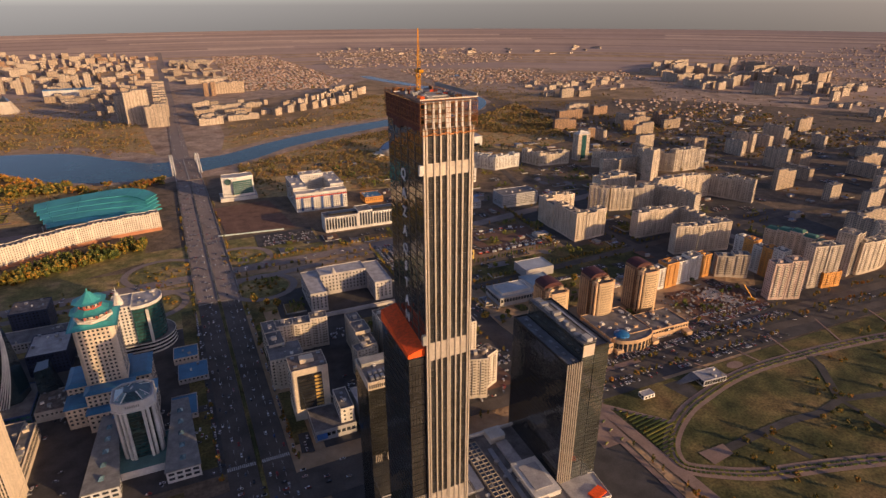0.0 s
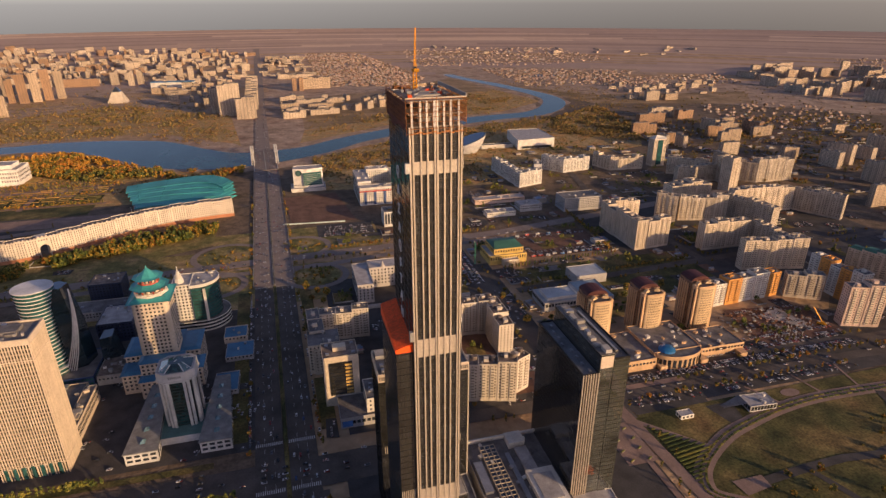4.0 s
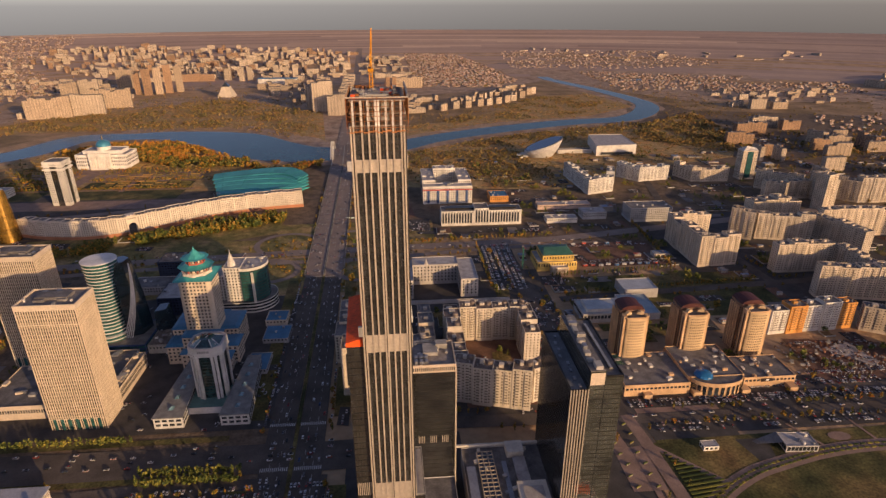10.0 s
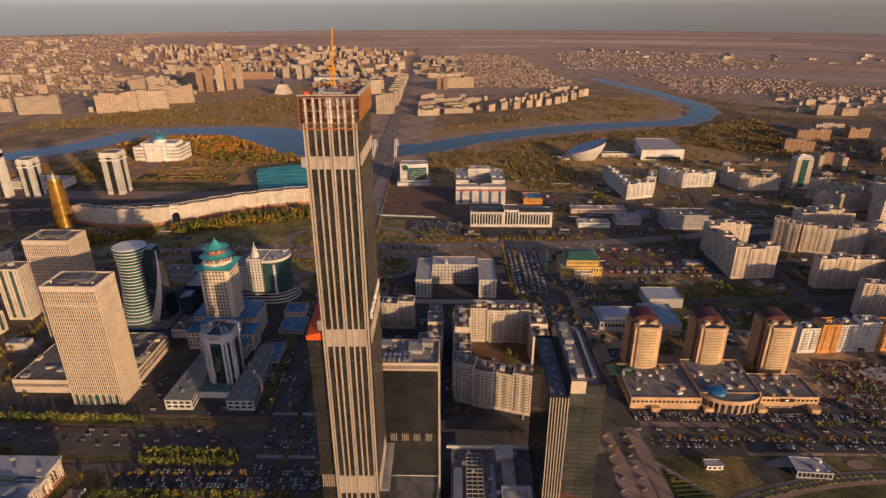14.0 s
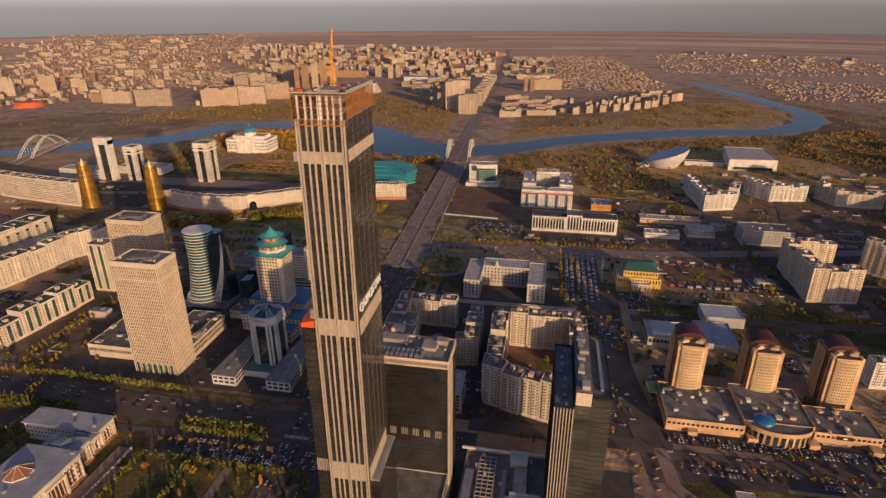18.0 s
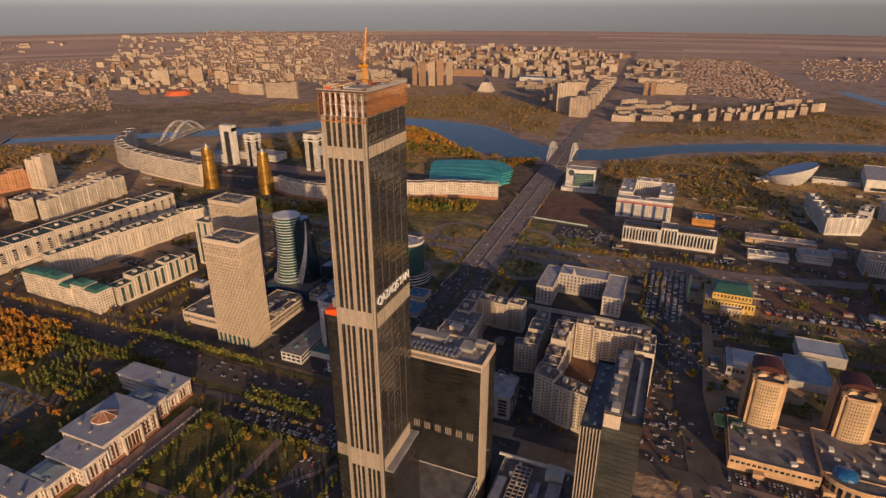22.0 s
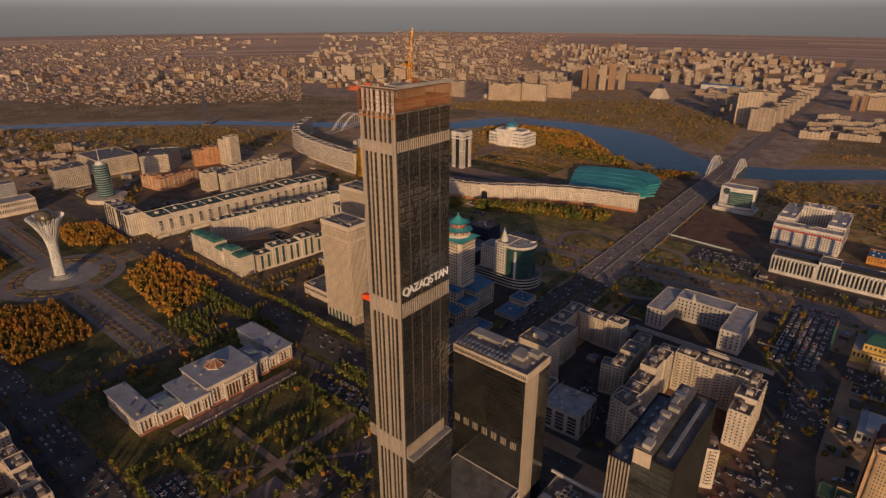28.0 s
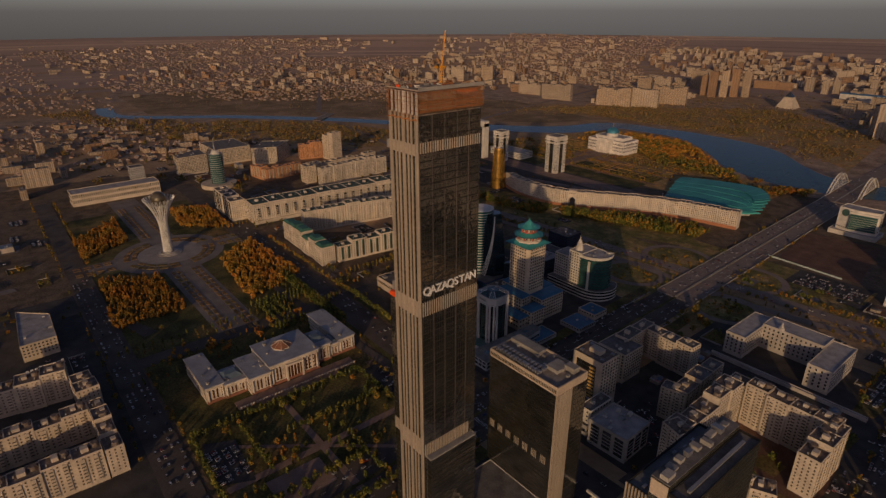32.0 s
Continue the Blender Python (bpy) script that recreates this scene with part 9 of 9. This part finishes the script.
BODY = [CB_.mesh("body", p) for p in PAINTS]
TOP = [CT_.mesh("roof_panel", p) for p in PAINTS]


def car(x, y, ang, rng, z=0.7, group="parked cars"):
    k = rng.choice((0, 0, 0, 1, 1, 2, 2, 3, 3, 4, 5))
    e = thing("car", x, y, z, ang, f"{NAMES[k]} saloon car standing on the asphalt", "car", group)
    for n, me in (("body", BODY[k]), ("window_band", CAR_MESH[1]), ("roof_panel", TOP[k])):
        new(n, me).parent = e
    for sx in (-0.8, 0.8):
        for sy in (-1.35, 1.35):
            w = new("wheel", W_)
            w.parent, w.location, w.rotation_euler = e, (sx, sy, 0.33), (0, math.pi / 2, 0)


def car_lot(name, spots, label, seed=1, z=0.7):
    rng = random.Random(seed)
    s, g = Shape(), Shape()
    for x, y, a in spots:
        a += rng.uniform(-2.5, 2.5)
        c, q = math.cos(radians(a)), math.sin(radians(a))
        for src, dst in ((CB_, s), (CT_, s), (CR_, g)):
            dst.add([(x + vx * c - vy * q, y + vx * q + vy * c, vz + z) for vx, vy, vz in src.v], src.f)
    o = s.setting(name, CAR, label=label, kind="stuff", category="cars")
    g.part("car_glass", o, GLASS, kind="stuff")


rng = random.Random(5)
rows = []
for y in (384, 390, 403, 409, 420):
    rows += [(x + rng.uniform(-0.4, 0.4), y + rng.uniform(-0.5, 0.5), rng.choice((0, 180))) for x in np.arange(292, 600, 2.9) if rng.random() < 0.72]
singles = [r for r in rows if r[0] < 372][:60]
for x, y, a in singles[::2]:
    car(x, y, a, rng, 0.42)
car_lot("parked_cars", [r for r in rows if r not in singles[::2]], "rows of parked cars beside the mall", 2, 0.42)
rows = [(x, y + rng.uniform(-0.5, 0.5), 90) for x in (210, 217, 226, 233, 241, 248) for y in np.arange(630, 785, 3.0) if rng.random() < 0.75]
car_lot("parked_cars", rows, "parked cars on the long lot", 3, 0.42)
rows = [(x, y, rng.choice((0, 180))) for y in (298, 304, 312) for x in np.arange(-125, 28, 2.9) if rng.random() < 0.6]
for x, y, a in rows[:30]:
    car(x, y, a, rng, 0.5)
car_lot("parked_cars", rows[30:], "parked cars in front of the public garden", 4, 0.5)
rows = [(x, y, 0) for y in (856, 864, 874, 884, 894) for x in np.arange(56, 136, 2.9) if rng.random() < 0.6]
rows += [(x, y, rng.choice((-10.7, 86.2))) for x, y in spots_in(rect(-282.9, 382, -37.2, 637), 150, 61)]
rows += [(x, y, rng.choice((-10.7, 86.2))) for x, y in spots_in(rect(46.5, 380, 269.8, 475), 110, 62)]
rows += [(x, y, rng.choice((4, 94))) for x, y in spots_in(rect(228, 400, 272, 610), 90, 64)]
rows += [(x, y, rng.choice((4, 94))) for x, y in spots_in(rect(286, 430, 300, 610), 40, 65)]
rows += [(x, y, rng.choice((-10.7, 86.2))) for x, y in spots_in(rect(285.6, 638, 341, 782), 60, 63)]
car_lot("parked_cars", rows, "cars parked in yards between the buildings", 5, 0.42)
rows = []
for off, a in ((-22, 180), (-17, 180), (-12, 180), (-7, 180), (6, 0), (11, 0), (17, 0), (22, 0)):
    rows += [(avenue_x(y) + off, y + rng.uniform(-6, 6), a) for y in range(200, 1290, 24) if rng.random() < 0.62]
for side in (-29, 29):
    rows += [(avenue_x(y) + side, y, 0) for y in range(380, 690, 6) if rng.random() < 0.7]
near = [r for r in rows if 280 < r[1] < 420]
for x, y, a in near[:30]:
    car(x, y, a, rng, 0.64, "cars on the avenue")
car_lot("avenue_cars", [r for r in rows if r not in near[:30] and r[1] < 686], "traffic and kerbside cars on the avenue", 6, 0.64)
car_lot("avenue_cars", [r for r in rows if 696 < r[1] < 1284], "traffic on the overpass", 8, 1.5)
lanes = ((-21, 180), (-16, 180), (-11, 180), (8, 0), (13, 0), (19, 0))
car_lot("avenue_cars", [(avenue_x(y) + o - 1, y + rng.uniform(-5, 5), a) for o, a in lanes for y in range(1298, 1484, 20) if rng.random() < 0.6], "traffic on the arch bridge", 9, 2.65)
car_lot("avenue_cars", [(avenue_x(y) + o - 6, y + rng.uniform(-5, 5), a) for o, a in lanes[1:5] for y in range(1500, 2300, 24) if rng.random() < 0.6], "traffic on the far-bank avenue", 10, 1.05)
rows = [(x, y + rng.uniform(-1, 1), 90) for y in (340, 346, 353, 360) for x in range(-700, 120, 16) if rng.random() < 0.5]
rows += [(x, 780 + 0.03 * (x - 60) + dy, 90) for dy in (-5, 4) for x in range(-400, 400, 14) if rng.random() < 0.5]
rows += [(x, 101 + dy, 90) for dy in (-9, -4, 4, 9) for x in range(-560, -30, 11) if rng.random() < 0.55]
rows += [(x, y, 8) for y in (124, 130, 138, 145) for x in np.arange(-112, -70, 2.9) if rng.random() < 0.75]
rows += [(x, 372 + dy, 90) for dy in (-3, 3) for x in range(290, 900, 18) if rng.random() < 0.5]
rows += [(x, y, rng.choice((0, 180))) for y in (349, 357) for x in np.arange(296, 560, 3.0) if rng.random() < 0.45]
car_lot("street_cars", rows, "traffic on the cross streets", 7, 0.7)


cabin_rng = random.Random(63)
CABIN = [mat("cabin_" + n, c, 0.6, fine=0.2) for n, c in (("white", (0.55, 0.52, 0.48)), ("red", (0.42, 0.06, 0.035)), ("blue", (0.06, 0.15, 0.30)))]
for k in range(16):
    x, y = (346 + k * 11.5, 693) if k < 10 else (352 + (k - 10) * 18, 774)
    c = cabin_rng.choice((0, 0, 1, 1, 2))
    e = thing("site_cabin", x, y + cabin_rng.uniform(-2, 2), 0.5, cabin_rng.uniform(-6, 6), f"{('white', 'red', 'blue')[c]} steel site cabin on the building plot", "site cabin", "site cabins round the building plot")
    Shape().box(-3, -1.25, 0, 3, 1.25, 2.6).part("body", e, CABIN[c])
    Shape().box(-3.1, -1.35, 2.62, 3.1, 1.35, 2.8).part("roof", e, ROOF_L)
    Shape().box(-0.5, -0.06, 0, 0.5, 0, 2.0).part("door", e, METAL, at=(-1.4, -1.27, 0.1))
rows = [(x, y + cabin_rng.uniform(-1, 1), cabin_rng.choice((0, 12, 180))) for y in (700, 708, 766) for x in np.arange(346, 466, 3.2) if cabin_rng.random() < 0.6]
car_lot("parked_cars", rows, "cars parked round the building plot", 12, 0.56)


# ---- unseen blocks behind the path, added to shade the corner streets ----
for x, y, w, h in ((-22, -278, 44, 96), (36, -282, 40, 82), (120, -330, 60, 60), (-140, -360, 70, 54)):
    far_block(x, y, w, 18, h, 0.05, FAR_W, "unseen plain block added to cast shade on the corner streets", 3, name="apartment_block")


# ---- yards between the buildings ----
CELL = 5.0
TAKEN = set()


def take(x0, y0, x1, y1):
    for i in range(int(x0 // CELL), int(x1 // CELL) + 1):
        for j in range(int(y0 // CELL), int(y1 // CELL) + 1):
            TAKEN.add((i, j))


def free(x0, y0, x1, y1):
    return not any((i, j) in TAKEN for i in range(int(x0 // CELL), int(x1 // CELL) + 1) for j in range(int(y0 // CELL), int(y1 // CELL) + 1))


def mark_ground():
    """Note where roads, paths and buildings stand."""
    for pts, width in LINES:
        for a, b in zip(pts, pts[1:]):
            a, b = Vector(a), Vector(b)
            n = max(1, int((b - a).length / CELL))
            for k in range(n + 1):
                p = a + (b - a) * k / n
                take(p.x - width / 2, p.y - width / 2, p.x + width / 2, p.y + width / 2)
    bpy.context.view_layer.update()
    for ob in list(scene.objects):
        if ob.type != "MESH" or ob.name.split(".")[0] not in ("wall", "glass_body", "body", "shell", "side_wing", "terrace_wing", "wing", "podium_wall", "base_wall", "side_wing_wall", "arched_wall", "river", "distant_blocks", "tower_wall", "drum"):
            continue
        m = ob.matrix_world
        if ob.name.startswith(("river", "distant_blocks")):
            for f in ob.data.polygons:
                q = [m @ ob.data.vertices[i].co for i in f.vertices]
                take(min(v.x for v in q), min(v.y for v in q), max(v.x for v in q), max(v.y for v in q))
            continue
        q = [m @ Vector(c) for c in ob.bound_box]
        take(min(v.x for v in q) - 1, min(v.y for v in q) - 1, max(v.x for v in q) + 1, max(v.y for v in q) + 1)


mark_ground()


def make_yards():
    rng = random.Random(404)
    lawn, soil, tar, pave = Shape(), Shape(), Shape(), Shape()
    cars, sheds, shed_roofs, trees, walls = [], Shape(), Shape(), [], Shape()
    zones = ((280, 420, 900, 1180, 1700), (-60, 380, 280, 860, 500), (-1250, 360, -300, 1000, 420), (900, 380, 1800, 1500, 700), (240, 1080, 900, 1350, 60), (-900, -250, -300, 90, 120), (-1700, 200, -950, 760, 160))
    for x0, y0, x1, y1, n in zones:
        for _ in range(n):
            x, y = rng.uniform(x0, x1), rng.uniform(y0, y1)
            w, d = rng.uniform(9, 40), rng.uniform(8, 32)
            a, b, c, e = x - w / 2, y - d / 2, x + w / 2, y + d / 2
            if not free(a, b, c, e):
                continue
            take(a + 1, b + 1, c - 1, e - 1)
            kind = rng.random()
            poly = [(a + rng.uniform(-2, 2), b + rng.uniform(-2, 2)), (c + rng.uniform(-2, 2), b + rng.uniform(-2, 2)), (c + rng.uniform(-2, 2), e + rng.uniform(-2, 2)), (a + rng.uniform(-2, 2), e + rng.uniform(-2, 2))]
            if kind < 0.36:
                lawn.flat(poly, 0.62)
                for _k in range(int(w * d / 95)):
                    trees.append((rng.uniform(a, c), rng.uniform(b, e)))
            elif kind < 0.68:
                tar.flat(poly, 0.62)
                for yy in np.arange(b + 4, e - 3, 7.5):
                    cars += [(xx, yy, rng.choice((0, 180))) for xx in np.arange(a + 3, c - 3, 2.9) if rng.random() < 0.55]
            elif kind < 0.84:
                soil.flat(poly, 0.62)
                for _k in range(rng.randint(1, 4)):
                    sw, sd, sh = rng.uniform(4, 12), rng.uniform(3, 7), rng.uniform(2.6, 4.5)
                    px, py = rng.uniform(a + 6, c - 6), rng.uniform(b + 4, e - 4)
                    sheds.rbox(px, py, 0.3, sw, sd, sh)
                    shed_roofs.rbox(px, py, 0.32 + sh, sw + 0.6, sd + 0.6, 0.3)
            else:
                pave.flat(poly, 0.62)
                for _k in range(int(w / 8)):
                    trees.append((rng.uniform(a, c), b + 1))
                if w > 26 and d > 20:
                    hh = rng.uniform(5, 11)
                    sheds.rbox(x, y, 0.3, w * 0.6, d * 0.55, hh)
                    shed_roofs.rbox(x, y, 0.32 + hh, w * 0.6 - 0.8, d * 0.55 - 0.8, 0.4)
                    shed_roofs.rbox(x + w * 0.1, y, 0.74 + hh, 3, 4, 1.6)
            if rng.random() < 0.3:
                walls.rbox(x, b, 0.3, w, 0.4, 2.0)
                walls.rbox(a, y, 0.3, 0.4, d, 2.0)
    lawn.setting("yard_lawn", LAWN, label="patchy lawns between the buildings")
    soil.setting("yard_soil", SOIL, label="trodden earth plots with sheds")
    tar.setting("yard_tarmac", mat("worn_tarmac", (0.066, 0.06, 0.056)), label="small tarmac parking yards")
    pave.setting("yard_paving", PAVING, label="grey paved yards")
    sheds.setting("small_sheds", mat("shed_walls", (0.4, 0.34, 0.28), 0.85, island=0.4), label="low sheds, kiosks and service buildings", kind="stuff", category="sheds")
    shed_roofs.setting("shed_roofs", mat("shed_roof_sheet", (0.3, 0.3, 0.3), 0.7, island=0.4, size=5, tints=[(0.3, (0.12, 0.11, 0.11)), (0.45, (0.34, 0.33, 0.32)), (0.55, (0.08, 0.16, 0.28)), (0.66, (0.32, 0.30, 0.28)), (0.78, (0.30, 0.07, 0.04))]), label="mixed sheet roofs of low sheds", kind="stuff", category="sheds")
    walls.setting("yard_walls", CONC, label="low concrete yard walls", kind="stuff", category="walls")
    car_lot("parked_cars", cars, "cars parked in small yards between the blocks", 31, 0.64)
    for k, (lo, hi) in enumerate(((-2000, 0), (0, 900), (900, 2200))):
        pick = [p for p in trees if lo <= p[0] < hi]
        if pick:
            grove("yard_trees", pick, ("round", "poplar", "round"), LEAF_Y if k != 1 else LEAF_G, "scattered autumn yard trees between the blocks", (0.6, 1.1), 70 + k)


make_yards()


def make_hedges():
    """Rows of trees that edge the palace garden and the tree-lined streets."""
    rng = random.Random(55)
    spots = []
    for a, b in (((-140, 120), (-140, 285)), ((8, 122), (8, 285)), ((-135, 120), (8, 118)), ((-135, 287), (5, 287)), ((-128, 160), (-60, 160)), ((-60, 230), (4, 230)), ((-30, 130), (-30, 220)), ((-95, 190), (-95, 280))):
        spots += on_line(a, b, 3.6, rng, 1.6)
    grove("garden_trees", spots, ("poplar", "poplar", "round"), LEAF_G, "rows of poplars edging the public garden", (0.65, 1.0), 91)
    spots = []
    for a, b in (((-405, 322), (-236, 321)), ((-405, 331), (-236, 330)), ((-125, 320), (-50, 320)), ((-125, 330), (-50, 330)), ((-300, 372), (-150, 371))):
        spots += on_line(a, b, 4.4, rng, 1.0)
    grove("street_trees", spots, ("round", "poplar"), LEAF_G, "double row of clipped green-yellow lime trees", (0.8, 1.15), 92)


make_hedges()


def line_streets():
    """Young trees along every street and round the interchange."""
    rng = random.Random(66)
    spots = []
    for pts, width in LINES[:30]:
        if width < 10 or width > 30:
            continue
        for a, b in zip(pts, pts[1:]):
            if math.hypot(*b) > 1300 or (Vector(b) - Vector(a)).length < 20:
                continue
            d = (Vector(b) - Vector(a)).normalized()
            n = Vector((-d.y, d.x)) * (width / 2 + 4)
            for side in (-1, 1):
                p, q = Vector(a) + n * side, Vector(b) + n * side
                spots += [t for t in on_line(p, q, 9, rng, 1.5) if rng.random() < 0.7]
    spots = [(x, y) for x, y in spots if (int(x // CELL), int(y // CELL)) not in TAKEN]
    grove("street_trees", spots, ("poplar", "round"), LEAF_Y, "young yellowing trees along the streets", (0.55, 0.95), 93)
    spots = []
    for cx, cy, r in ((13.9, 820, 34), (-88.8, 811, 40), (34, 710, 33), (-100.3, 713, 33)):
        spots += [(cx + rng.uniform(0, r) * math.cos(a), cy + rng.uniform(0, r) * math.sin(a)) for a in [rng.uniform(0, 6.28) for _ in range(26)]]
    grove("interchange_shrubs", spots, ("shrub",), LEAF_Y, "ornamental shrubs inside the loop ramps", (0.4, 0.9), 94)


line_streets()


def make_planters():
    """Stone planters with clipped shrubs on the paved corner by the park."""
    rng = random.Random(12)
    for k in range(14):
        e = thing("planter", 261 + (k % 2) * 15 + rng.uniform(-2, 2), 288 + (k // 2) * 12 + rng.uniform(-0.6, 0.6), 0.44, 25, "long stone planter with clipped shrubs on pink paving", "planter", "planters by the park")
        Shape().box(-2.2, -0.7, 0, 2.2, 0.7, 0.6).part("trough", e, PAVING)
        Shape().prism(rect(-2.1, -0.6, 2.1, 0.6), 0.6, 1.3, top=rect(-2.1, -0.4, 2.1, 0.4)).part("shrub", e, LEAF_G)


make_planters()
